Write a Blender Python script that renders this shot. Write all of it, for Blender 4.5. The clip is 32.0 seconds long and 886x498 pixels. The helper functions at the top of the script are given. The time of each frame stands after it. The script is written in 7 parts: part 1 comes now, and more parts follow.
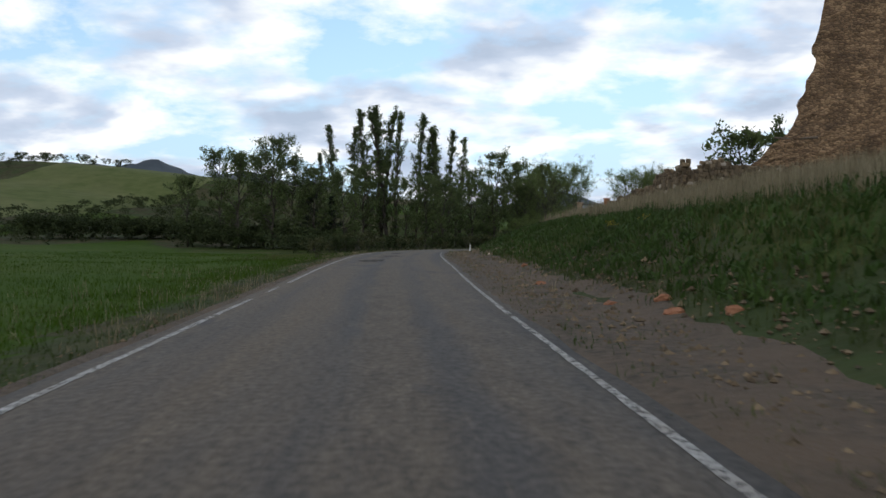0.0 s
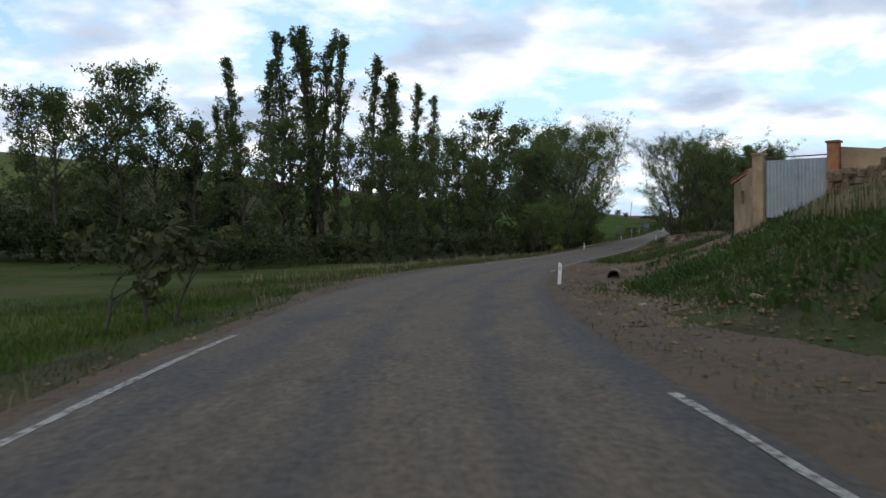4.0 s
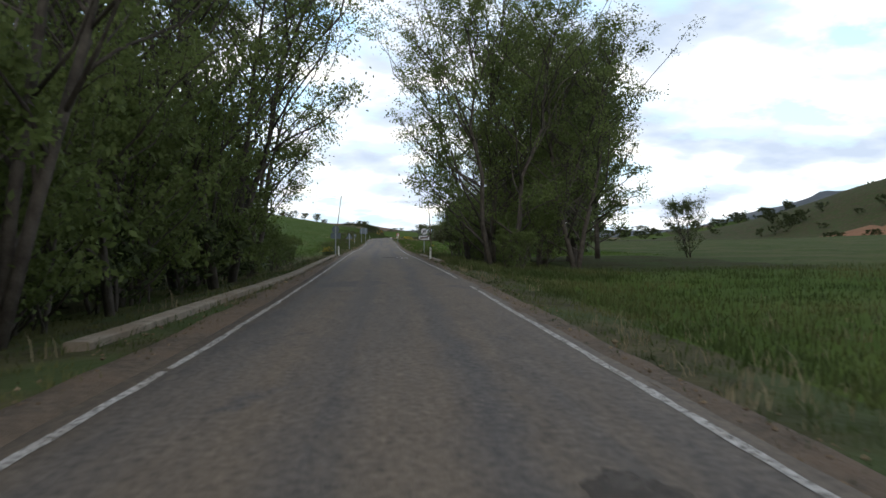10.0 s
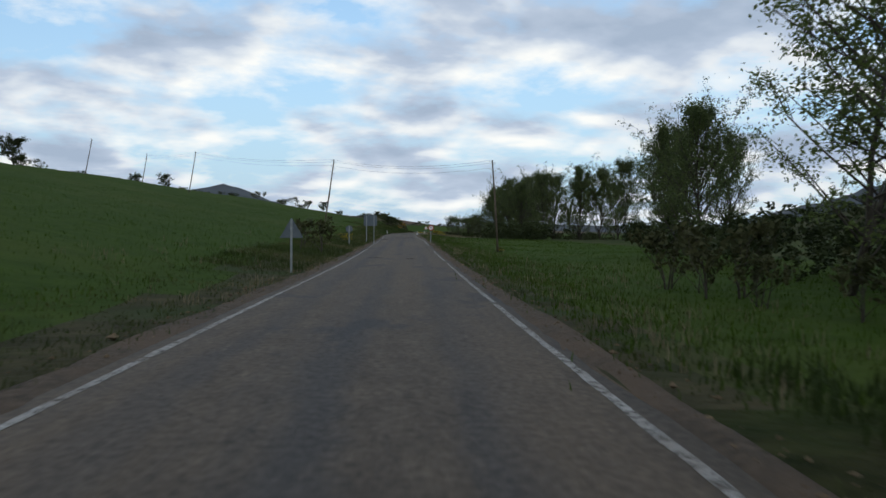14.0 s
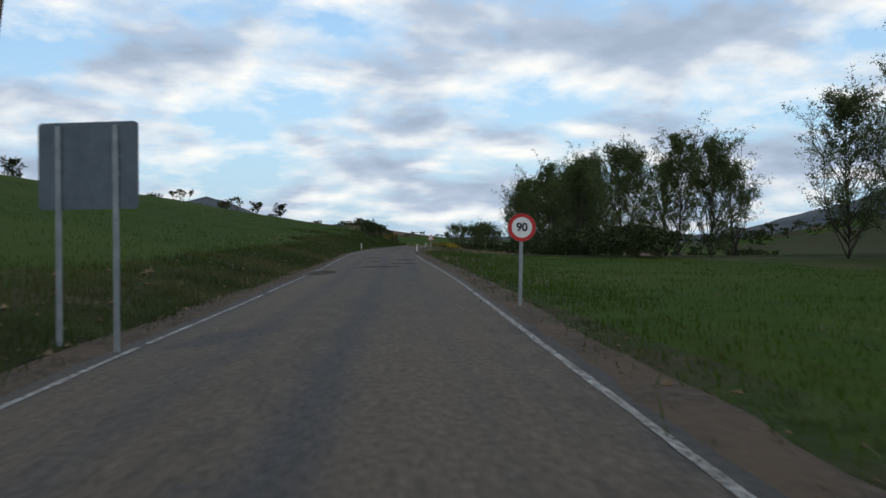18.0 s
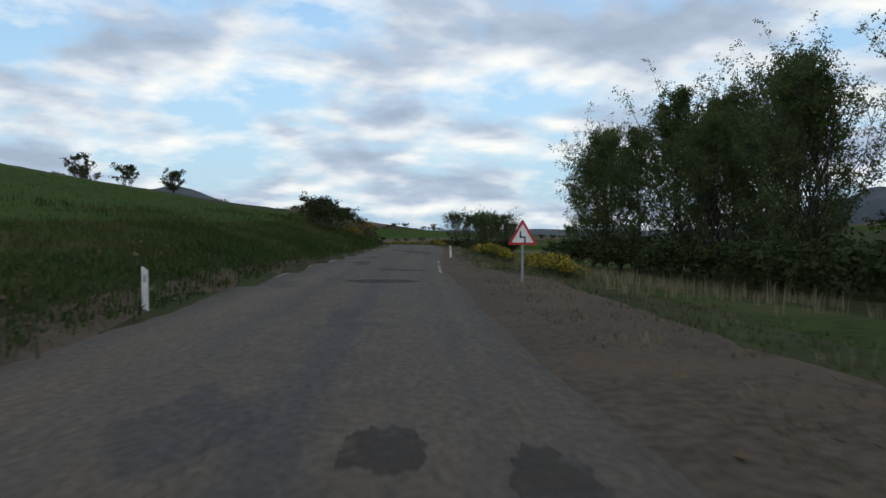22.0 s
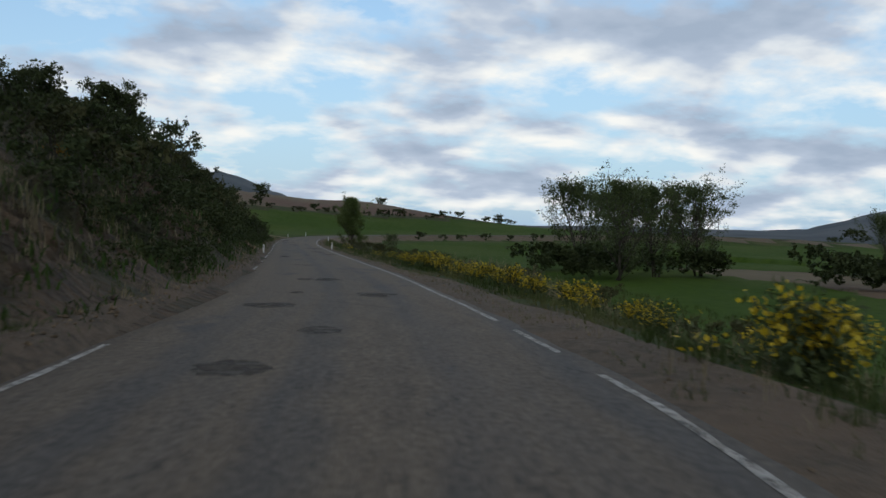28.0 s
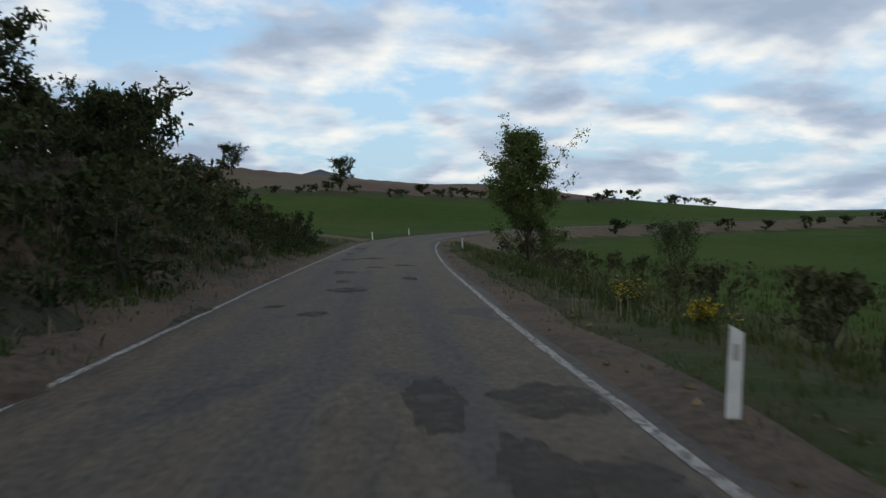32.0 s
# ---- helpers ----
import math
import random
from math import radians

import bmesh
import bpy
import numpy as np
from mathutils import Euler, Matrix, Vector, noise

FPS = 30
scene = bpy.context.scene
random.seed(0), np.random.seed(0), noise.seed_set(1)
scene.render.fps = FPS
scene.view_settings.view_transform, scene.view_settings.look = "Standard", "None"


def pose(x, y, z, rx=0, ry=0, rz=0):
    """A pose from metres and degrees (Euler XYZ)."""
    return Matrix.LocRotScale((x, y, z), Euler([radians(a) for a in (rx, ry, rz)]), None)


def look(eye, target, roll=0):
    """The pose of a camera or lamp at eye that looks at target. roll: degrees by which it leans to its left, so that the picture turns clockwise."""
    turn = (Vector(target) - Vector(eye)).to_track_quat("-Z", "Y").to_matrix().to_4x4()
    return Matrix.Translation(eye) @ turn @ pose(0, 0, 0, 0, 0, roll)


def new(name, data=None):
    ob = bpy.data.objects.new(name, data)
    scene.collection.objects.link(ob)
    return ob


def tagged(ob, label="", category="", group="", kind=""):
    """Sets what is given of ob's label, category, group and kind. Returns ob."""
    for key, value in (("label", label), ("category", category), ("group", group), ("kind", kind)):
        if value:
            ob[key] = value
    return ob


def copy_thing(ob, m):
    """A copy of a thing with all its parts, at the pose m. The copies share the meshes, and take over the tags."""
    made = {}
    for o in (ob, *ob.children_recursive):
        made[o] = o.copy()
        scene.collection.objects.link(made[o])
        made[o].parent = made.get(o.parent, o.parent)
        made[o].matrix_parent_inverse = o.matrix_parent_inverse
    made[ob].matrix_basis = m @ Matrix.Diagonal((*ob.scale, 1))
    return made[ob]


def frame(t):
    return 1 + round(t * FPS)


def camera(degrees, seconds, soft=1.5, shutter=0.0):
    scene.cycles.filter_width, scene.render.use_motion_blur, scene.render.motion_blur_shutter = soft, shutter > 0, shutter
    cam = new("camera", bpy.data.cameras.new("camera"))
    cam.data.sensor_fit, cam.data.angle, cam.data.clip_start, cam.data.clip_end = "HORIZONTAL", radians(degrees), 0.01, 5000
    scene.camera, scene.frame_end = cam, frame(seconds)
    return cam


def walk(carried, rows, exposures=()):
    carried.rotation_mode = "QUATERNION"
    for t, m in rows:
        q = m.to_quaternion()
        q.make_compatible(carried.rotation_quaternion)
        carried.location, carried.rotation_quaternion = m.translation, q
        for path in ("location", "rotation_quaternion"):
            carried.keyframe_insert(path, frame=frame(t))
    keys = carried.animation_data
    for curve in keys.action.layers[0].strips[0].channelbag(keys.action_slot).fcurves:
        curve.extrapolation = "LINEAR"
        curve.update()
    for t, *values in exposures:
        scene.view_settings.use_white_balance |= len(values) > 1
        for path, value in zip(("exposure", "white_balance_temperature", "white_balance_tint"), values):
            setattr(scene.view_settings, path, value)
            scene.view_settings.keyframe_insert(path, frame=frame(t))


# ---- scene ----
cam = camera(50.33, 32.0, soft=1.5, shutter=0.16)
PATH = [
    (0.0, pose(0.000, -0.000, 1.500, 89.198, 0.061, -3.403)),
    (0.5, pose(0.078, 8.396, 1.510, 89.181, 0.129, -3.100)),
    (1.0, pose(0.051, 16.859, 1.530, 89.392, -0.388, -2.846)),
    (1.5, pose(0.089, 25.300, 1.561, 89.307, 0.085, -2.828)),
    (2.0, pose(0.140, 33.760, 1.595, 89.287, 0.376, -3.051)),
    (2.5, pose(0.274, 42.186, 1.630, 89.281, 0.392, -3.753)),
    (3.0, pose(0.490, 50.569, 1.661, 89.237, 0.388, -4.647)),
    (3.5, pose(0.834, 58.897, 1.682, 89.139, 0.520, -5.540)),
    (4.0, pose(1.314, 67.157, 1.685, 88.972, 0.833, -6.565)),
    (4.5, pose(1.978, 75.333, 1.664, 88.632, 1.438, -8.191)),
    (5.0, pose(2.951, 83.392, 1.614, 88.555, 1.506, -11.175)),
    (5.5, pose(4.387, 91.321, 1.548, 88.480, 1.427, -14.230)),
    (6.0, pose(6.185, 99.256, 1.486, 88.667, 0.033, -17.143)),
    (6.5, pose(8.351, 107.059, 1.421, 88.958, -0.906, -19.248)),
    (7.0, pose(10.850, 114.868, 1.341, 88.141, -1.107, -21.377)),
    (7.5, pose(13.610, 122.844, 1.250, 88.367, -0.799, -22.282)),
    (8.0, pose(16.596, 131.132, 1.169, 88.555, -0.494, -22.737)),
    (8.5, pose(19.804, 139.679, 1.099, 88.607, -0.868, -23.103)),
    (9.0, pose(23.200, 148.383, 1.045, 88.819, -1.514, -23.881)),
    (9.5, pose(26.725, 157.127, 1.018, 89.116, -1.026, -24.558)),
    (10.0, pose(30.251, 166.073, 1.034, 89.424, 0.029, -24.900)),
    (10.5, pose(33.820, 175.124, 1.071, 89.576, 0.107, -24.892)),
    (11.0, pose(37.443, 184.287, 1.121, 89.682, -0.112, -24.751)),
    (11.5, pose(41.172, 193.591, 1.164, 89.473, -0.066, -24.575)),
    (12.0, pose(44.961, 203.070, 1.201, 89.704, -0.180, -24.447)),
    (12.5, pose(48.750, 212.746, 1.230, 89.420, -0.011, -24.257)),
    (13.0, pose(52.592, 222.645, 1.252, 89.463, 0.054, -23.883)),
    (13.5, pose(56.413, 232.690, 1.277, 89.330, -0.445, -23.809)),
    (14.0, pose(60.319, 242.878, 1.284, 89.102, -0.413, -23.481)),
    (14.5, pose(64.284, 253.211, 1.292, 89.488, -0.771, -23.732)),
    (15.0, pose(68.358, 263.651, 1.308, 89.162, -0.357, -24.428)),
    (15.5, pose(72.576, 274.163, 1.321, 89.171, -0.058, -24.810)),
    (16.0, pose(76.847, 284.759, 1.340, 89.210, 0.219, -24.614)),
    (16.5, pose(81.079, 295.452, 1.373, 89.185, 0.569, -24.086)),
    (17.0, pose(85.260, 306.224, 1.434, 89.579, -0.239, -23.965)),
    (17.5, pose(89.438, 317.025, 1.524, 89.682, 0.471, -23.954)),
    (18.0, pose(93.611, 327.866, 1.627, 89.811, 0.357, -23.976)),
    (18.5, pose(97.855, 338.709, 1.739, 89.723, 0.014, -23.688)),
    (19.0, pose(102.123, 349.587, 1.849, 89.580, 0.063, -23.615)),
    (19.5, pose(106.302, 360.420, 1.961, 89.502, 0.721, -23.972)),
    (20.0, pose(110.535, 371.250, 2.074, 89.614, 0.055, -24.140)),
    (20.5, pose(114.726, 382.133, 2.184, 89.479, 1.371, -23.859)),
    (21.0, pose(118.873, 393.198, 2.302, 89.491, 1.445, -24.033)),
    (21.5, pose(123.052, 404.308, 2.430, 89.765, 0.407, -24.530)),
    (22.0, pose(127.446, 415.350, 2.550, 89.385, -0.257, -25.358)),
    (22.5, pose(131.984, 426.306, 2.633, 89.155, -0.315, -26.086)),
    (23.0, pose(136.659, 437.185, 2.699, 89.068, -0.424, -26.813)),
    (23.5, pose(141.420, 447.927, 2.768, 89.746, -1.640, -27.481)),
    (24.0, pose(146.177, 458.591, 2.847, 89.310, -1.607, -27.096)),
    (24.5, pose(150.952, 469.174, 2.930, 89.760, -0.385, -27.375)),
    (25.0, pose(155.773, 479.709, 3.008, 89.407, -0.230, -27.591)),
    (25.5, pose(160.606, 490.217, 3.064, 89.328, -0.145, -27.602)),
    (26.0, pose(165.400, 500.720, 3.103, 89.250, -0.114, -27.259)),
    (26.5, pose(170.077, 511.250, 3.129, 89.244, -0.121, -26.426)),
    (27.0, pose(174.527, 521.854, 3.142, 89.124, -0.454, -24.974)),
    (27.5, pose(178.736, 532.518, 3.140, 89.159, -0.951, -23.976)),
    (28.0, pose(182.614, 543.261, 3.124, 88.982, -1.515, -21.964)),
    (28.5, pose(186.155, 554.017, 3.091, 89.008, -0.947, -20.438)),
    (29.0, pose(189.280, 564.836, 3.043, 88.695, 0.362, -18.051)),
    (29.5, pose(191.985, 575.726, 2.978, 88.561, 1.408, -16.258)),
    (30.0, pose(194.491, 586.683, 2.903, 88.509, 1.104, -15.463)),
    (30.5, pose(196.869, 597.637, 2.817, 88.406, 0.774, -15.194)),
    (31.0, pose(199.250, 608.602, 2.731, 88.425, 0.525, -15.251)),
    (31.5, pose(201.655, 619.538, 2.673, 88.731, 0.393, -15.486)),
    (32.0, pose(204.065, 630.514, 2.627, 88.566, 0.625, -15.647)),
]
EXPOSURES = [(0, -0.05, 6400, 5), (3, -0.05, 6400, 5), (6, 0.22, 6350, 4), (9, 0.3, 6450, 5), (10.2, 0.42, 6600, 5), (11, 0.82, 6800, 7), (12.0, 1.15, 6900, 8), (12.7, 0.75, 6800, 7), (13.3, 0.15, 6500, 5), (14.0, -0.37, 6200, 3), (20, -0.37, 6200, 3), (26, -0.42, 6250, 3), (32, -0.46, 6250, 3)]
walk(cam, PATH, exposures=EXPOSURES)

# ---- world and sun ----
SUN_EL, SUN_AZ = 24.0, 205.0
world = bpy.data.worlds.new("evening_sky")
scene.world = world
world.use_nodes = True
wn, wl = world.node_tree.nodes, world.node_tree.links
wn.clear()


def wnode(kind, **kw):
    n = wn.new(kind)
    for k, v in kw.items():
        n.inputs[k].default_value = v
    return n


def ramp(nodes, stops):
    n = nodes.new("ShaderNodeValToRGB")
    el = n.color_ramp.elements
    while len(el) < len(stops):
        el.new(0.5)
    for e, (p, c) in zip(el, stops):
        e.position, e.color = p, (*c, 1) if len(c) == 3 else c
    return n


sky = wn.new("ShaderNodeTexSky")
sky.sky_type, sky.sun_disc = "NISHITA", False
sky.sun_elevation, sky.sun_rotation = radians(SUN_EL), radians(SUN_AZ)
tc = wn.new("ShaderNodeTexCoord")
sep = wn.new("ShaderNodeSeparateXYZ")
wl.new(tc.outputs["Generated"], sep.inputs[0])
up = wn.new("ShaderNodeMath"); up.operation = "MAXIMUM"; up.inputs[1].default_value = 0.0
wl.new(sep.outputs["Z"], up.inputs[0])
lift = wn.new("ShaderNodeMath"); lift.operation = "ADD"; lift.inputs[1].default_value = 0.25
wl.new(up.outputs[0], lift.inputs[0])
plane = wn.new("ShaderNodeCombineXYZ")
for ax in "XY":
    q = wn.new("ShaderNodeMath"); q.operation = "DIVIDE"
    wl.new(sep.outputs[ax], q.inputs[0]); wl.new(lift.outputs[0], q.inputs[1])
    wl.new(q.outputs[0], plane.inputs[ax])
cover = wnode("ShaderNodeTexNoise", Scale=2.5, Detail=9.0, Roughness=0.56, Distortion=0.1)
shade = wnode("ShaderNodeTexNoise", Scale=2.5, Detail=5.0, Roughness=0.48, Distortion=0.1)
shift = wn.new("ShaderNodeVectorMath"); shift.operation = "ADD"; shift.inputs[1].default_value = (0.05, 0.09, 0.0)
wl.new(plane.outputs[0], cover.inputs["Vector"])
wl.new(plane.outputs[0], shift.inputs[0]); wl.new(shift.outputs[0], shade.inputs["Vector"])
mask = ramp(wn, [(0.40, (0, 0, 0)), (0.55, (1, 1, 1))])
wl.new(cover.outputs["Fac"], mask.inputs[0])
tone = ramp(wn, [(0.43, (1.06, 1.0, 0.97)), (0.50, (0.83, 0.83, 0.88)), (0.57, (0.54, 0.59, 0.72)), (0.66, (0.42, 0.48, 0.61))])
wl.new(shade.outputs["Fac"], tone.inputs[0])
# thin bright veil towards the horizon
veil = ramp(wn, [(0.0, (1, 1, 1)), (0.10, (0.75, 0.75, 0.75)), (0.30, (0.12, 0.12, 0.12)), (0.5, (0, 0, 0))])
wl.new(up.outputs[0], veil.inputs[0])
b_sky = wnode("ShaderNodeBackground", Strength=0.19)
blue = wn.new("ShaderNodeMix"); blue.data_type = "RGBA"; blue.blend_type = "MULTIPLY"; blue.inputs["Factor"].default_value = 1
blue.inputs[7].default_value = (0.97, 0.98, 1.03, 1)
wl.new(sky.outputs[0], blue.inputs[6])
wl.new(blue.outputs[2], b_sky.inputs["Color"])
b_cloud = wnode("ShaderNodeBackground", Strength=1.26)
wl.new(tone.outputs[0], b_cloud.inputs["Color"])
b_veil = wnode("ShaderNodeBackground", Strength=1.0)
b_veil.inputs["Color"].default_value = (0.52, 0.72, 1.0, 1)
m1, m2 = wn.new("ShaderNodeMixShader"), wn.new("ShaderNodeMixShader")
half = wn.new("ShaderNodeMath"); half.operation = "MULTIPLY"; half.inputs[1].default_value = 0.85
wl.new(veil.outputs[0], half.inputs[0])
wl.new(half.outputs[0], m1.inputs[0]); wl.new(b_sky.outputs[0], m1.inputs[1]); wl.new(b_veil.outputs[0], m1.inputs[2])
wl.new(mask.outputs[0], m2.inputs[0]); wl.new(m1.outputs[0], m2.inputs[1]); wl.new(b_cloud.outputs[0], m2.inputs[2])
wo = wn.new("ShaderNodeOutputWorld")
wl.new(m2.outputs[0], wo.inputs[0])

sun = new("sun", bpy.data.lights.new("sun", "SUN"))
sun.data.energy, sun.data.angle, sun.data.color = 0.22, radians(14), (1.0, 0.93, 0.84)
sa, se = radians(SUN_AZ), radians(SUN_EL)
sun.matrix_world = look((math.sin(sa) * math.cos(se) * 50, math.cos(sa) * math.cos(se) * 50, math.sin(se) * 50), (0, 0, 0))

# ---- materials ----


def mat(name, c1, c2, scale=1.0, rough=0.9, fine=None, bump=0.3, bscale=None, c3=None, scale3=0.12, amount3=0.5, tint=0.0, spec=0.25, metal=0.0, through_light=0.0, bdist=0.05):
    """Two colours mixed by a grain, a third by broad stains; bump from the grain."""
    m = bpy.data.materials.new(name)
    m.use_nodes = True
    n, l = m.node_tree.nodes, m.node_tree.links
    b = n["Principled BSDF"]
    co = n.new("ShaderNodeTexCoord")
    a = n.new("ShaderNodeTexNoise")
    a.inputs["Scale"].default_value, a.inputs["Detail"].default_value, a.inputs["Roughness"].default_value = scale, 5, 0.65
    l.new(co.outputs["Object"], a.inputs["Vector"])
    r = ramp(n, [(0.32, c1), (0.68, c2)])
    l.new(a.outputs["Fac"], r.inputs[0])
    out = r.outputs[0]
    if c3:
        s = n.new("ShaderNodeTexNoise")
        s.inputs["Scale"].default_value, s.inputs["Detail"].default_value = scale3, 4
        l.new(co.outputs["Object"], s.inputs["Vector"])
        r3 = ramp(n, [(0.45, (0, 0, 0)), (0.62, (amount3,) * 3)])
        l.new(s.outputs["Fac"], r3.inputs[0])
        x = n.new("ShaderNodeMix")
        x.data_type = "RGBA"
        l.new(r3.outputs[0], x.inputs["Factor"])
        l.new(out, x.inputs[6])
        x.inputs[7].default_value = (*c3, 1)
        out = x.outputs[2]
    if tint:
        oi = n.new("ShaderNodeObjectInfo")
        hs = n.new("ShaderNodeHueSaturation")
        mr = n.new("ShaderNodeMapRange")
        mr.inputs["To Min"].default_value, mr.inputs["To Max"].default_value = 1 - tint, 1 + tint
        ge, ad = n.new("ShaderNodeNewGeometry"), n.new("ShaderNodeMath")
        ad.operation = "ADD"
        l.new(oi.outputs["Random"], ad.inputs[0]); l.new(ge.outputs["Random Per Island"], ad.inputs[1])
        fr = n.new("ShaderNodeMath"); fr.operation = "FRACT"
        l.new(ad.outputs[0], fr.inputs[0])
        l.new(fr.outputs[0], mr.inputs["Value"])
        l.new(mr.outputs[0], hs.inputs["Value"])
        l.new(out, hs.inputs["Color"])
        out = hs.outputs[0]
    l.new(out, b.inputs["Base Color"])
    b.inputs["Roughness"].default_value, b.inputs["Metallic"].default_value = rough, metal
    b.inputs["Specular IOR Level"].default_value = spec
    if through_light:
        b.inputs["Subsurface Weight"].default_value = 0.0
        tl = n.new("ShaderNodeBsdfTranslucent")
        l.new(out, tl.inputs["Color"])
        ms = n.new("ShaderNodeMixShader")
        ms.inputs[0].default_value = through_light
        l.new(b.outputs[0], ms.inputs[1]); l.new(tl.outputs[0], ms.inputs[2])
        l.new(ms.outputs[0], n["Material Output"].inputs["Surface"])
    if bump:
        f = n.new("ShaderNodeTexNoise")
        f.inputs["Scale"].default_value, f.inputs["Detail"].default_value = bscale or scale * 4, 4
        l.new(co.outputs["Object"], f.inputs["Vector"])
        bp = n.new("ShaderNodeBump")
        bp.inputs["Strength"].default_value, bp.inputs["Distance"].default_value = bump, bdist
        l.new(f.outputs["Fac"], bp.inputs["Height"])
        l.new(bp.outputs[0], b.inputs["Normal"])
    return m


M = {}
M["wheat"] = mat("wheat_green", (0.022, 0.046, 0.004), (0.044, 0.074, 0.008), 0.9, 0.9, bump=0.8, bscale=9, c3=(0.060, 0.078, 0.016), scale3=0.05, amount3=0.5, spec=0.04)
M["meadow"] = mat("meadow_grass", (0.018, 0.034, 0.007), (0.050, 0.068, 0.016), 1.4, 0.95, bump=0.9, bscale=7, c3=(0.085, 0.075, 0.036), scale3=0.11, amount3=0.45, spec=0.05)
M["scrub"] = mat("scrub_ground", (0.026, 0.028, 0.013), (0.070, 0.062, 0.032), 0.8, 0.95, bump=1.0, bscale=4, c3=(0.034, 0.052, 0.017), scale3=0.25, amount3=0.8, spec=0.05)
M["plough"] = mat("ploughed_soil", (0.060, 0.033, 0.019), (0.098, 0.054, 0.031), 0.5, 0.95, bump=0.6, bscale=3, c3=(0.11, 0.10, 0.05), scale3=0.02)
M["soil"] = mat("bare_soil", (0.064, 0.043, 0.027), (0.128, 0.091, 0.058), 2.2, 0.95, bump=0.9, bscale=10, c3=(0.08, 0.075, 0.04), scale3=0.4, amount3=0.7)
M["rock"] = mat("cut_bank_rock", (0.024, 0.019, 0.014), (0.090, 0.062, 0.038), 2.0, 0.95, bump=1.0, bscale=3.5, c3=(0.024, 0.028, 0.013), scale3=0.35, amount3=0.8, bdist=0.25)
M["red_soil"] = mat("red_clay_soil", (0.13, 0.060, 0.028), (0.19, 0.090, 0.044), 0.3, 0.95, bump=0.5, bscale=3, c3=(0.15, 0.09, 0.05), scale3=0.03)
M["pasture"] = mat("pale_pasture", (0.066, 0.082, 0.026), (0.098, 0.112, 0.042), 0.25, 0.95, bump=0.5, bscale=3, c3=(0.125, 0.125, 0.06), scale3=0.035, amount3=0.6, spec=0.04)
M["woodfloor"] = mat("wood_floor", (0.014, 0.018, 0.006), (0.044, 0.044, 0.017), 1.8, 0.95, bump=1.0, bscale=6, c3=(0.030, 0.046, 0.012), scale3=0.3, amount3=0.8, spec=0.04)
M["paint"] = mat("worn_line_paint", (0.17, 0.16, 0.145), (0.37, 0.36, 0.335), 7.0, 0.7, bump=0.15, c3=(0.20, 0.18, 0.155), scale3=1.3, amount3=0.75)
def worn_through(m, scale, lo, hi):
    """Lets the paint flake away where a grain is low."""
    n, l = m.node_tree.nodes, m.node_tree.links
    co, t = n.new("ShaderNodeTexCoord"), n.new("ShaderNodeTexNoise")
    t.inputs["Scale"].default_value, t.inputs["Detail"].default_value, t.inputs["Roughness"].default_value = scale, 6, 0.7
    l.new(co.outputs["Object"], t.inputs["Vector"])
    k = ramp(n, [(lo, (0, 0, 0)), (hi, (1, 1, 1))])
    l.new(t.outputs["Fac"], k.inputs[0])
    l.new(k.outputs[0], n["Principled BSDF"].inputs["Alpha"])


worn_through(M["paint"], 11.0, 0.35, 0.52)
M["tar"] = mat("dark_asphalt_patch", (0.036, 0.032, 0.027), (0.066, 0.056, 0.045), 5.0, 0.85, bump=0.4, bscale=50)
worn_through(M["tar"], 1.6, 0.32, 0.62)
M["concrete"] = mat("old_concrete", (0.10, 0.082, 0.060), (0.20, 0.175, 0.135), 3.0, 0.9, bump=0.5, bscale=18, c3=(0.12, 0.09, 0.06), scale3=0.9, amount3=0.7)


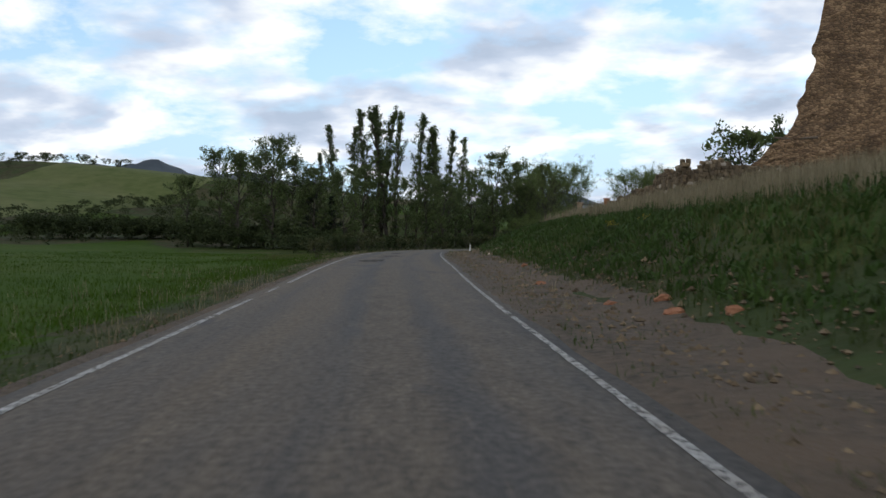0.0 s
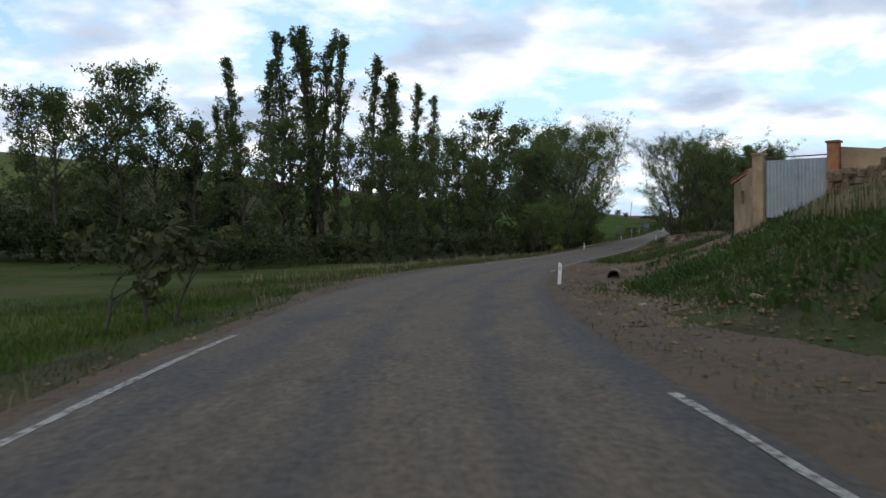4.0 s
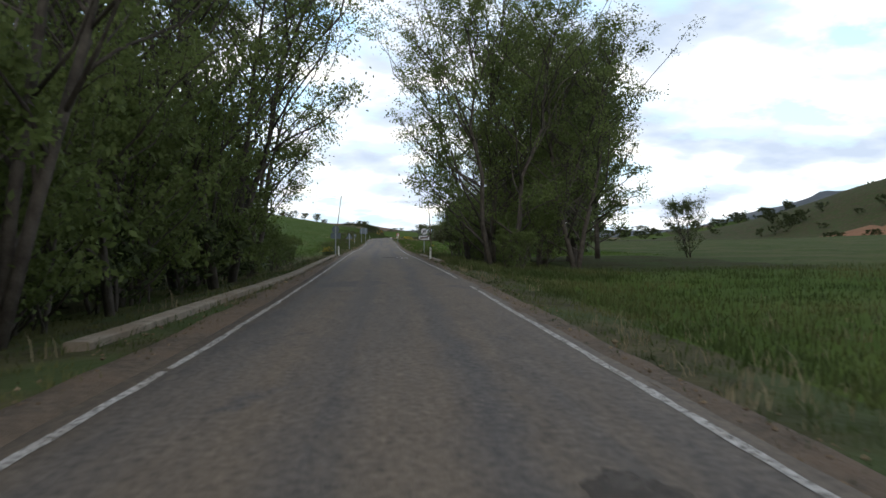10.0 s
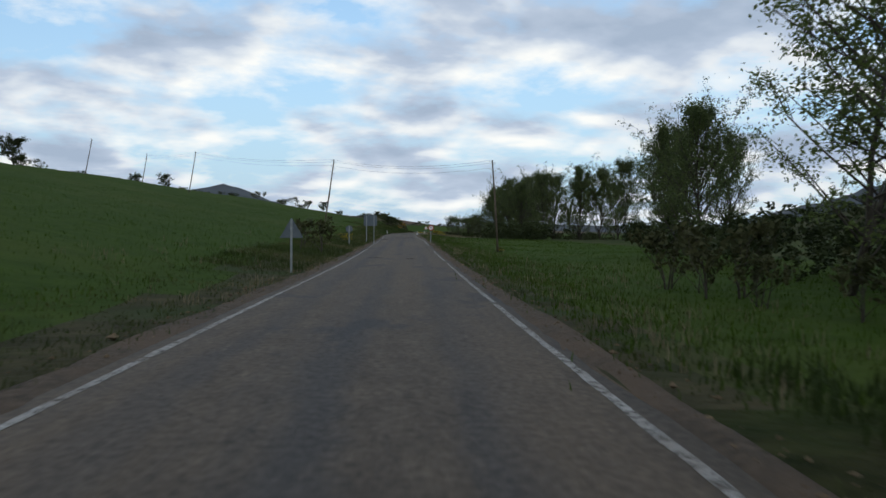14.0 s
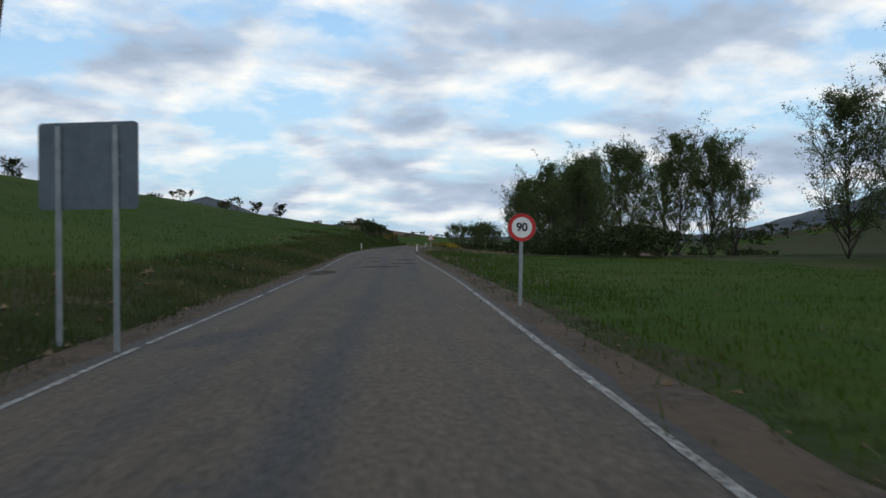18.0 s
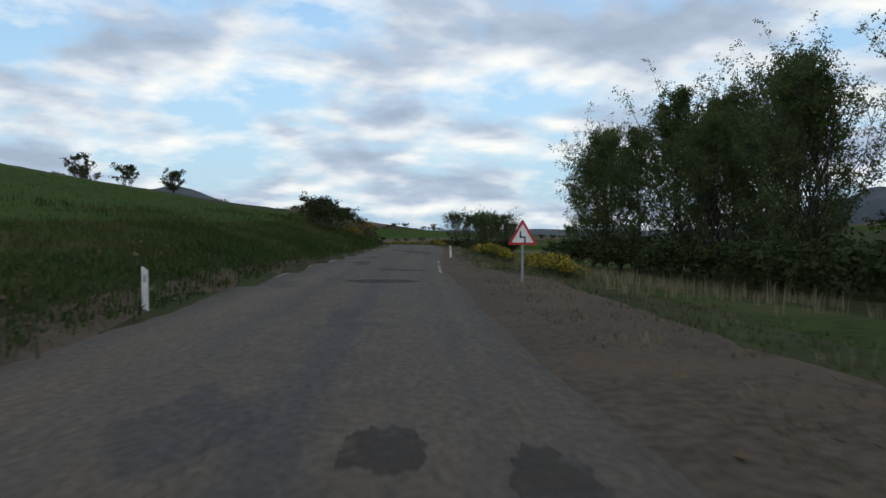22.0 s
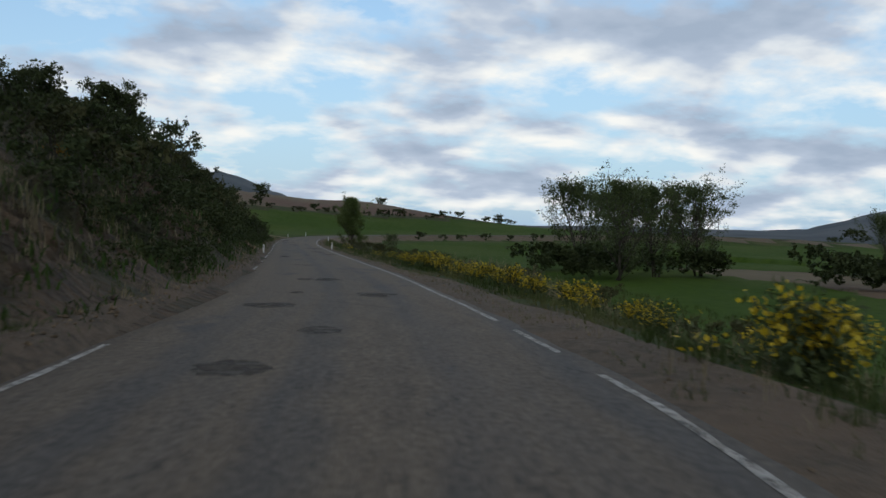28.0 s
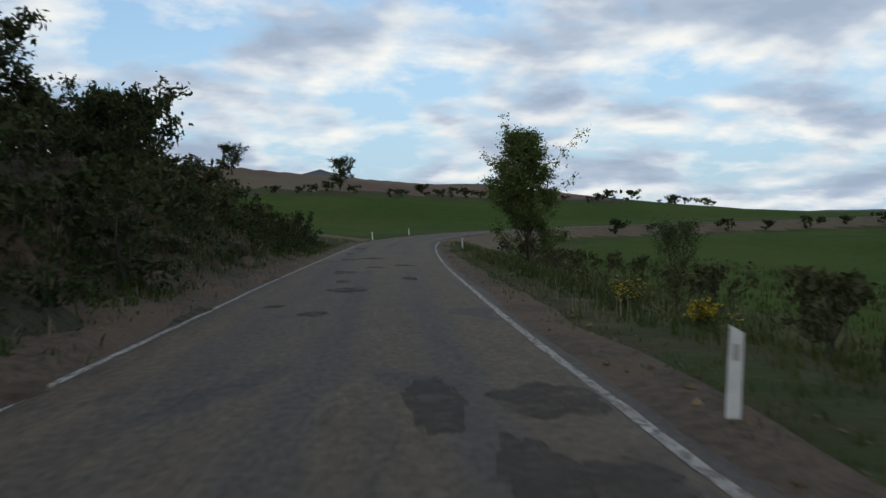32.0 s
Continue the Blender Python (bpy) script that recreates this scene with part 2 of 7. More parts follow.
def asphalt():
    m = bpy.data.materials.new("worn_asphalt")
    m.use_nodes = True
    n, l = m.node_tree.nodes, m.node_tree.links
    b = n["Principled BSDF"]
    uv = n.new("ShaderNodeTexCoord")

    def noise_tex(scale, detail, src, stretch=None):
        if stretch:
            mp = n.new("ShaderNodeMapping")
            mp.inputs["Scale"].default_value = stretch
            l.new(src, mp.inputs["Vector"])
            src = mp.outputs[0]
        t = n.new("ShaderNodeTexNoise")
        t.inputs["Scale"].default_value, t.inputs["Detail"].default_value, t.inputs["Roughness"].default_value = scale, detail, 0.6
        l.new(src, t.inputs["Vector"])
        return t.outputs["Fac"]

    def mixed(fac, a, b2):
        x = n.new("ShaderNodeMix")
        x.data_type = "RGBA"
        l.new(fac, x.inputs["Factor"])
        for k, v in ((6, a), (7, b2)):
            if isinstance(v, tuple):
                x.inputs[k].default_value = (*v, 1)
            else:
                l.new(v, x.inputs[k])
        return x.outputs[2]
    U = uv.outputs["UV"]
    base = ramp(n, [(0.34, (0.066, 0.054, 0.041)), (0.5, (0.083, 0.068, 0.051)), (0.66, (0.103, 0.084, 0.062))])
    l.new(noise_tex(2.2, 9, U, (1.3, 0.4, 1)), base.inputs[0])
    # long streaks along the lanes, grey where the tyres run
    st = ramp(n, [(0.46, (0, 0, 0)), (0.66, (0.6, 0.6, 0.6))])
    l.new(noise_tex(1.0, 4, U, (0.9, 0.02, 1)), st.inputs[0])
    col = mixed(st.outputs[0], base.outputs[0], (0.060, 0.058, 0.056))
    # darker bands under the wheels
    sx = n.new("ShaderNodeSeparateXYZ")
    l.new(U, sx.inputs[0])
    wob = n.new("ShaderNodeMath"); wob.operation = "MULTIPLY_ADD"; wob.inputs[1].default_value = 0.9
    l.new(noise_tex(0.3, 3, U), wob.inputs[0]); l.new(sx.outputs["X"], wob.inputs[2])
    ph = n.new("ShaderNodeMath"); ph.operation = "MULTIPLY_ADD"; ph.inputs[1].default_value = 4.19; ph.inputs[2].default_value = -5.03
    l.new(wob.outputs[0], ph.inputs[0])
    cs_ = n.new("ShaderNodeMath"); cs_.operation = "COSINE"
    l.new(ph.outputs[0], cs_.inputs[0])
    wt = ramp(n, [(0.0, (0, 0, 0)), (0.95, (0.62, 0.62, 0.62))])
    l.new(cs_.outputs[0], wt.inputs[0])
    col = mixed(wt.outputs[0], col, (0.044, 0.045, 0.047))
    # brown dust
    du = ramp(n, [(0.44, (0, 0, 0)), (0.66, (0.7, 0.7, 0.7))])
    l.new(noise_tex(0.22, 6, U, (2.2, 0.10, 1)), du.inputs[0])
    col = mixed(du.outputs[0], col, (0.108, 0.084, 0.058))
    # patches of old bitumen
    pt = ramp(n, [(0.60, (0, 0, 0)), (0.64, (0.65, 0.65, 0.65))])
    l.new(noise_tex(0.35, 7, U, (1.2, 0.45, 1)), pt.inputs[0])
    col = mixed(pt.outputs[0], col, (0.040, 0.041, 0.044))
    # cracks
    vo = n.new("ShaderNodeTexVoronoi")
    vo.feature = "DISTANCE_TO_EDGE"
    vo.inputs["Scale"].default_value = 0.55
    dist = n.new("ShaderNodeTexNoise")
    dist.inputs["Scale"].default_value, dist.inputs["Detail"].default_value = 1.6, 5
    l.new(U, dist.inputs["Vector"])
    va = n.new("ShaderNodeMix"); va.data_type = "RGBA"; va.inputs["Factor"].default_value = 0.35
    l.new(U, va.inputs[6]); l.new(dist.outputs["Color"], va.inputs[7])
    l.new(va.outputs[2], vo.inputs["Vector"])
    ck = ramp(n, [(0.0, (0.6, 0.6, 0.6)), (0.004, (0.3, 0.3, 0.3)), (0.008, (0, 0, 0))])
    l.new(vo.outputs["Distance"], ck.inputs[0])
    ckm = n.new("ShaderNodeMath"); ckm.operation = "MULTIPLY"
    l.new(ck.outputs[0], ckm.inputs[0]); cm = ramp(n, [(0.46, (0, 0, 0)), (0.6, (1, 1, 1))])
    l.new(noise_tex(0.1, 3, U), cm.inputs[0]); l.new(cm.outputs[0], ckm.inputs[1])
    col = mixed(ckm.outputs[0], col, (0.016, 0.014, 0.013))
    # scuffs and gouges, short along the lane
    sc = ramp(n, [(0.62, (0, 0, 0)), (0.69, (0.35, 0.35, 0.35))])
    l.new(noise_tex(1.0, 6, U, (2.6, 0.35, 1)), sc.inputs[0])
    col = mixed(sc.outputs[0], col, (0.026, 0.023, 0.020))
    sl = ramp(n, [(0.60, (0, 0, 0)), (0.70, (0.3, 0.3, 0.3))])
    l.new(noise_tex(1.0, 6, U, (5.0, 0.6, 3)), sl.inputs[0])
    col = mixed(sl.outputs[0], col, (0.15, 0.122, 0.088))
    # aggregate grain
    gr = ramp(n, [(0.30, (0.52, 0.52, 0.52)), (0.70, (1.45, 1.42, 1.38))])
    l.new(noise_tex(11, 9, U, (1, 0.7, 1)), gr.inputs[0])
    mu = n.new("ShaderNodeMix"); mu.data_type = "RGBA"; mu.blend_type = "MULTIPLY"; mu.inputs["Factor"].default_value = 1
    l.new(col, mu.inputs[6]); l.new(gr.outputs[0], mu.inputs[7])
    l.new(mu.outputs[2], b.inputs["Base Color"])
    b.inputs["Roughness"].default_value, b.inputs["Specular IOR Level"].default_value = 0.82, 0.22
    bp = n.new("ShaderNodeBump")
    bp.inputs["Strength"].default_value, bp.inputs["Distance"].default_value = 0.5, 0.02
    l.new(noise_tex(45, 3, U), bp.inputs["Height"])
    l.new(bp.outputs[0], b.inputs["Normal"])
    return m


M["asphalt"] = asphalt()

# ---- mesh helpers ----


def mesh_ob(name, verts, faces, material, parent=None, label="", smooth=False, mats=None, mat_index=None, uvs=None):
    me = bpy.data.meshes.new(name)
    me.from_pydata([tuple(v) for v in np.asarray(verts, float).tolist()] if isinstance(verts, np.ndarray) else verts, [], faces.tolist() if isinstance(faces, np.ndarray) else faces)
    for m in mats or ([material] if material else []):
        me.materials.append(m)
    if mat_index is not None:
        me.polygons.foreach_set("material_index", np.asarray(mat_index, np.int32))
    if smooth:
        me.polygons.foreach_set("use_smooth", np.ones(len(me.polygons), bool))
    if uvs is not None:
        lay = me.uv_layers.new(name="UVMap")
        idx = np.empty(len(me.loops), np.int32)
        me.loops.foreach_get("vertex_index", idx)
        lay.data.foreach_set("uv", np.asarray(uvs, np.float32)[idx].ravel())
    me.update()
    ob = new(name, me)
    if parent is not None:
        ob.parent = parent
    if label:
        tagged(ob, label)
    return ob


def part(name, bm, material, parent, label="", smooth=False):
    """Links a bmesh as one mesh object under a thing."""
    me = bpy.data.meshes.new(name)
    bm.to_mesh(me)
    bm.free()
    if material:
        me.materials.append(material)
    if smooth:
        me.polygons.foreach_set("use_smooth", np.ones(len(me.polygons), bool))
    ob = new(name, me)
    if parent is not None:
        ob.parent = parent
    if label:
        tagged(ob, label)
    return ob


def box(bm, size, m=Matrix(), bevel=0.0):
    """A box of that size, centred, bevelled, at the pose m."""
    r = bmesh.ops.create_cube(bm, size=1.0, matrix=m @ Matrix.Diagonal((*size, 1)))
    if bevel:
        edges = list({e for v in r["verts"] for e in v.link_edges})
        bmesh.ops.bevel(bm, geom=edges, offset=bevel, segments=1, affect="EDGES")


def tube(bm, pts, radii, sides=8):
    """A tapered tube along points, capped."""
    rings = []
    for i, (p, r) in enumerate(zip(pts, radii)):
        a = Vector(pts[max(i - 1, 0)]); b2 = Vector(pts[min(i + 1, len(pts) - 1)])
        q = (b2 - a).to_track_quat("Z", "Y").to_matrix()
        rings.append([bm.verts.new(Vector(p) + q @ Vector((r * math.cos(2 * math.pi * k / sides), r * math.sin(2 * math.pi * k / sides), 0))) for k in range(sides)])
    for a, b2 in zip(rings, rings[1:]):
        for k in range(sides):
            bm.faces.new((a[k], a[(k + 1) % sides], b2[(k + 1) % sides], b2[k]))
    bm.faces.new(list(reversed(rings[0])))
    bm.faces.new(rings[-1])


rng = np.random.default_rng(7)


def vnoise(x, y, seed=0):
    """Smooth value noise from 0 to 1."""
    xi, yi = np.floor(x).astype(np.int64), np.floor(y).astype(np.int64)
    fx, fy = x - xi, y - yi
    fx, fy = fx * fx * (3 - 2 * fx), fy * fy * (3 - 2 * fy)

    def h(a, b):
        n = (a * 374761393 + b * 668265263 + seed * 1442695041) & 0x7FFFFFFF
        n = ((n ^ (n >> 13)) * 1274126177) & 0x7FFFFFFF
        return ((n ^ (n >> 16)) & 0xFFFF) / 65535.0
    return (h(xi, yi) * (1 - fx) + h(xi + 1, yi) * fx) * (1 - fy) + (h(xi, yi + 1) * (1 - fx) + h(xi + 1, yi + 1) * fx) * fy


def fbm(x, y, seed=0):
    return 0.55 * vnoise(x, y, seed) + 0.3 * vnoise(x * 2.1, y * 2.1, seed + 1) + 0.15 * vnoise(x * 4.3, y * 4.3, seed + 2)


# ---- the road's line: x, y, z ----
ROAD = [
    (0.0, -120.0, 0.00),
    (0.0, -50.0, 0.00),
    (0.0, -0.0, 0.00),
    (0.1, 33.8, 0.10),
    (1.3, 67.2, 0.19),
    (3.0, 83.4, 0.11),
    (6.2, 99.3, -0.01),
    (10.9, 114.9, -0.16),
    (16.6, 131.1, -0.33),
    (30.3, 166.1, -0.47),
    (45.0, 203.1, -0.30),
    (60.3, 242.9, -0.22),
    (76.8, 284.8, -0.16),
    (93.6, 327.9, 0.13),
    (110.5, 371.3, 0.57),
    (127.4, 415.4, 1.05),
    (146.2, 458.6, 1.35),
    (165.4, 500.7, 1.60),
    (174.5, 521.9, 1.64),
    (182.6, 543.3, 1.62),
    (189.3, 564.8, 1.54),
    (194.5, 586.7, 1.40),
    (204.1, 630.5, 1.13),
    (210.5, 659.8, 1.10),
    (217.5, 689.0, 1.15),
    (225.4, 712.7, 1.50),
    (237.3, 728.8, 1.90),
    (254.7, 738.7, 2.30),
    (283.9, 745.7, 2.80),
    (343.6, 751.5, 3.80),
    (463.4, 758.9, -1.00),
]


def spline(knots, per=4.0):
    """A natural cubic through the knots, sampled about every so many metres."""
    k = np.array(knots, float)
    u = np.r_[0, np.cumsum(np.hypot(*np.diff(k[:, :2], axis=0).T))]
    n = len(k)
    h = np.diff(u)
    A, rhs = np.eye(n), np.zeros((n, 3))
    for i in range(1, n - 1):
        A[i, i - 1], A[i, i], A[i, i + 1] = h[i - 1], 2 * (h[i - 1] + h[i]), h[i]
        rhs[i] = 6 * ((k[i + 1] - k[i]) / h[i] - (k[i] - k[i - 1]) / h[i - 1])
    m = np.linalg.solve(A, rhs)
    t = np.arange(0, u[-1], per)
    i = np.clip(np.searchsorted(u, t, "right") - 1, 0, n - 2)
    a, b2 = (u[i + 1] - t)[:, None], (t - u[i])[:, None]
    hi = h[i][:, None]
    return (m[i] * a**3 + m[i + 1] * b2**3) / (6 * hi) + (k[i] / hi - m[i] * hi / 6) * a + (k[i + 1] / hi - m[i + 1] * hi / 6) * b2


LINE = spline(ROAD, 2.0)
LS = np.r_[0, np.cumsum(np.hypot(*np.diff(LINE[:, :2], axis=0).T))]
LS -= LS[np.argmin(np.hypot(LINE[:, 0], LINE[:, 1]))]
LT = np.gradient(LINE[:, :2], axis=0)
LT /= np.hypot(LT[:, 0], LT[:, 1])[:, None]


def on_road(s, d=0.0, dz=0.0):
    """World place at station s, d metres right of the line, dz above the road there."""
    x, y, z = (np.interp(s, LS, LINE[:, k]) for k in range(3))
    tx, ty = np.interp(s, LS, LT[:, 0]), np.interp(s, LS, LT[:, 1])
    return np.stack([x + ty * d, y - tx * d, z + dz], -1)


def station(x, y):
    """Station, offset and road height for places."""
    x, y = np.atleast_1d(np.asarray(x, float)), np.atleast_1d(np.asarray(y, float))
    s, d, z = np.empty(len(x)), np.empty(len(x)), np.empty(len(x))
    for a in range(0, len(x), 4000):
        dx, dy = x[a:a + 4000, None] - LINE[None, :, 0], y[a:a + 4000, None] - LINE[None, :, 1]
        i = np.argmin(dx * dx + dy * dy, 1)
        r = np.arange(len(i))
        ex, ey = dx[r, i], dy[r, i]
        along = ex * LT[i, 0] + ey * LT[i, 1]
        s[a:a + 4000] = LS[i] + np.clip(along, -1.5, 1.5)
        side = ex * LT[i, 1] - ey * LT[i, 0]
        d[a:a + 4000] = np.where(side < 0, -1, 1) * np.hypot(np.where(np.abs(along) < 1.6, 0, along), side)
        z[a:a + 4000] = LINE[i, 2]
    return s, d, z


# paint lines: offsets from the road's line, by station
LEFT_S, LEFT_D = [-60, 0, 30, 60, 85, 110, 122, 145, 160, 185, 240, 280, 330, 352, 385, 430, 478, 520, 560, 590, 700, 740], [-3.4, -3.4, -3.05, -3.05, -3.1, -3.8, -3.5, -2.6, -2.7, -2.6, -2.95, -3.2, -3.4, -3.6, -3.75, -3.85, -4.4, -4.0, -3.4, -3.45, -3.3, -3.3]
RIGHT_S, RIGHT_D = [-60, 0, 23, 42, 55, 80, 110, 122, 160, 175, 240, 280, 310, 345, 375, 402, 440, 475, 495, 520, 566, 586, 602, 680, 705, 740], [2.0, 2.03, 2.38, 2.72, 2.68, 2.35, 2.1, 2.1, 2.68, 2.52, 2.02, 1.88, 1.88, 2.02, 2.02, 1.78, 1.65, 1.3, 1.4, 1.85, 2.15, 2.55, 2.0, 1.9, 2.1, 2.5]


def left_d(s):
    return np.interp(s, LEFT_S, LEFT_D)


def right_d(s):
    return np.interp(s, RIGHT_S, RIGHT_D)


# ---- the lie of the land: heights over the road at these distances from it ----
REACH = [0, 3.6, 4.6, 6, 9, 14, 25, 50, 120, 300, 700]
RIGHT_LAND = [
    (-60, 0.0, 0.5, 2.0, 3.4, 5.5, 10, 14, 18, 22),
    (78, 0.0, 0.5, 1.9, 3.0, 5.0, 8, 12, 18, 22),
    (96, -0.3, -0.1, 1.2, 3.0, 4.6, 6, 9, 14, 22),
    (105, -0.55, -0.45, 0.8, 3.0, 4.6, 6, 9, 14, 22),
    (108.4, -0.5, -0.3, 0.8, 3.0, 4.5, 6, 9, 14, 22),
    (109.6, 0.0, 0.1, 0.9, 3.0, 4.5, 6, 9, 13, 22),
    (112, 0.0, 0.1, 0.8, 2.9, 4.4, 6, 8, 12, 22),
    (135, -0.1, 0.0, 0.9, 2.0, 3.1, 4, 6, 10, 26),
    (148, -0.2, -0.3, 0.6, 1.9, 2.9, 3.4, 4, 8, 28),
    (159.5, -0.2, -0.4, 0.7, 1.9, 2.7, 3, 3, 8, 30),
    (162.5, -0.2, -0.4, -0.4, 0.2, 1.5, 2, 2, 8, 30),
    (178, -0.2, -0.5, -0.6, -0.5, -0.3, 0, 1, 9, 34),
    (330, -0.1, -0.4, -0.5, -0.5, -0.4, 0, 1, 8, 30),
    (450, 0.0, -0.2, -0.4, -0.6, -0.8, -0.8, 0, 7, 26),
    (500, -0.1, -0.4, -0.9, -1.6, -2.2, -2.5, -3, 2, 20),
    (600, -0.1, -0.5, -1.4, -2.4, -3.0, -3.4, -6, -8, -2),
    (690, -0.1, -0.5, -1.2, -1.7, -1.9, -1.8, -2.5, -6, -5),
    (780, -0.1, -0.7, -1.1, -1.2, -1.2, -1.3, -1.8, -5, -4),
    (880, -0.1, -0.8, -1.4, -2.2, -2.8, -4, -7, -9, -6),
    (980, -0.1, -0.8, -1.4, -2.2, -2.8, -4, -7, -9, -6),
]
LEFT_LAND = [
    (-60, -0.1, -0.2, -0.3, -0.3, 0.0, 0.5, 4, 24, 30),
    (80, -0.1, -0.3, -0.5, -0.5, -0.3, 0.2, 4, 24, 30),
    (120, -0.1, -0.2, -0.4, -0.7, -0.8, -0.6, 2, 20, 28),
    (225, -0.1, -0.4, -0.8, -1.0, -0.8, 1, 7, 20, 26),
    (255, -0.1, -0.2, 0.1, 0.9, 2.8, 7.3, 15, 18, 20),
    (330, 0.0, 0.3, 0.8, 1.7, 3.7, 8.8, 17, 18, 18),
    (430, 0.0, 0.4, 1.0, 2.0, 4.2, 9.8, 17.4, 18, 17),
    (480, 0.1, 0.8, 1.5, 2.4, 4.5, 9.6, 15.2, 17, 16),
    (535, 0.1, 0.9, 2.0, 3.0, 4.9, 9.8, 14.8, 16, 15),
    (556, 0.3, 1.4, 3.0, 4.0, 5.5, 9.6, 14, 15, 15),
    (580, 0.3, 1.6, 3.7, 4.6, 5.6, 8.8, 12.5, 13.5, 14),
    (640, 0.3, 1.8, 4.7, 6.2, 7.2, 9.5, 12, 14, 20),
    (690, 0.2, 1.2, 3.2, 4.6, 6.0, 8, 11, 18, 24),
    (735, 0.0, 0.2, 0.6, 1.0, 1.6, 5, 14, 20, 22),
    (780, 0.0, 0.0, 0.0, 0.2, 0.8, 5.2, 15.2, 21, 21),
    (830, 0.0, 0.0, 0.0, 0.2, 0.5, 3.5, 10.5, 12.5, 11),
    (880, 0.0, 0.0, 0.0, 0.1, 0.3, 0.8, 2.5, 3, 3),
    (980, 0.0, 0.0, 0.0, 0.1, 0.1, 0, 0.5, 0, 0),
]


def land_table(rows):
    st = np.array([r[0] for r in rows], float)
    hh = np.array([(0, 0) + r[1:] for r in rows], float)
    hh[:, 1] = hh[:, 2] * 0.4 - 0.03
    return st, hh


TAB = {1: land_table(RIGHT_LAND), -1: land_table(LEFT_LAND)}


def rise(s, d):
    """Land height over the road's own height."""
    out = np.zeros(len(s))
    for side in (1, -1):
        k = (d >= 0) if side == 1 else (d < 0)
        if not k.any():
            continue
        st, hh = TAB[side]
        a = np.abs(d[k])
        i = np.clip(np.searchsorted(st, s[k]) - 1, 0, len(st) - 2)
        w = np.clip((s[k] - st[i]) / (st[i + 1] - st[i]), 0, 1)
        w = w * w * (3 - 2 * w)
        j = np.clip(np.searchsorted(REACH, a, "right") - 1, 0, len(REACH) - 2)
        R = np.array(REACH, float)
        v = np.clip((a - R[j]) / (R[j + 1] - R[j]), 0, 1)
        lo = hh[i, j] * (1 - v) + hh[i, j + 1] * v
        hi = hh[i + 1, j] * (1 - v) + hh[i + 1, j + 1] * v
        out[k] = lo * (1 - w) + hi * w
    return out


def land(x, y):
    """Ground height at places."""
    x, y = np.atleast_1d(np.asarray(x, float)), np.atleast_1d(np.asarray(y, float))
    s, d, z = station(x, y)
    h = z + rise(s, d)
    a = np.abs(d)
    rough_amt = np.interp(a, [3.5, 5, 9, 25, 120, 400], [0.0, 0.10, 0.30, 0.3, 0.8, 5.0])
    bank = np.interp(s, [530, 555, 690, 720], [0, 1, 1, 0]) * (d < 0) * np.interp(a, [4, 5.5, 12, 20], [0, 1, 1, 0])
    h = h + (fbm(x * 0.22, y * 0.22, 3) - 0.5) * rough_amt * np.where(a > 60, 0.4, 1) + (fbm(x * 0.012, y * 0.012, 9) - 0.5) * np.interp(a, [80, 300, 800], [0, 3, 8])
    h = h + 10.5 * np.exp(-(((x + 118) / 75) ** 2 + ((y - 335) / 95) ** 2))
    h = h + 66 * np.exp(-(((x - 620) / 120) ** 2 + ((y - 560) / 190) ** 2))
    h = h + bank * ((fbm(x * 0.55, y * 0.55, 5) - 0.5) * 2.2)
    under = (d > left_d(s) - 0.35) & (d < right_d(s) + 0.35)
    return np.where(under, np.minimum(h, z - 0.10), h)


def land1(x, y):
    return float(land([x], [y])[0])


def at(s, d, dz=0.0):
    """A place on the land, by station and offset."""
    p = on_road(s, d)
    return Vector((p[0], p[1], land1(p[0], p[1]) + dz))


# ---- ground: one sheet to the horizon ----
AX = Vector((0.31, 0.951, 0)).normalized()
AY = Vector((AX.y, -AX.x, 0))


def spread(fine0, fine1, step, far, grow=1.16):
    v = list(np.arange(fine0, fine1 + 1e-6, step))
    a, st = fine1, step
    while a < far:
        st *= grow
        a += st
        v.append(a)
    a, st = fine0, step
    while a > -far:
        st *= grow
        a -= st
        v.insert(0, a)
    return np.array(v)


gu, gv = spread(-70, 800, 2.2, 3600), spread(-75, 75, 1.0, 3600, 1.12)
GU, GV = np.meshgrid(gu, gv, indexing="ij")
gx, gy = (GU * AX.x + GV * AY.x).ravel(), (GU * AX.y + GV * AY.y).ravel()
gz = land(gx, gy)
nu, nv = len(gu), len(gv)
I = np.arange(nu * nv).reshape(nu, nv)
gf = np.stack([I[:-1, :-1].ravel(), I[:-1, 1:].ravel(), I[1:, 1:].ravel(), I[1:, :-1].ravel()], 1)[:, ::-1]
cx, cy = gx[gf].mean(1), gy[gf].mean(1)
cs, cd, _ = station(cx, cy)


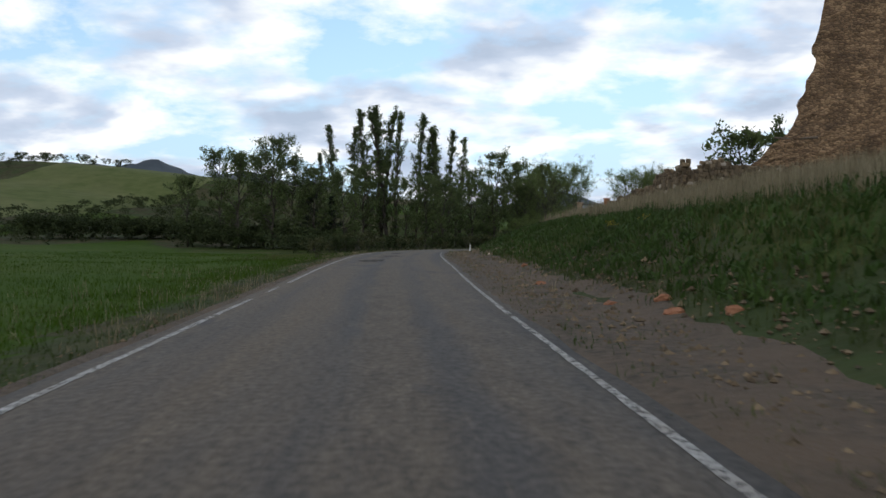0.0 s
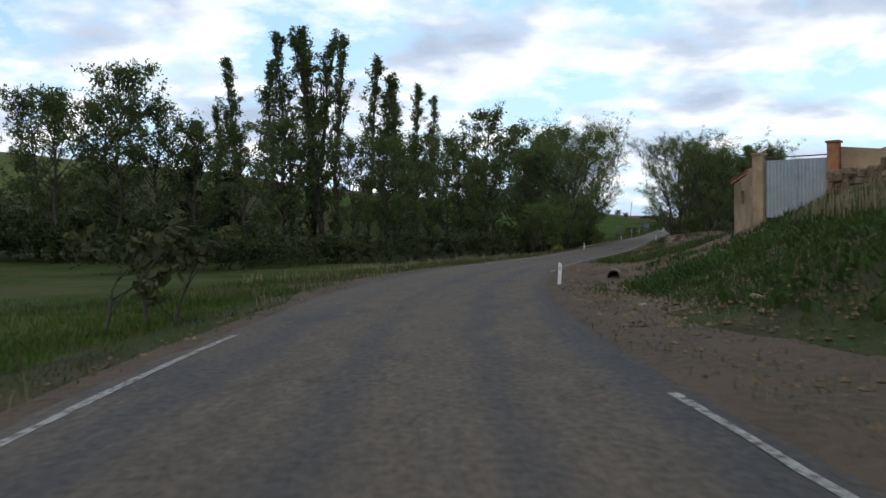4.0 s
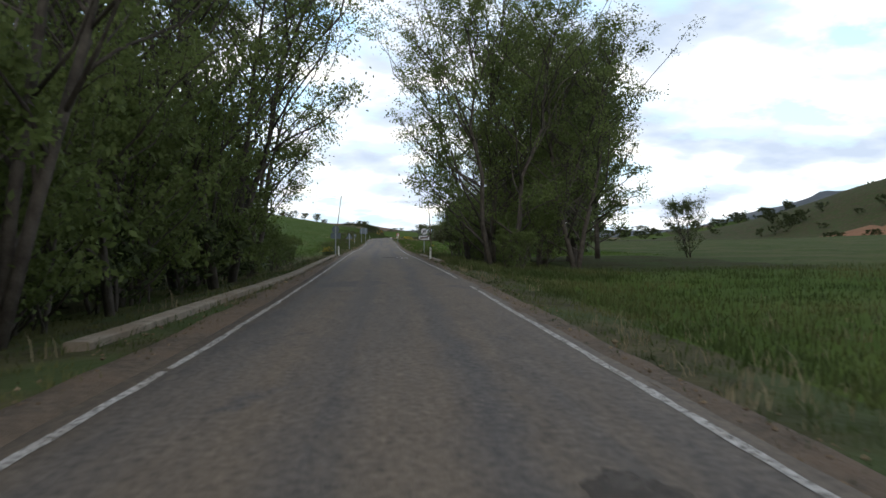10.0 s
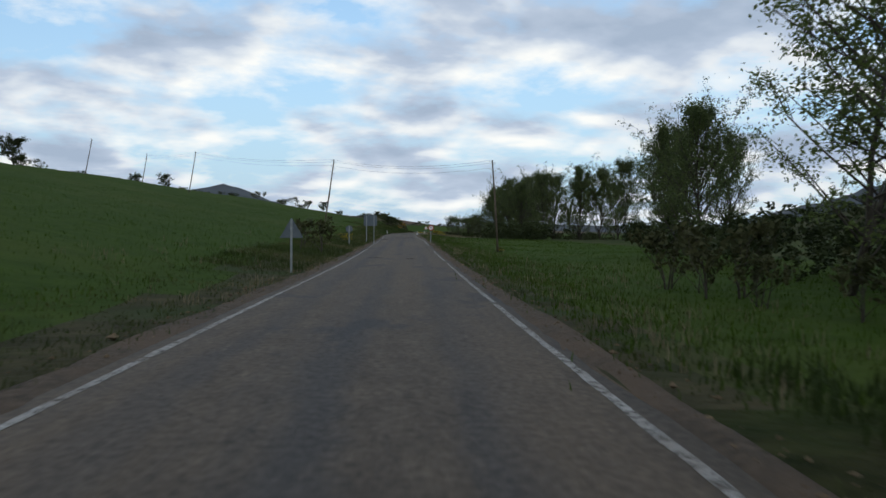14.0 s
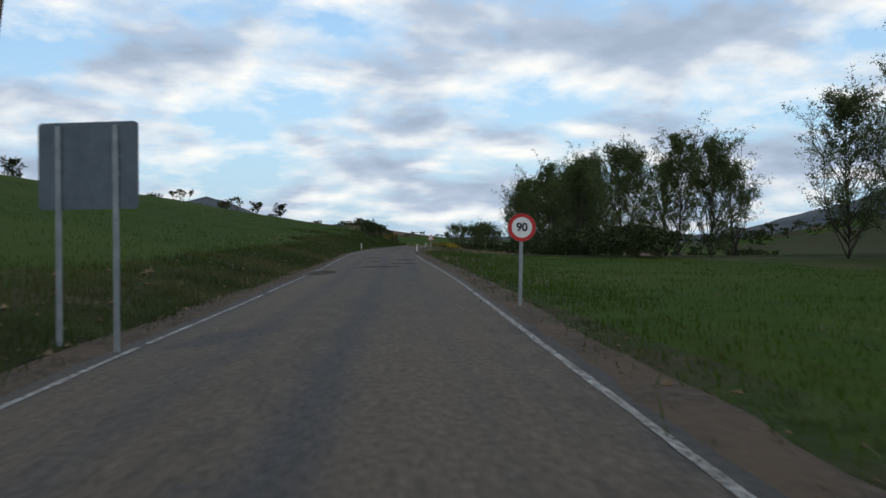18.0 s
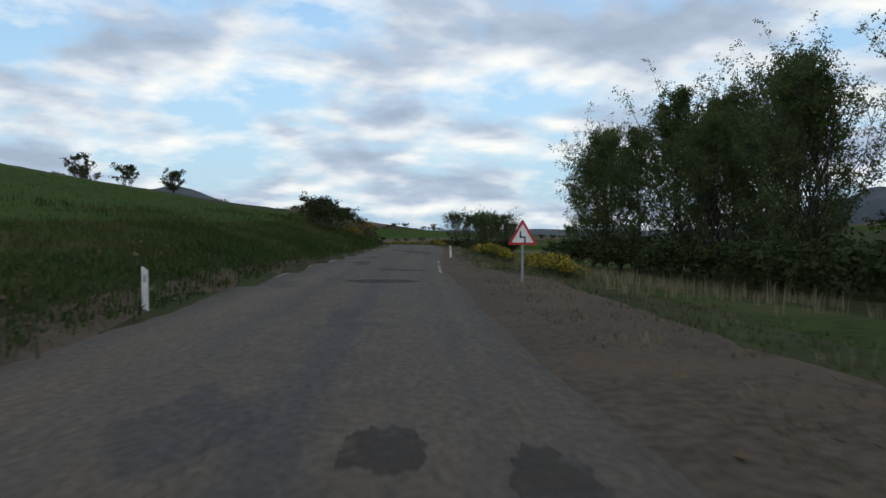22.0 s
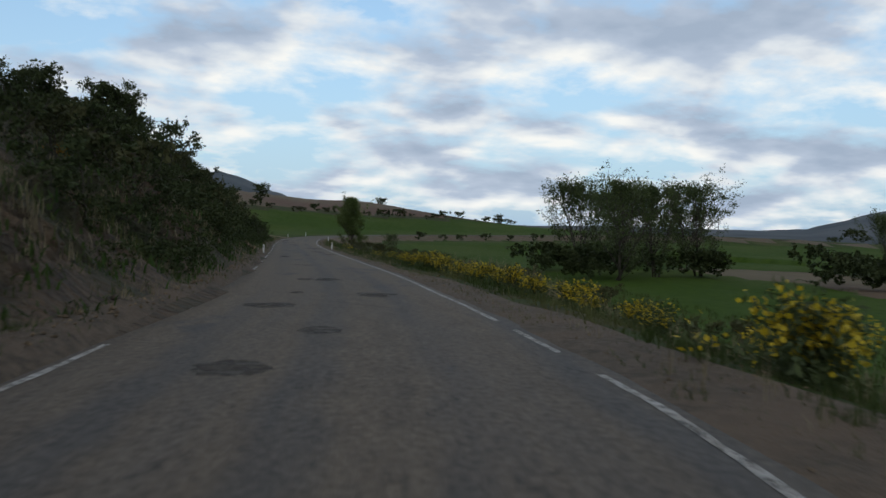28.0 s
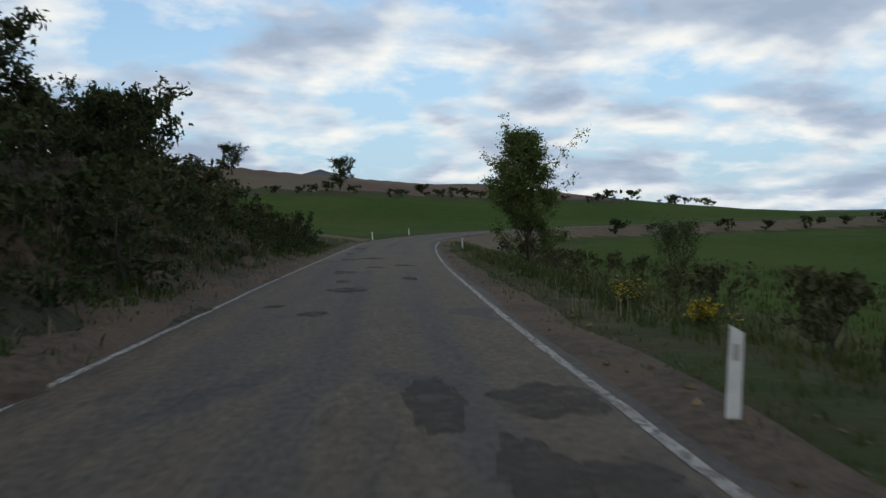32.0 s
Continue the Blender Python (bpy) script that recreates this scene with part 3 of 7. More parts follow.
def cover_kind(s, d, x, y):
    """Which land cover: 0 meadow, 1 wheat, 2 scrub, 3 plough, 4 soil, 5 rock, 6 wood floor, 7 pasture, 8 red soil."""
    a = np.abs(d)
    w = (fbm(x * 0.08, y * 0.08, 21) - 0.5) * 6
    w2 = (fbm(x * 0.25, y * 0.25, 22) - 0.5) * 2
    k = np.zeros(len(s), int)
    L, R = d < 0, d >= 0
    k[L & (s < 95 + np.maximum(0, a - 15)) & (a > 5.2 + w2) & (a < 75)] = 1
    k[L & (s < 248) & (a > 56) & (k != 1)] = 2
    k[L & (s < 196) & (a > 99 + w * 0.5) & (a < 113)] = 1
    k[L & (s < 300) & (a > 121 + w * 0.4) & (a < 174 + w)] = 7
    k[L & (s > 150) & (s < 245) & (a > 9 + w2) & (a < 56)] = 6
    k[L & (s > 248) & (s < 545) & (a > np.interp(s, [248, 330, 470, 540], [5.5, 7.5, 9.5, 11]) + w2) & (a < 78)] = 1
    k[L & (s > 300) & (s < 720) & (a >= 78)] = 3
    k[L & (s > 535) & (s < 700) & (a > 4.2) & (a < 11 + w2)] = 5
    k[L & (s >= 545) & (s < 735) & (a >= 11 + w2) & (a < 78)] = 2
    k[L & (s >= 735) & (a > 8) & (a < 53 + w * 0.4)] = 1
    k[L & (s >= 735) & (a >= 53 + w * 0.4) & (a < 63 + w)] = 2
    k[L & (s >= 735) & (a >= 63 + w) & (a < 330)] = 3
    k[L & (s > 538) & (s < 716) & (a <= 5.8)] = 5
    k[L & (s > 300) & (s <= 440) & (a > 4.0) & (a <= 6.2 + w2)] = 6
    k[L & (s > 440) & (s <= 545) & (a <= 5.2)] = 2
    k[L & (s > 470) & (s <= 545) & (a > 5.2) & (a <= 8.2 + w2)] = 6
    k[R & (s < 150) & (a > 13 + w)] = 2
    k[R & (s > 97) & (s < 122) & (a > 2.5) & (a < 20) & (np.abs(s - (106 + a * 0.9)) < 6.5 + w2)] = 4
    k[R & (s > 86) & (s < 122) & (a > 2.5) & (a < 11 + w)] = 4
    k[R & (s > 172) & (s < 222) & (a > 5 + w2) & (a < 110)] = 1
    k[R & (s > 222) & (s < 262) & (a < 26)] = 6
    k[R & (s > 262) & (s < 440) & (a > 3.9 + w2 * 0.4) & (a < 28)] = 1
    k[R & (s > 440) & (s < 560) & (a > 12)] = 6
    k[R & (s > 560) & (a > 13 + w2) & (a < 140)] = 1
    k[R & (s > 575) & (s < 690) & (a > 46 + w) & (a < 64 + w)] = 3
    k[R & (s > 560) & (s < 690) & (a > 64 + w) & (a < 74 + w)] = 2
    k[R & (s > 590) & (s < 690) & (a > 82 + w) & (a < 112 + w)] = 3
    k[R & (s > 744) & (a < 8 + w2)] = 4
    k[R & (s > 172) & (a > 190 + 4 * w) & (a < 330)] = 3
    k[R & (a > 110) & (a <= 190 + 4 * w)] = 0
    k[(k == 0) & (a < np.where((s > 262) & (s < 442) & R, 3.6, 7.5 + w * 0.6)) & (s > -60) & (s < 745)] = 2
    k[(k == 1) & (a < 5.6 + w2) & (s < 745) & L] = 2
    k[(a > 330)] = 2
    k[(x > 400) & (y < 730)] = 2
    k[((x - 440) / 58) ** 2 + ((y - 528) / 42) ** 2 < 1] = 8
    return k


ground = mesh_ob("ground", np.stack([gx, gy, gz], 1), gf, None, smooth=True,
                 mats=[M[k] for k in ("meadow", "wheat", "scrub", "plough", "soil", "rock", "woodfloor", "pasture", "red_soil")], mat_index=cover_kind(cs, cd, cx, cy))
tagged(ground, "rolling green fields, scrub and bare soil under an evening sky", "ground", kind="structure")

# ---- road and shoulders ----
rs = np.arange(-60, LS[-1] - 4, 1.5)
EL, ER = left_d(rs) - 0.22 - 0.12 * fbm(rs * 0.3, rs * 0, 1), right_d(rs) + 0.12 + 0.25 * fbm(rs * 0.35, rs * 0 + 5, 2)
ncol = 9
rv, ruv = [], []
for j in range(ncol):
    w = j / (ncol - 1)
    d = EL * (1 - w) + ER * w
    crown = 0.035 * (1 - (2 * w - 1) ** 2) - 0.02
    sag = (fbm(rs * 0.12 + 30, d * 0.4, 6) - 0.5) * 0.03
    rv.append(on_road(rs, d, crown + sag))
    ruv.append(np.stack([d, rs], 1))
for d in (EL - 0.03, ER + 0.03):
    rv.append(on_road(rs, d, -0.16))
    ruv.append(np.stack([d, rs], 1))
order = [ncol] + list(range(ncol)) + [ncol + 1]
rv = np.stack([rv[k] for k in order], 1)
ruv = np.stack([ruv[k] for k in order], 1)
nr, nc = rv.shape[:2]
I = np.arange(nr * nc).reshape(nr, nc)
rf = np.stack([I[:-1, :-1].ravel(), I[:-1, 1:].ravel(), I[1:, 1:].ravel(), I[1:, :-1].ravel()], 1)
road = mesh_ob("road", rv.reshape(-1, 3), rf, M["asphalt"], smooth=True, uvs=ruv.reshape(-1, 2))
tagged(road, "worn patched country road of brown-grey asphalt", "road", kind="structure")


def road_z(s, d):
    """Surface of the asphalt at a station and offset."""
    l, r = left_d(s) - 0.27, right_d(s) + 0.22
    w = np.clip((d - l) / (r - l), 0, 1)
    return 0.035 * (1 - (2 * w - 1) ** 2) - 0.02 + (fbm(s * 0.12 + 30, d * 0.4, 6) - 0.5) * 0.03


def strip(name, s0, s1, dfun, width, dz, material, label, step=1.5, ragged=0.0, kind="structure", category="road marking"):
    """A thin strip laid on the asphalt along the road."""
    ss = np.linspace(s0, s1, max(2, int((s1 - s0) / step) + 1))
    dd = dfun(ss)
    rg = ragged * (fbm(ss * 2.3, ss * 0 + s0, 12) - 0.5)
    rg2 = ragged * (fbm(ss * 2.9, ss * 0 + s0 + 40, 13) - 0.5)
    a = on_road(ss, dd - width / 2 + rg, 0) + np.stack([ss * 0, ss * 0, road_z(ss, dd) + dz], 1)
    b2 = on_road(ss, dd + width / 2 + rg2, 0) + np.stack([ss * 0, ss * 0, road_z(ss, dd) + dz], 1)
    n = len(ss)
    v = np.concatenate([a, b2])
    f = np.array([(i, n + i, n + i + 1, i + 1) for i in range(n - 1)])
    return tagged(mesh_ob(name, v, f, material), label, category, kind=kind)


rl = random.Random(4)
# where the paint has gone, by station
GONE_L = [(22, 24.5), (27, 29), (82, 118), (122, 124), (126, 127), (370, 371), (382, 388), (392, 393.5), (438, 470), (481, 486), (492, 518), (545, 556), (560, 574), (579, 583), (590, 596), (600, 614), (620, 623), (629, 636)]
GONE_R = [(61, 63), (76, 108), (111, 113), (199, 204), (300, 304), (326, 345), (420, 432), (436, 474), (483, 485), (489, 560), (574, 581), (588, 590), (593, 594.5)]


def painted(name, dfun, gone, s_end):
    s = -60.0
    for g0, g1 in gone + [(s_end, s_end)]:
        while s < g0 - 0.3:
            e = min(g0, s + rl.uniform(9, 24))
            strip(name, s, e, dfun, rl.uniform(0.09, 0.115), 0.006, M["paint"], "worn white edge line along the asphalt", step=0.5, ragged=0.05)
            s = e + rl.choice((0.0, 0.12, 0.25, 0.5))
        s = max(s, g1)


painted("edge_line", left_d, GONE_L, 742)
painted("edge_line", right_d, GONE_R, 742)

# ---- vegetation ----
M["leaf_poplar"] = mat("poplar_leaf", (0.055, 0.080, 0.030), (0.112, 0.142, 0.052), 0.6, 0.6, bump=0, tint=0.18, through_light=0.42, spec=0.1)
M["leaf_ash"] = mat("ash_leaf", (0.056, 0.080, 0.030), (0.122, 0.152, 0.056), 0.5, 0.6, bump=0, tint=0.2, through_light=0.44, spec=0.1)
M["leaf_near"] = mat("fresh_leaf", (0.074, 0.104, 0.030), (0.150, 0.186, 0.062), 0.5, 0.55, bump=0, tint=0.2, through_light=0.52, spec=0.12)
M["leaf_willow"] = mat("willow_leaf", (0.042, 0.062, 0.020), (0.095, 0.118, 0.042), 0.5, 0.6, bump=0, tint=0.2, through_light=0.35, spec=0.2)
M["leaf_oak"] = mat("holm_oak_leaf", (0.022, 0.032, 0.013), (0.056, 0.068, 0.027), 0.8, 0.7, bump=0, tint=0.2, through_light=0.12, spec=0.06)
M["leaf_dark"] = mat("conifer_needles", (0.010, 0.018, 0.009), (0.026, 0.036, 0.016), 0.8, 0.7, bump=0, tint=0.15, through_light=0.08)
M["leaf_scrub"] = mat("scrub_leaf", (0.040, 0.046, 0.020), (0.088, 0.088, 0.040), 0.9, 0.7, bump=0, tint=0.25, through_light=0.15, spec=0.06)
M["bark"] = mat("grey_bark", (0.034, 0.028, 0.022), (0.085, 0.074, 0.060), 3.0, 0.95, bump=0.6, bscale=14)
M["broom_green"] = mat("broom_stem", (0.035, 0.050, 0.018), (0.08, 0.10, 0.035), 1.5, 0.7, bump=0, tint=0.2, through_light=0.2)
M["broom_yellow"] = mat("broom_flower", (0.42, 0.30, 0.015), (0.62, 0.48, 0.03), 3.0, 0.6, bump=0, tint=0.1, through_light=0.3)
M["gorse_orange"] = mat("gorse_flower", (0.32, 0.15, 0.012), (0.45, 0.24, 0.02), 3.0, 0.6, bump=0, through_light=0.3)
M["grass_green"] = mat("verge_grass", (0.026, 0.042, 0.011), (0.062, 0.082, 0.026), 0.35, 0.7, bump=0, through_light=0.3, c3=(0.13, 0.12, 0.05), scale3=0.15, amount3=0.5, spec=0.06)
M["grass_wheat"] = mat("young_wheat", (0.028, 0.060, 0.005), (0.056, 0.092, 0.010), 0.3, 0.8, bump=0, through_light=0.3, spec=0.05)
M["weed"] = mat("broad_weed_leaf", (0.026, 0.052, 0.012), (0.058, 0.092, 0.024), 0.5, 0.7, bump=0, through_light=0.3, spec=0.06)
M["grass_dry"] = mat("dry_grass", (0.125, 0.102, 0.060), (0.25, 0.21, 0.13), 0.6, 0.8, bump=0, through_light=0.25)
M["stone"] = mat("field_stone", (0.075, 0.053, 0.031), (0.180, 0.132, 0.080), 2.0, 0.95, bump=0.6, bscale=14, tint=0.4)
M["stone_pale"] = mat("pale_stone", (0.24, 0.20, 0.15), (0.42, 0.36, 0.28), 2.0, 0.95, bump=0.6, bscale=14, tint=0.2)


def leaf_quads(cent, size, g, droop=0.0, slim=0.5):
    """Small pointed leaves at the centres: one quad each, turned at random."""
    n = len(cent)
    a = g.normal(size=(n, 3)); a[:, 2] -= droop
    a /= np.linalg.norm(a, axis=1)[:, None]
    b2 = g.normal(size=(n, 3))
    b2 -= (b2 * a).sum(1)[:, None] * a
    b2 /= np.linalg.norm(b2, axis=1)[:, None]
    sz = size * g.uniform(0.6, 1.35, n)[:, None]
    v = np.stack([cent - a * sz * 0.5, cent + b2 * sz * 0.5 * slim, cent + a * sz * 0.5, cent - b2 * sz * 0.5 * slim], 1).reshape(-1, 3)
    return v, np.arange(n * 4).reshape(n, 4)


def tree(name, seed, height, base, radius, limbs, clumps, per, leaf, leaf_mat, steep, trunk_r, label, category="tree", puff=0.5, group="", sides=7, stems=1, shape=None):
    """A tapered trunk with limbs, and a crown of leaves gathered round the twigs."""
    g = np.random.default_rng(seed)
    thing = new(name)
    bm = bmesh.new()
    centres = []
    for st in range(stems):
        lean = g.normal(0, 0.04 if stems == 1 else 0.17, 2)
        off = g.normal(0, 0.0 if stems == 1 else 0.35, 2)
        tp = []
        for k in range(6):
            u = k / 5
            tp.append(Vector((off[0] + lean[0] * height * u + g.normal(0, 0.012 * height) * (k > 0), off[1] + lean[1] * height * u + g.normal(0, 0.012 * height) * (k > 0), height * 0.93 * u - 0.3 * (k == 0))))
        tube(bm, tp, [trunk_r * (1.25 - 1.12 * k / 5) for k in range(6)], sides)
        for i in range(limbs // stems):
            u = base / height + (0.97 - base / height) * ((i + g.uniform(0, 1)) / (limbs // stems))
            k = min(int(u * 5 / 0.93), 4)
            w = min(u * 5 / 0.93 - k, 1)
            p0 = tp[k].lerp(tp[k + 1], w)
            f = (u - base / height) / (1 - base / height)
            prof = shape(f) if shape else math.sqrt(max(0.02, 1 - (2 * max(f, 0.02) - 0.85) ** 2 * 0.72))
            ln = radius * prof * g.uniform(0.62, 1.15)
            az = g.uniform(0, 2 * math.pi)
            el = math.radians(steep + g.normal(0, 10) + 15 * f)
            dirv = Vector((math.cos(az) * math.cos(el), math.sin(az) * math.cos(el), math.sin(el)))
            ln /= max(math.cos(el), 0.34)
            ln = min(ln, max(radius * 0.22, (height * 1.04 - p0.z) / max(math.sin(el), 0.2)))
            pts = [p0]
            for q in range(1, 4):
                pts.append(p0 + dirv * ln * q / 3 + Vector((g.normal(0, 0.05), g.normal(0, 0.05), 0.03 * q * q * 0.3)) * ln)
            tube(bm, pts, [trunk_r * (0.42 - 0.25 * f) * (1 - 0.28 * q) + 0.008 for q in range(4)], 3 if height < 3 else 5)
            # side twigs, each ending in a tight spray of leaves
            for c in range(max(2, clumps // 3)):
                q = g.uniform(0.22, 1.0) ** 0.8
                kk = min(int(q * 3), 2)
                a0 = pts[kk].lerp(pts[kk + 1], q * 3 - kk)
                side = Vector(g.normal(size=3)).normalized()
                tw = (dirv * 0.75 + side * 0.75 + Vector((0, 0, 0.3))).normalized() * ln * g.uniform(0.18, 0.4)
                tip = a0 + tw
                if height > 3:
                    tube(bm, [a0, a0 + tw * 0.5 + Vector((0, 0, 0.03 * ln)), tip], [trunk_r * 0.13 * (1 - 0.4 * f) + 0.004, trunk_r * 0.09 + 0.003, 0.004], 3)
                for e in (0.42, 0.72, 1.0):
                    w2_ = a0 + tw * (e * g.uniform(0.9, 1.1))
                    centres.append((w2_.x + g.normal(0, puff * 0.16), w2_.y + g.normal(0, puff * 0.16), w2_.z + g.normal(0, puff * 0.16)))
            centres.append(tuple(pts[3]))
    part("trunk", bm, M["bark"], thing, "grey bark trunk and limbs", smooth=True)
    cent = np.repeat(np.array(centres), per, 0)
    cent = cent + g.normal(size=cent.shape) * puff * np.array([0.40, 0.40, 0.32]) * g.uniform(0.4, 1.25, (len(cent), 1))
    cent[:, 2] = np.clip(cent[:, 2], max(0.15, base * 0.35), None)
    v, f = leaf_quads(cent, leaf, g, droop=0.3)
    tagged(mesh_ob("crown", v, f, M[leaf_mat], thing), kind="stuff")
    return tagged(thing, label, category, group)


def plant(proto, spots, seed, smin=0.9, smax=1.1, sink=0.1):
    """Sets the thing at the first spot (s, d, scale) and copies of it at the rest."""
    g = random.Random(seed)
    for i, spot in enumerate(spots):
        s, d = spot[0], spot[1]
        k = spot[2] if len(spot) > 2 else g.uniform(smin, smax)
        p = at(s, d, -sink)
        m = pose(p.x, p.y, p.z, 0, 0, g.uniform(0, 360)) @ Matrix.Diagonal((k * g.uniform(0.9, 1.1), k * g.uniform(0.9, 1.1), k, 1))
        if i == 0:
            proto.matrix_basis = m
        else:
            kept = proto.matrix_basis.copy()
            proto.matrix_basis = Matrix()
            copy_thing(proto, m)
            proto.matrix_basis = kept


def xy(x, y):
    """Station and offset of a place."""
    s, d, _ = station([x], [y])
    return float(s[0]), float(d[0])


# tall Lombardy poplars
def spire(f):
    return 0.16 + 1.12 * (1 - f) ** 0.6 * (0.5 + 0.5 * min(1, f / 0.22))


pop = [tree("poplar", 11 + k, 25.5, 1.5, 1.55, 60, 7, 15, 0.32, "leaf_poplar", 66, 0.30, "tall slender Lombardy poplar in the roadside wood", group="poplars", puff=0.6, shape=spire) for k in range(3)]
plant(pop[0], [(*xy(-10, 180), 0.9), (*xy(-3.6, 180), 1.02), (*xy(1.6, 179), 1.0), (*xy(10.5, 212.6), 1.03), (*xy(18, 235), 1.0)], 1)
plant(pop[1], [(*xy(-6, 181), 0.92), (*xy(-1.0, 180), 1.08), (*xy(6.6, 214.5), 1.15), (*xy(15.0, 232), 1.08), (*xy(-13, 190), 0.72)], 2)
plant(pop[2], [(*xy(-1.8, 182.5), 1.06), (*xy(0.6, 178), 1.03), (*xy(8.3, 217), 1.02), (*xy(-17, 186), 0.6), (*xy(13.0, 228), 0.95)], 3)

# broad trees of the wood
ash = [tree("broadleaf_tree", 31 + k, 15, 0.9, 3.4, 34, 13, 15, 0.32, "leaf_ash", 40, 0.22, "leafy grey-green broadleaf tree in the roadside wood", group="wood trees", puff=0.85) for k in range(4)]
gw = random.Random(12)
wood = {k: [] for k in range(4)}
for s in range(152, 226, 7):
    edge = float(np.interp(s, [150, 170, 184], [-26, -14, -9]))
    for dd in (-4, -15):
        if gw.random() < 0.25:
            continue
        wood[gw.randrange(4)].append((s + gw.uniform(-3, 3), edge + dd + gw.uniform(-3, 3), gw.uniform(0.72, 0.98)))
for x, y, k in ((-19.6, 162, 1.18), (-25, 160, 1.0), (-16, 163.5, 1.0), (-29, 168, 1.05), (-22, 170, 1.05), (-11, 171, 0.8), (-34, 163, 0.75),
                (23.9, 206.8, 1.3), (30, 212, 1.2), (36, 214, 1.15), (18, 208, 1.05)):
    wood[gw.randrange(4)].append((*xy(x, y), k))
for s_, d_, k_ in ((238, 13.5, 0.95), (245, 14.5, 0.95), (249, 12, 0.95), (251, 16.5, 0.95), (254, 19, 0.9)):
    wood[gw.randrange(4)].append((s_, d_, k_))
for k in range(4):
    plant(ash[k], wood[k], 40 + k)

# dark conifer at the wood's edge
fir = tree("conifer", 51, 11.5, 1.0, 2.3, 44, 7, 14, 0.30, "leaf_dark", 8, 0.2, "dark green conifer among the paler trees", puff=0.5, shape=lambda f: 1.15 - f)
plant(fir, [(*xy(-13.5, 168), 1.05), (*xy(-9.5, 170), 0.85)], 5)

# trees close to the road by the bridge
near = [tree("roadside_tree", 61 + k, 13.8, 0.8, 4.4, 42, 12, 34 if k == 0 else 28, 0.15, "leaf_near", 36, 0.135, "fresh green leafy tree close beside the road", group="trees by the bridge", puff=0.72, stems=2) for k in range(2)]
row_tree = tree("roadside_tree", 66, 14.5, 1.6, 5.4, 40, 12, 30, 0.155, "leaf_near", 38, 0.125, "green leafy tree leaning over the road edge", group="trees by the bridge", puff=0.8, stems=2, shape=lambda f: 0.5 + 0.62 * min(1, f * 1.3) - 0.3 * max(0, f - 0.75))
left_row = [(s_ + gw.uniform(-1.5, 1.5), -7.0 + gw.uniform(-1.2, 0.6), gw.uniform(0.85, 1.0)) for s_ in range(187, 222, 6)]
left_row += [(204, -6.2, 1.1), (211, -6.6, 1.1), (226.5, -7.4, 0.95)]
plant(row_tree, left_row, 66)
plant(near[0], [(241, 6.4, 1.16), (226, 6.9, 1.1), (234, 7.4, 1.2), (246.5, 6.8, 0.6)], 6)
plant(near[1], [(238.5, 8.6, 1.1), (247.5, 10.5, 0.85), (235.5, 7.0, 1.0), (242.5, 10.5, 1.0), (228, 11.5, 1.0), (230.5, 9.5, 1.05), (274, 13.8, 0.95), (285, 15.0, 0.9)], 7)
under = [tree("understorey_bush", 68 + k, 4.6, 0.1, 1.9, 34, 7, 14, 0.20, "leaf_near", 45, 0.05, "dense green understorey bush at the wood's edge", "bush", group="understorey", puff=0.5, stems=3) for k in range(2)]
gu_ = random.Random(21)
plant(under[0], [(s_ + gu_.uniform(-1, 1), -6.9 + gu_.uniform(-0.9, 0.5), gu_.uniform(0.65, 1.05)) for s_ in range(180, 212, 4)] + [(s_, 6.9 + gu_.uniform(-0.3, 1.2), gu_.uniform(0.4, 0.65)) for s_ in range(226, 254, 5)], 71)
plant(under[1], [(s_ + gu_.uniform(-1, 1), -8.2 + gu_.uniform(-1.2, 0.6), gu_.uniform(0.8, 1.2)) for s_ in range(178, 226, 4)] + [(s_, -6.4, gu_.uniform(0.3, 0.45)) for s_ in range(214, 240, 4)] + [(s_, 8.0 + gu_.uniform(-0.4, 1.6), gu_.uniform(0.45, 0.75)) for s_ in range(224, 252, 5)], 72)

# poplar groves over the right-hand field
grove = [tree("grove_tree", 71 + k, 16.0, 0.2, 4.0, 62, 15, 20, 0.245, "leaf_ash", 52, 0.16, "dense dark-green poplar in a field grove", group="grove trees", puff=0.85, shape=lambda f: 0.75 + 0.55 * math.sin(math.pi * min(1.0, f + 0.25)) - 0.35 * f) for k in range(3)]
plant(grove[0], [(488, 32, 0.98), (500, 36, 1.0), (522, 33, 1.05), (541, 28, 0.95), (550, 22.5, 0.9), (428, 41, 0.85), (420, 50, 1.15), (316, 19.5, 0.6), (512, 44, 0.95)], 8)
plant(grove[1], [(489, 41, 1.1), (512, 30, 1.02), (532, 26, 1.05), (545, 25, 0.92), (412, 44, 1.12), (440, 52, 0.95), (286, 21.5, 1.15), (536, 36, 0.95), (558, 24, 1.0), (533, 30, 1.0)], 9)
plant(grove[2], [(492, 46.5, 1.08), (505, 28, 0.9), (527, 29.5, 1.0), (557, 22.5, 0.8), (431, 51, 1.05), (404, 52, 1.0), (293, 26, 1.15), (519, 25, 0.8), (497, 52, 0.9)], 10)

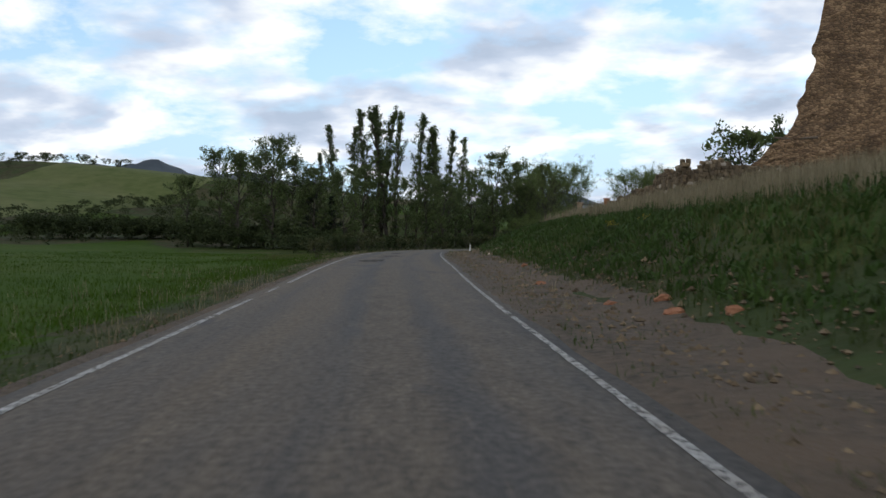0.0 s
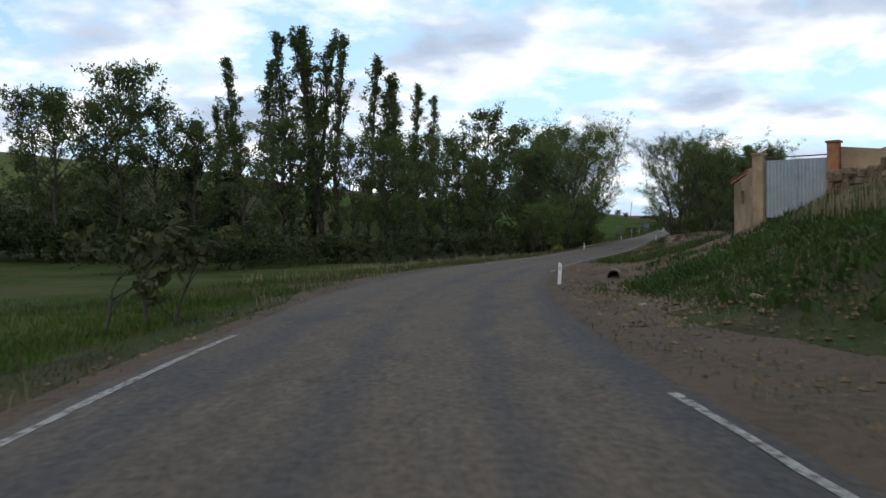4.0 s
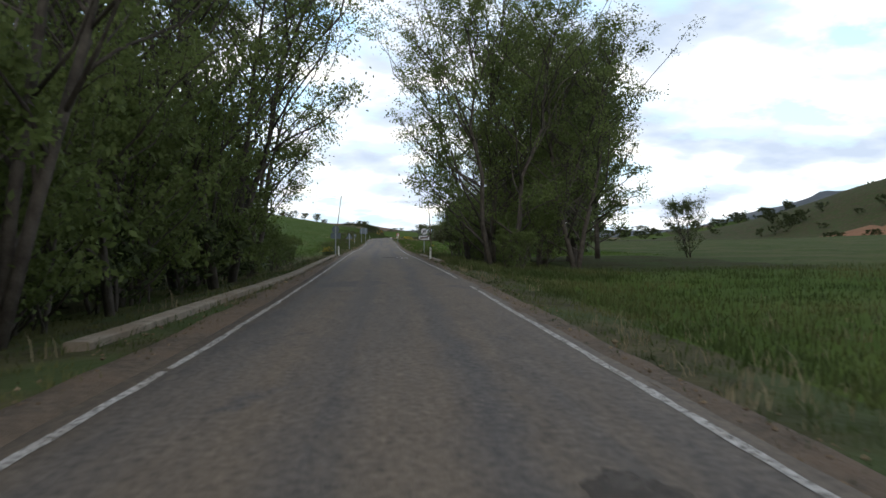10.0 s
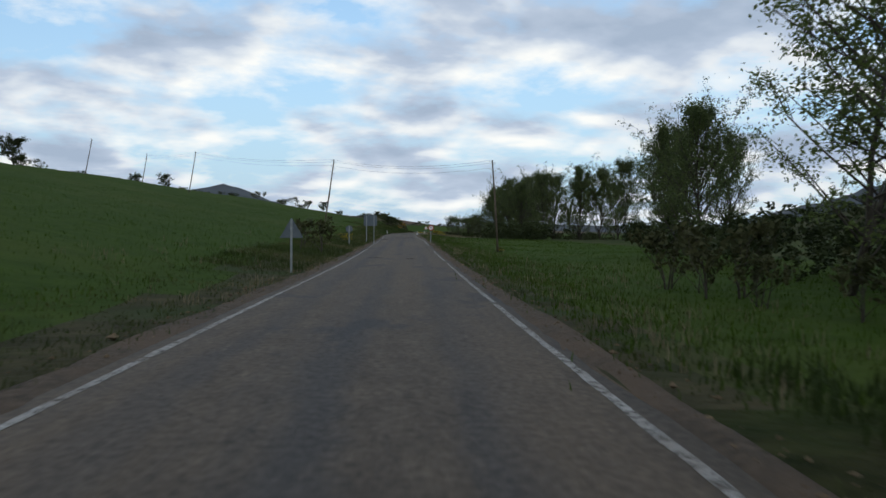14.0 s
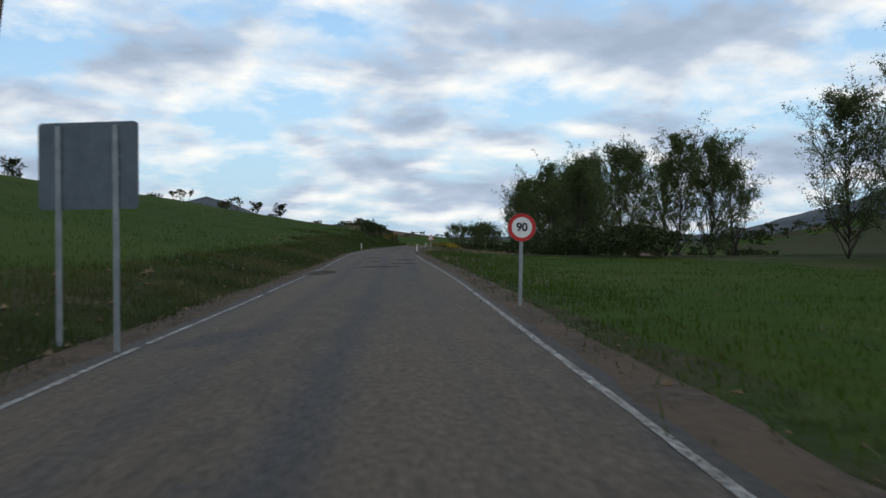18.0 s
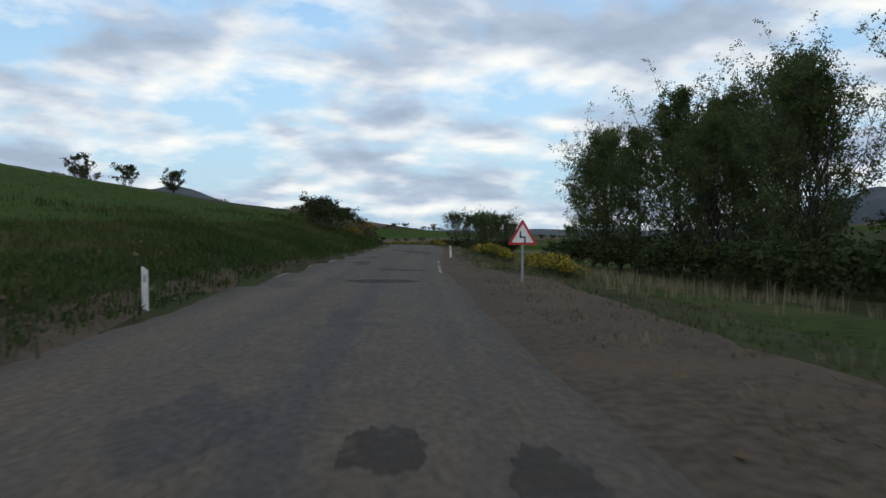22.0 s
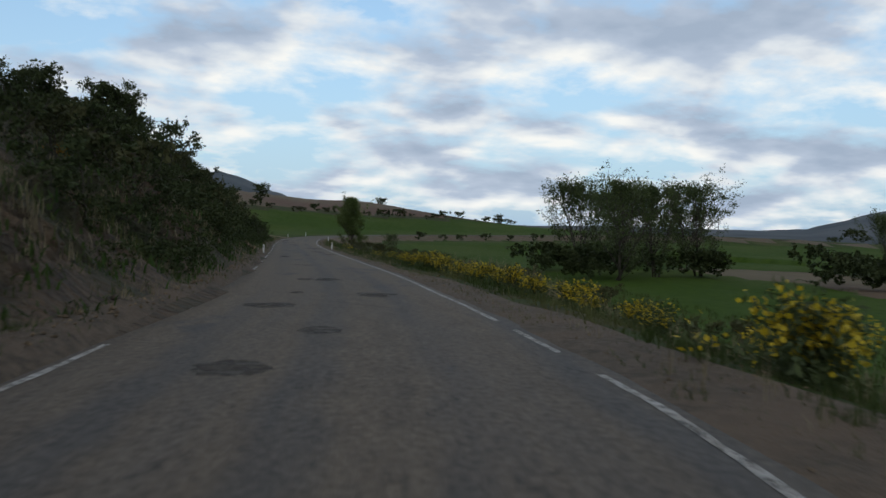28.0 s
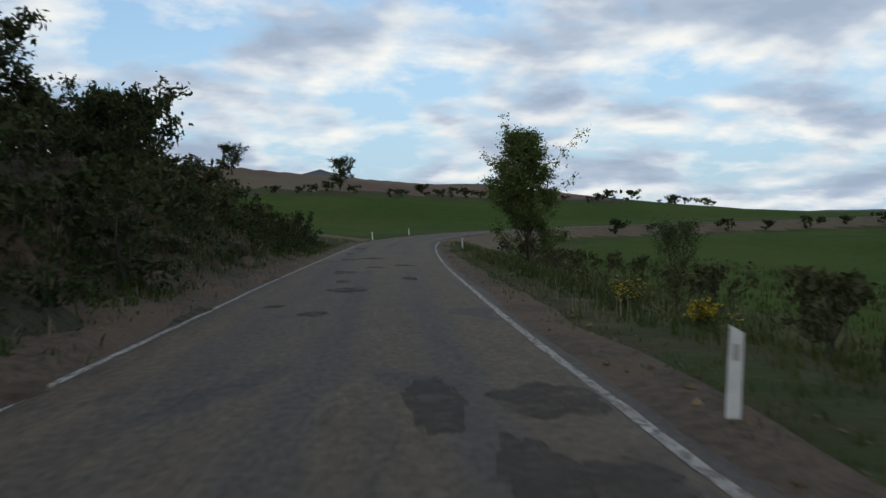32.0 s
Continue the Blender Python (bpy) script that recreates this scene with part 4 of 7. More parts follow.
# bushy trees past the bend, and the lone young poplar
bushy = [tree("bushy_tree", 81 + k, 9.0, 0.1, 3.5, 54, 12, 13, 0.23, "leaf_willow", 50, 0.09, "bushy many-stemmed green tree below the road", group="bushy trees", puff=0.7, stems=3) for k in range(2)]
plant(bushy[0], [(663, 29, 0.92), (692, 40, 0.95), (672, 42, 0.95), (*xy(280, 705), 1.1), (252, 27, 0.5), (700, 48, 0.8)], 11)
plant(bushy[1], [(679, 31, 0.98), (669, 35, 0.9), (698, 42, 0.95), (*xy(255, 640), 0.75), (655, 52, 0.7), (640, 60, 0.7), (708, 12, 0.3)], 12)
young = tree("young_poplar", 91, 7.6, 0.1, 2.35, 64, 16, 26, 0.17, "leaf_near", 46, 0.10, "young pyramidal poplar beside the bend", puff=0.55, shape=lambda f: 0.8 + 0.35 * min(1, f / 0.2) - 1.05 * max(0, f - 0.1))
plant(young, [(722.5, 7.7, 0.95)], 13)

# holm oaks and bushes on the ridges and banks
oak = [tree("holm_oak", 101 + k, 4.6, 0.8, 2.3, 30, 14, 11, 0.27, "leaf_oak", 28, 0.14, "dark round holm oak on the slope", group="holm oaks", puff=0.5) for k in range(2)]
plant(oak[0], [(442, -78, 1.15), (500, -66, 0.8), (592, -78, 0.8), (580, -64, 0.7), (724, -17, 1.15), (706, -10.5, 0.8), (770, -150, 1.6), (655, -13, 0.55), (*xy(332.6, 860), 0.75), (*xy(-118, 335), 0.7), (*xy(-135, 350), 0.6), (*xy(-150, 340), 0.9), (*xy(-106, 348), 0.5), (*xy(-128, 338), 0.5), (*xy(-142, 345), 0.6), (*xy(-98, 352), 0.6), (*xy(-163, 335), 0.9), (*xy(300, 900), 1.0), (*xy(233, 800), 1.1), (*xy(215.4, 821), 1.15)], 14)
plant(oak[1], [(449, -80, 0.55), (515, -79, 0.8), (587, -74, 0.7), (572, -33, 0.7), (715, -14.5, 1.0), (740, -24, 0.95), (690, -10, 0.65), (621, -10, 0.55), (662, -11, 0.6), (667, -9.5, 0.6), (682, -11.5, 0.6), (698, -9, 0.6), (630, -11, 0.6), (612, -11, 0.5), (780, -155, 1.2), (675, -12.5, 0.8)], 15)

dark_shrub = [tree("shrub", 116 + k, 2.1, 0.05, 1.35, 18, 6, 8, 0.19, "leaf_oak", 38, 0.04, "dark thorny shrub clinging to the cut bank", "shrub", puff=0.34, stems=3, group="shrubs", sides=5) for k in range(2)]
gd = random.Random(33)
for k in range(2):
    spots = []
    for s in range(558, 728, 5):
        spots.append((s + gd.uniform(-2.5, 2.5), -gd.uniform(8.0, 13.0), gd.uniform(0.6, 1.1) * (0.6 if s < 600 else 1)))
        if gd.random() < (0.35 if s > 604 else 0.1):
            spots.append((s + gd.uniform(-2.5, 2.5), -gd.uniform(5.4, 8.0), gd.uniform(0.45, 0.95)))
    spots += [[(524.0, -9.2, 1.1), (525.5, -8.2, 0.9), (538, -10.2, 0.6)], [(526.0, -9.6, 1.1), (523.0, -8.4, 0.85), (543, -9.8, 0.6)]][k]
    plant(dark_shrub[k], [q for q in spots if not (628.0 < q[0] < 652.0 and q[1] > -9.4)], 126 + k, sink=0.05)
shrub = [tree("shrub", 111 + k, 1.7, 0.1, 1.25, 14, 5, 6, 0.24, "leaf_scrub", 42, 0.035, "low grey-green shrub on the bank", "shrub", puff=0.3, stems=3, group="shrubs", sides=5) for k in range(3)]
gs = random.Random(31)
sp = {k: [] for k in range(3)}
far, scrub_spots = [], []
for s in range(556, 735, 4):          # cut bank on the left
    for _ in range(3 if s > 600 else 1):
        sp[gs.randrange(3)].append((s + gs.uniform(-2.5, 2.5), -gs.uniform(5.6 if s > 600 else 8.5, 13.5), gs.uniform(0.4, 1.0)))
for s in range(532, 600, 4):          # bank top and field edge
    sp[gs.randrange(3)].append((s + gs.uniform(-2, 2), -float(np.interp(s, [505, 540, 600], [9, 10, 15])) - gs.uniform(0, 3), gs.uniform(0.3, 0.55)))
for s in range(520, 610, 6):          # hedge along the upper field edge
    sp[gs.randrange(3)].append((s, -float(np.interp(s, [520, 560, 610], [79, 40, 62])) + gs.uniform(-5, 5), gs.uniform(0.7, 1.5)))
for s in range(735, 860, 5):          # hedge under the far ridge
    far.append((s, -gs.uniform(52, 61), gs.uniform(0.6, 1.4)))
    far.append((s + 2, -gs.uniform(52, 58), gs.uniform(0.4, 0.9)))
for s in range(585, 700, 5):          # hedges of the far right-hand fields
    far.append((s, gs.uniform(64, 74), gs.uniform(0.9, 2.0)))
    far.append((s, gs.uniform(78, 118), gs.uniform(0.9, 2.2)))
for s in range(450, 520, 7):
    far.append((s, -78 + gs.uniform(-2, 2), gs.uniform(0.5, 1.2)))
for s in range(565, 735, 4):          # right-hand drop below the road
    sp[gs.randrange(3)].append((s + gs.uniform(-2, 2), gs.uniform(6.8, 13), gs.uniform(0.35, 0.8)))
for _ in range(90):                   # dark brambles at the end of the left-hand field
    u_ = gs.uniform(0, 1)
    far.append((140 + 34 * u_, -84 + 22 * u_ - gs.uniform(0, 7), gs.uniform(1.0, 2.0)))
for s in range(128, 240, 4):          # undergrowth before the wood
    e = float(np.interp(s, [128, 150, 170, 186, 240], [-26, -24, -11, -6.6, -6.2]))
    if s < 176:
        sp[gs.randrange(3)].append((s, e + gs.uniform(-1.2, 0.4), gs.uniform(0.7, 1.4)))
    for q in range(4):
        far.append((s + q, e - gs.uniform(0.5, 7), gs.uniform(0.7, 1.3) * (0.7 if s > 200 else 1)))
for s in range(262, 292, 3):
    sp[gs.randrange(3)].append((s, gs.uniform(9.5, 14), gs.uniform(0.7, 1.2)))
for s in range(246, 258, 4):
    sp[gs.randrange(3)].append((s, gs.uniform(5.4, 8.5), gs.uniform(0.6, 1.0)))
for s in range(440, 560, 5):          # foot of the groves
    far.append((s, gs.uniform(18, 34), gs.uniform(0.8, 1.4)))
for s in range(126, 236, 3):          # hedge below the pale pasture, and bushes on the stony terrace
    far.append((s, -118 + gs.uniform(-2, 2), gs.uniform(0.7, 1.3)))
    for _ in range(3):
        far.append((s, -gs.uniform(72, 116), gs.uniform(0.4, 1.1)))
for s in range(150, 290, 2):          # scrub along the hill's top
    far.append((s + gs.uniform(-2, 2), -178 - gs.uniform(0, 26), gs.uniform(0.5, 1.5)))
for s, d, k in ((252, 6.2, 1.4), (255, 6.8, 1.3), (258, 8.5, 1.0), (62, -5.4, 0.6), (85, -6.0, 1.0), (312, -6.0, 1.0), (318, -6.6, 0.9), (154.5, 9.4, 0.4), (159, 10.5, 0.5), (147, 10.5, 0.4)):
    sp[gs.randrange(3)].append((s, d, k))
for _ in range(60):                   # foot of the broad trees before the poplars
    far.append((*xy(gs.uniform(-36, -8), gs.uniform(158, 172)), gs.uniform(1.0, 1.9)))
for s in range(276, 332, 2):          # bushes at the field corner
    far.append((s, gs.uniform(17, 26), gs.uniform(0.8, 1.4)))
for s in range(436, 560, 2):          # closed foot of the groves
    far.append((s, gs.uniform(19, 30), gs.uniform(1.0, 1.7)))
    far.append((s + 1, gs.uniform(19, 26), gs.uniform(0.9, 1.5)))
def clear_of_slab(spots):
    """Leaves the bare rock slab and the boulders under it free of bushes."""
    return [q for q in spots if not (-9.0 < q[1] < -5.4 and (643.5 < q[0] < 651.5 or (630 < q[0] < 651.5 and q[2] > 0.34)))]


for k in range(3):
    plant(shrub[k], clear_of_slab(sp[k]), 120 + k, sink=0.05)


def thicket(name, protos, spots, seed, label, leaf_mat, side, step=2, world_xy=False):
    """Many bushes too far off to count, their leaves joined in one mesh."""
    g = random.Random(seed)
    src = []
    for p in protos:
        me = [c for c in p.children if c.name.startswith("crown")][0].data
        co = np.empty(len(me.vertices) * 3, np.float32)
        me.vertices.foreach_get("co", co)
        q = co.reshape(-1, 4, 3)[::step]
        mid = q.mean(1, keepdims=True)
        src.append((mid + (q - mid) * (1.35 if step < 4 else 1.75)).reshape(-1, 3))
    vs = []
    for s, d, k in spots:
        p = Vector((s, d, land1(s, d) - 0.3)) if world_xy else at(s, d, -0.05 - 0.2 * k)
        v = g.choice(src)
        a = g.uniform(0, 6.28)
        vs.append(np.stack([p.x + (v[:, 0] * math.cos(a) - v[:, 1] * math.sin(a)) * k * 1.15, p.y + (v[:, 0] * math.sin(a) + v[:, 1] * math.cos(a)) * k * 1.15, p.z + v[:, 2] * k], 1))
    v = np.concatenate(vs)
    return tagged(mesh_ob(name, v, np.arange(len(v)).reshape(-1, 4), M[leaf_mat]), label, "bushes", kind="stuff")


for s in np.arange(556, 730, 0.42):
    d_, k_ = gs.uniform(5.0, 13), gs.uniform(0.25, 0.65)
    bare = s < 604 or 686 < s < 712
    if not bare or d_ > 9.5 or gs.random() < 0.25:
        scrub_spots.append((s, -d_, k_))
for s in np.arange(596, 728, 0.5):     # low growth down to the road edge
    if not 688 < s < 710 or gs.random() < 0.3:
        scrub_spots.append((s, -gs.uniform(4.5, 6.8), gs.uniform(0.14, 0.34)))
for s in range(786, 880, 7):          # bushes below the far road
    far.append((s + gs.uniform(-2, 2), 8.5 + gs.uniform(-1, 1), gs.uniform(0.7, 1.2)))
for s, d in ((663, 27), (679, 29), (669, 33), (672, 40), (692, 38), (698, 40), (655, 50), (640, 58)):
    for _ in range(5):
        far.append((s + gs.uniform(-4, 4), d + gs.uniform(-4, 3), gs.uniform(0.9, 1.7)))
thicket("bank_scrub", dark_shrub, clear_of_slab(scrub_spots), 5, "dark low scrub covering the roadside bank", "leaf_oak", -1, step=4)
thicket("hedge", dark_shrub, [q for q in far if q[0] < 300 and q[1] < -60], 1, "dark overgrown hedges between the green terraces", "leaf_oak", -1)
thicket("undergrowth", dark_shrub, [q for q in far if q[0] < 300 and q[1] >= -60], 2, "dark undergrowth at the foot of the wood", "leaf_oak", -1)
thicket("undergrowth", dark_shrub + shrub, [q for q in far if 300 <= q[0] < 570], 3, "dark undergrowth at the foot of the groves", "leaf_oak", 1)
M["brush"] = mat("dry_grey_brush", (0.125, 0.105, 0.078), (0.24, 0.205, 0.155), 0.8, 0.9, bump=0, through_light=0.15)
brush_spots = [(gs.uniform(140, 162), gs.uniform(8.2, 11.5), gs.uniform(0.2, 0.42)) for _ in range(40)]
brush_spots += [(gs.uniform(136, 146), gs.uniform(7.6, 9.6), gs.uniform(0.2, 0.36)) for _ in range(10)]
thicket("dry_brush", shrub, brush_spots, 7, "grey dry brush over the mound behind the field wall", "brush", 1, step=1)
far_wood = []
for _ in range(330):                  # dark trees on the far right-hand hill, by x and y
    hx, hy = 600 + gs.gauss(0, 95), 570 + gs.gauss(0, 130)
    if fbm(np.array([hx * 0.02]), np.array([hy * 0.02]), 23)[0] > 0.42:
        far_wood.append((hx, hy, gs.uniform(1.5, 3.5)))
thicket("hill_wood", dark_shrub, far_wood, 8, "dark scrub oaks scattered over the far hill", "leaf_oak", 1, step=1, world_xy=True)
thicket("far_hedge", shrub, [q for q in far if q[0] >= 570], 4, "scattered hedge bushes between the far fields", "leaf_oak", 1, step=1)


def broom(name, seed, flower, label, height=1.35, radius=0.95, share=0.6):
    g = np.random.default_rng(seed)
    thing = new(name)
    bm = bmesh.new()
    tips = []
    for i in range(26):
        az, lean = g.uniform(0, 2 * math.pi), abs(g.normal(0, 0.55))
        ln = height * g.uniform(0.7, 1.1)
        d = Vector((math.cos(az) * math.sin(lean), math.sin(az) * math.sin(lean), math.cos(lean)))
        p0 = Vector((g.normal(0, 0.12), g.normal(0, 0.12), -0.05))
        pts = [p0 + d * ln * q / 3 + Vector((0, 0, -0.04 * q * q)) for q in range(4)]
        tube(bm, pts, [0.012, 0.010, 0.007, 0.003], 4)
        for q in np.linspace(0.25, 1.05, 9):
            kk = min(int(q * 3), 2)
            tips.append(tuple(pts[kk].lerp(pts[kk + 1], q * 3 - kk)))
    part("bush_frame", bm, M["broom_green"], thing)
    tips = np.array(tips)
    c = np.repeat(tips, 6, 0) + g.normal(size=(len(tips) * 6, 3)) * 0.10
    v, f = leaf_quads(c, 0.13, g, slim=0.3)
    tagged(mesh_ob("foliage", v, f, M["broom_green"], thing), kind="stuff")
    hi = tips[tips[:, 2] > height * 0.35]
    c = np.repeat(hi, 5, 0) + g.normal(size=(len(hi) * 5, 3)) * 0.085
    c = c[g.uniform(size=len(c)) < share]
    v, f = leaf_quads(c, 0.085, g, slim=0.8)
    mesh_ob("blossom", v, f, M[flower], thing, "small yellow flowers" if flower == "broom_yellow" else "small orange flowers")["kind"] = "stuff"
    return tagged(thing, label, "bush", "flowering bushes")


br = [broom("broom_bush", 131, "broom_yellow", "broom bush covered in yellow flowers by the verge", share=0.95),
      broom("broom_bush", 132, "broom_yellow", "green broom bush with scattered yellow flowers", share=0.4)]
go = broom("gorse_bush", 133, "gorse_orange", "gorse bush with orange flowers on the bank", share=0.9)
gb = random.Random(9)
full, thin = [], []
for s in np.arange(502, 515, 0.9):
    full.append((s, float(np.interp(s, [484, 492, 512], [6.2, 5.4, 5.0])) + gb.uniform(-0.5, 1.8), gb.uniform(0.65, 1.05)))
for s in np.arange(477.5, 492, 1.0):
    full.append((s, 6.6 + gb.uniform(-0.5, 1.2), gb.uniform(0.6, 1.0)))
for s in np.arange(604, 630, 1.6):
    full.append((s, float(np.interp(s, [604, 630], [6.4, 4.6])) + gb.uniform(-0.5, 0.9), gb.uniform(0.55, 0.95)))
full += [(589.5, 5.6, 1.25), (590.3, 6.3, 1.05), (612, 5.2, 0.8), (613.5, 5.6, 0.8), (625, 4.6, 0.75), (627, 5.1, 0.7), (593, 7, 0.9), (600, 6.6, 0.7), (618, 5.4, 0.7), (621, 5.8, 0.7), (632, 4.7, 0.7), (683, 5.2, 0.55), (167.6, -4.5, 0.72), (168.8, -4.9, 0.6)]
thin += [(171, 4.6, 0.6), (169.5, 4.3, 0.5), (254, -4.9, 0.7), (256, -5.4, 0.6), (259, -5.0, 0.6), (344, -5.9, 0.8), (346.5, -6.4, 0.8), (350, -6.2, 0.7), (341, 8.6, 0.5), (596, 5.8, 0.7), (641, 5.0, 0.7), (646, 5.3, 0.6), (652, 5.2, 0.6), (661, 5.6, 0.6), (686, 4.8, 0.6), (690, 5.6, 0.6), (515, 6, 0.8), (522, 6.5, 0.7), (531, 7, 0.7), (35, 8.3, 0.35), (33, 9.0, 0.3)]
plant(br[0], full, 51, sink=0.02)
plant(br[1], thin, 52, sink=0.02)
plant(go, [(533, -6.4, 0.9), (535.5, -7.0, 0.8), (563, -6.6, 1.0), (565.5, -7.2, 1.2), (568, -7.0, 1.1), (571.4, -5.9, 1.1), (574.0, -6.3, 1.2), (575.3, -6.7, 1.1), (604, -8, 0.6), (628, -9.5, 0.7)], 53, sink=0.02)

# ---- grass: blades by the thousand, joined by stretch ----


def blades(name, n, s_of, d_of, height, width, material, label, seed, lean=0.65, keep=None, per=5, spread_r=0.10):
    """Tufts of narrow blades standing on the land."""
    g = np.random.default_rng(seed)
    s, d = s_of(g, n), d_of(g, n)
    if keep is not None:
        k = keep(s, d, g)
        s, d = s[k], d[k]
    p = on_road(s, d)
    z = land(p[:, 0], p[:, 1])
    x, y = p[:, 0], p[:, 1]
    s2, d2, _ = station(x, y)
    ok = (d2 > right_d(s2) + 0.45) | (d2 < left_d(s2) - 0.45)
    x, y, z = x[ok], y[ok], z[ok]
    c = np.repeat(np.stack([x, y, z], 1), per, 0)
    tuft = np.repeat(g.uniform(0.55, 1.4, len(x)), per)
    m = len(c)
    c[:, :2] += g.normal(0, spread_r, (m, 2)) * tuft[:, None]
    az = g.uniform(0, 2 * math.pi, m)
    h = height * tuft * g.uniform(0.6, 1.2, m)
    ln = h * g.normal(0, lean, m)
    ax, ay = np.cos(az), np.sin(az)
    w = width * g.uniform(0.7, 1.3, m)
    c[:, 2] -= 0.04
    mid = c + np.stack([ax * ln * 0.3, ay * ln * 0.3, h * 0.62], 1)
    tip = c + np.stack([ax * ln, ay * ln, h], 1)
    sx, sy = -ay * w / 2, ax * w / 2
    o = np.stack([sx, sy, 0 * w], 1)
    v = np.stack([c - o, c + o, mid + o * 0.8, mid - o * 0.8, tip], 1).reshape(-1, 3)
    i = np.arange(m)[:, None] * 5
    quads, tris = i + np.array([[0, 1, 2, 3]]), i + np.array([[3, 2, 4]])
    ob = mesh_ob(name, v, quads.tolist() + tris.tolist(), material)
    return tagged(ob, label, "grass", kind="stuff")


def along(a, b):
    return lambda g, n: g.uniform(a, b, n)


def beside(side, lo, hi, power=1.6):
    def f(g, n):
        return side * (lo + (hi - lo) * g.uniform(0, 1, n) ** power)
    return f


def patchy(thr, seed, scale=0.35):
    def k(s, d, g):
        return fbm(s * scale, d * scale + 50, seed) > thr
    return k


TRACK = [tuple(on_road(s_, d_)[:2]) for s_, d_ in ((110, 3.0), (115, 8), (124, 12), (138, 14.2))] + [(38, 144.5)]


def off_track(s, d, g):
    """Keeps the grass off the farm track."""
    p = on_road(s, d)
    best = np.full(len(s), 99.0)
    for a, b2 in zip(TRACK, TRACK[1:]):
        for w in np.linspace(0, 1, 9):
            best = np.minimum(best, np.hypot(p[:, 0] - a[0] * (1 - w) - b2[0] * w, p[:, 1] - a[1] * (1 - w) - b2[1] * w))
    return best > 2.4


for a, b, tag in ((-10, 250, 1), (250, 500, 2), (500, 745, 3)):
    L = b - a
    blades("verge_grass", int(L * 22), along(a, b), beside(-1, 3.4, 9.5), 0.15, 0.016, M["grass_green"], "rough green verge grass beside the asphalt", 200 + tag, keep=patchy(0.38, 31), lean=0.9)
    blades("verge_grass", int(L * 22), along(a, b), beside(1, 2.6, 9.5), 0.15, 0.016, M["grass_green"], "rough green verge grass beside the asphalt", 210 + tag, keep=lambda s, d, g: patchy(0.40, 32)(s, d, g) & off_track(s, d, g) & ~((s > 98) & (s < 123)), lean=0.9)
    blades("dry_grass", int(L * 7), along(a, b), beside(-1, 3.6, 12), 0.32, 0.014, M["grass_dry"], "bleached dry grass stalks on the verge", 220 + tag, keep=patchy(0.55, 33, 0.2))
    blades("dry_grass", int(L * 7), along(a, b), beside(1, 3.2, 12), 0.32, 0.014, M["grass_dry"], "bleached dry grass stalks on the verge", 230 + tag, keep=lambda s, d, g: patchy(0.55, 34, 0.2)(s, d, g) & ~((s > 98) & (s < 123)))
for a, b, tag in ((-8, 250, 1), (250, 500, 2), (500, 742, 3)):
    for side, lo in ((-1, 3.7), (1, 2.6)):
        blades("verge_turf", 7000, along(a, b), beside(side, lo, 8.0, 1.1), 0.11, 0.02, M["grass_green"], "short rough turf along the road's verge", 270 + tag + (side > 0) * 10, lean=1.0, per=4, spread_r=0.16, keep=lambda s, d, g: off_track(s, d, g) & ~((s > 98) & (s < 123)))
blades("verge_grass", 4500, along(70, 172), beside(-1, 5.0, 14, 1.0), 0.24, 0.03, M["grass_green"], "lush green grass before the wood", 252, spread_r=0.3)
blades("meadow_grass", 3600, along(124, 164), beside(1, 3.4, 13, 1.2), 0.22, 0.03, M["grass_green"], "deep green grass before the stone wall", 253, spread_r=0.25, keep=off_track)
blades("tall_dry_grass", 160, along(128, 160), beside(1, 4.5, 9, 1.0), 0.5, 0.02, M["grass_dry"], "dry tussocks before the stone wall", 254, lean=0.4)
blades("bank_weeds", 4200, along(88, 112), beside(1, 5.2, 15, 1.0), 0.22, 0.06, M["weed"], "green weeds on the earth bank below the barn", 260, lean=1.2, spread_r=0.2, keep=lambda s, d, g: off_track(s, d, g) & patchy(0.44, 39, 0.3)(s, d, g))
blades("mound_weeds", 2600, along(123, 150), beside(1, 4.0, 11, 1.0), 0.24, 0.05, M["weed"], "green weeds over the mound by the track", 261, lean=1.1, spread_r=0.2, keep=off_track)
blades("bank_grass", 2600, along(92, 122), beside(1, 4.0, 15, 1.0), 0.16, 0.025, M["grass_green"], "patches of green grass on the earth bank", 257, keep=lambda s, d, g: off_track(s, d, g) & patchy(0.47, 39, 0.3)(s, d, g))
blades("undergrowth_grass", 4200, along(214, 264), beside(1, 3.6, 11, 1.0), 0.30, 0.03, M["grass_green"], "rank grass under the trees by the bridge", 258)
blades("bank_weeds", 7000, along(-5, 100), beside(1, 5.6, 13, 0.9), 0.22, 0.07, M["weed"], "broad-leaved green weeds on the roadside bank", 259, lean=1.3, spread_r=0.16)
blades("bank_grass", 9000, along(-5, 100), beside(1, 5.2, 14, 1.0), 0.24, 0.024, M["grass_green"], "thick green grass covering the roadside bank", 240)
blades("tall_dry_grass", 4200, along(-5, 104), beside(1, 10.5, 26, 1.2), 0.72, 0.03, M["grass_dry"], "tall bleached grass along the top of the bank", 241, lean=0.2)
blades("tall_dry_grass", 700, along(112, 160), beside(-1, 7, 16, 1.0), 0.5, 0.03, M["grass_dry"], "tall dry grass before the wood", 242, lean=0.25, keep=patchy(0.45, 35, 0.12))
blades("tall_dry_grass", 1400, along(455, 620), beside(1, 6.5, 16, 1.0), 0.6, 0.022, M["grass_dry"], "tall dry grass beyond the verge", 243, lean=0.25, keep=patchy(0.45, 36, 0.1))
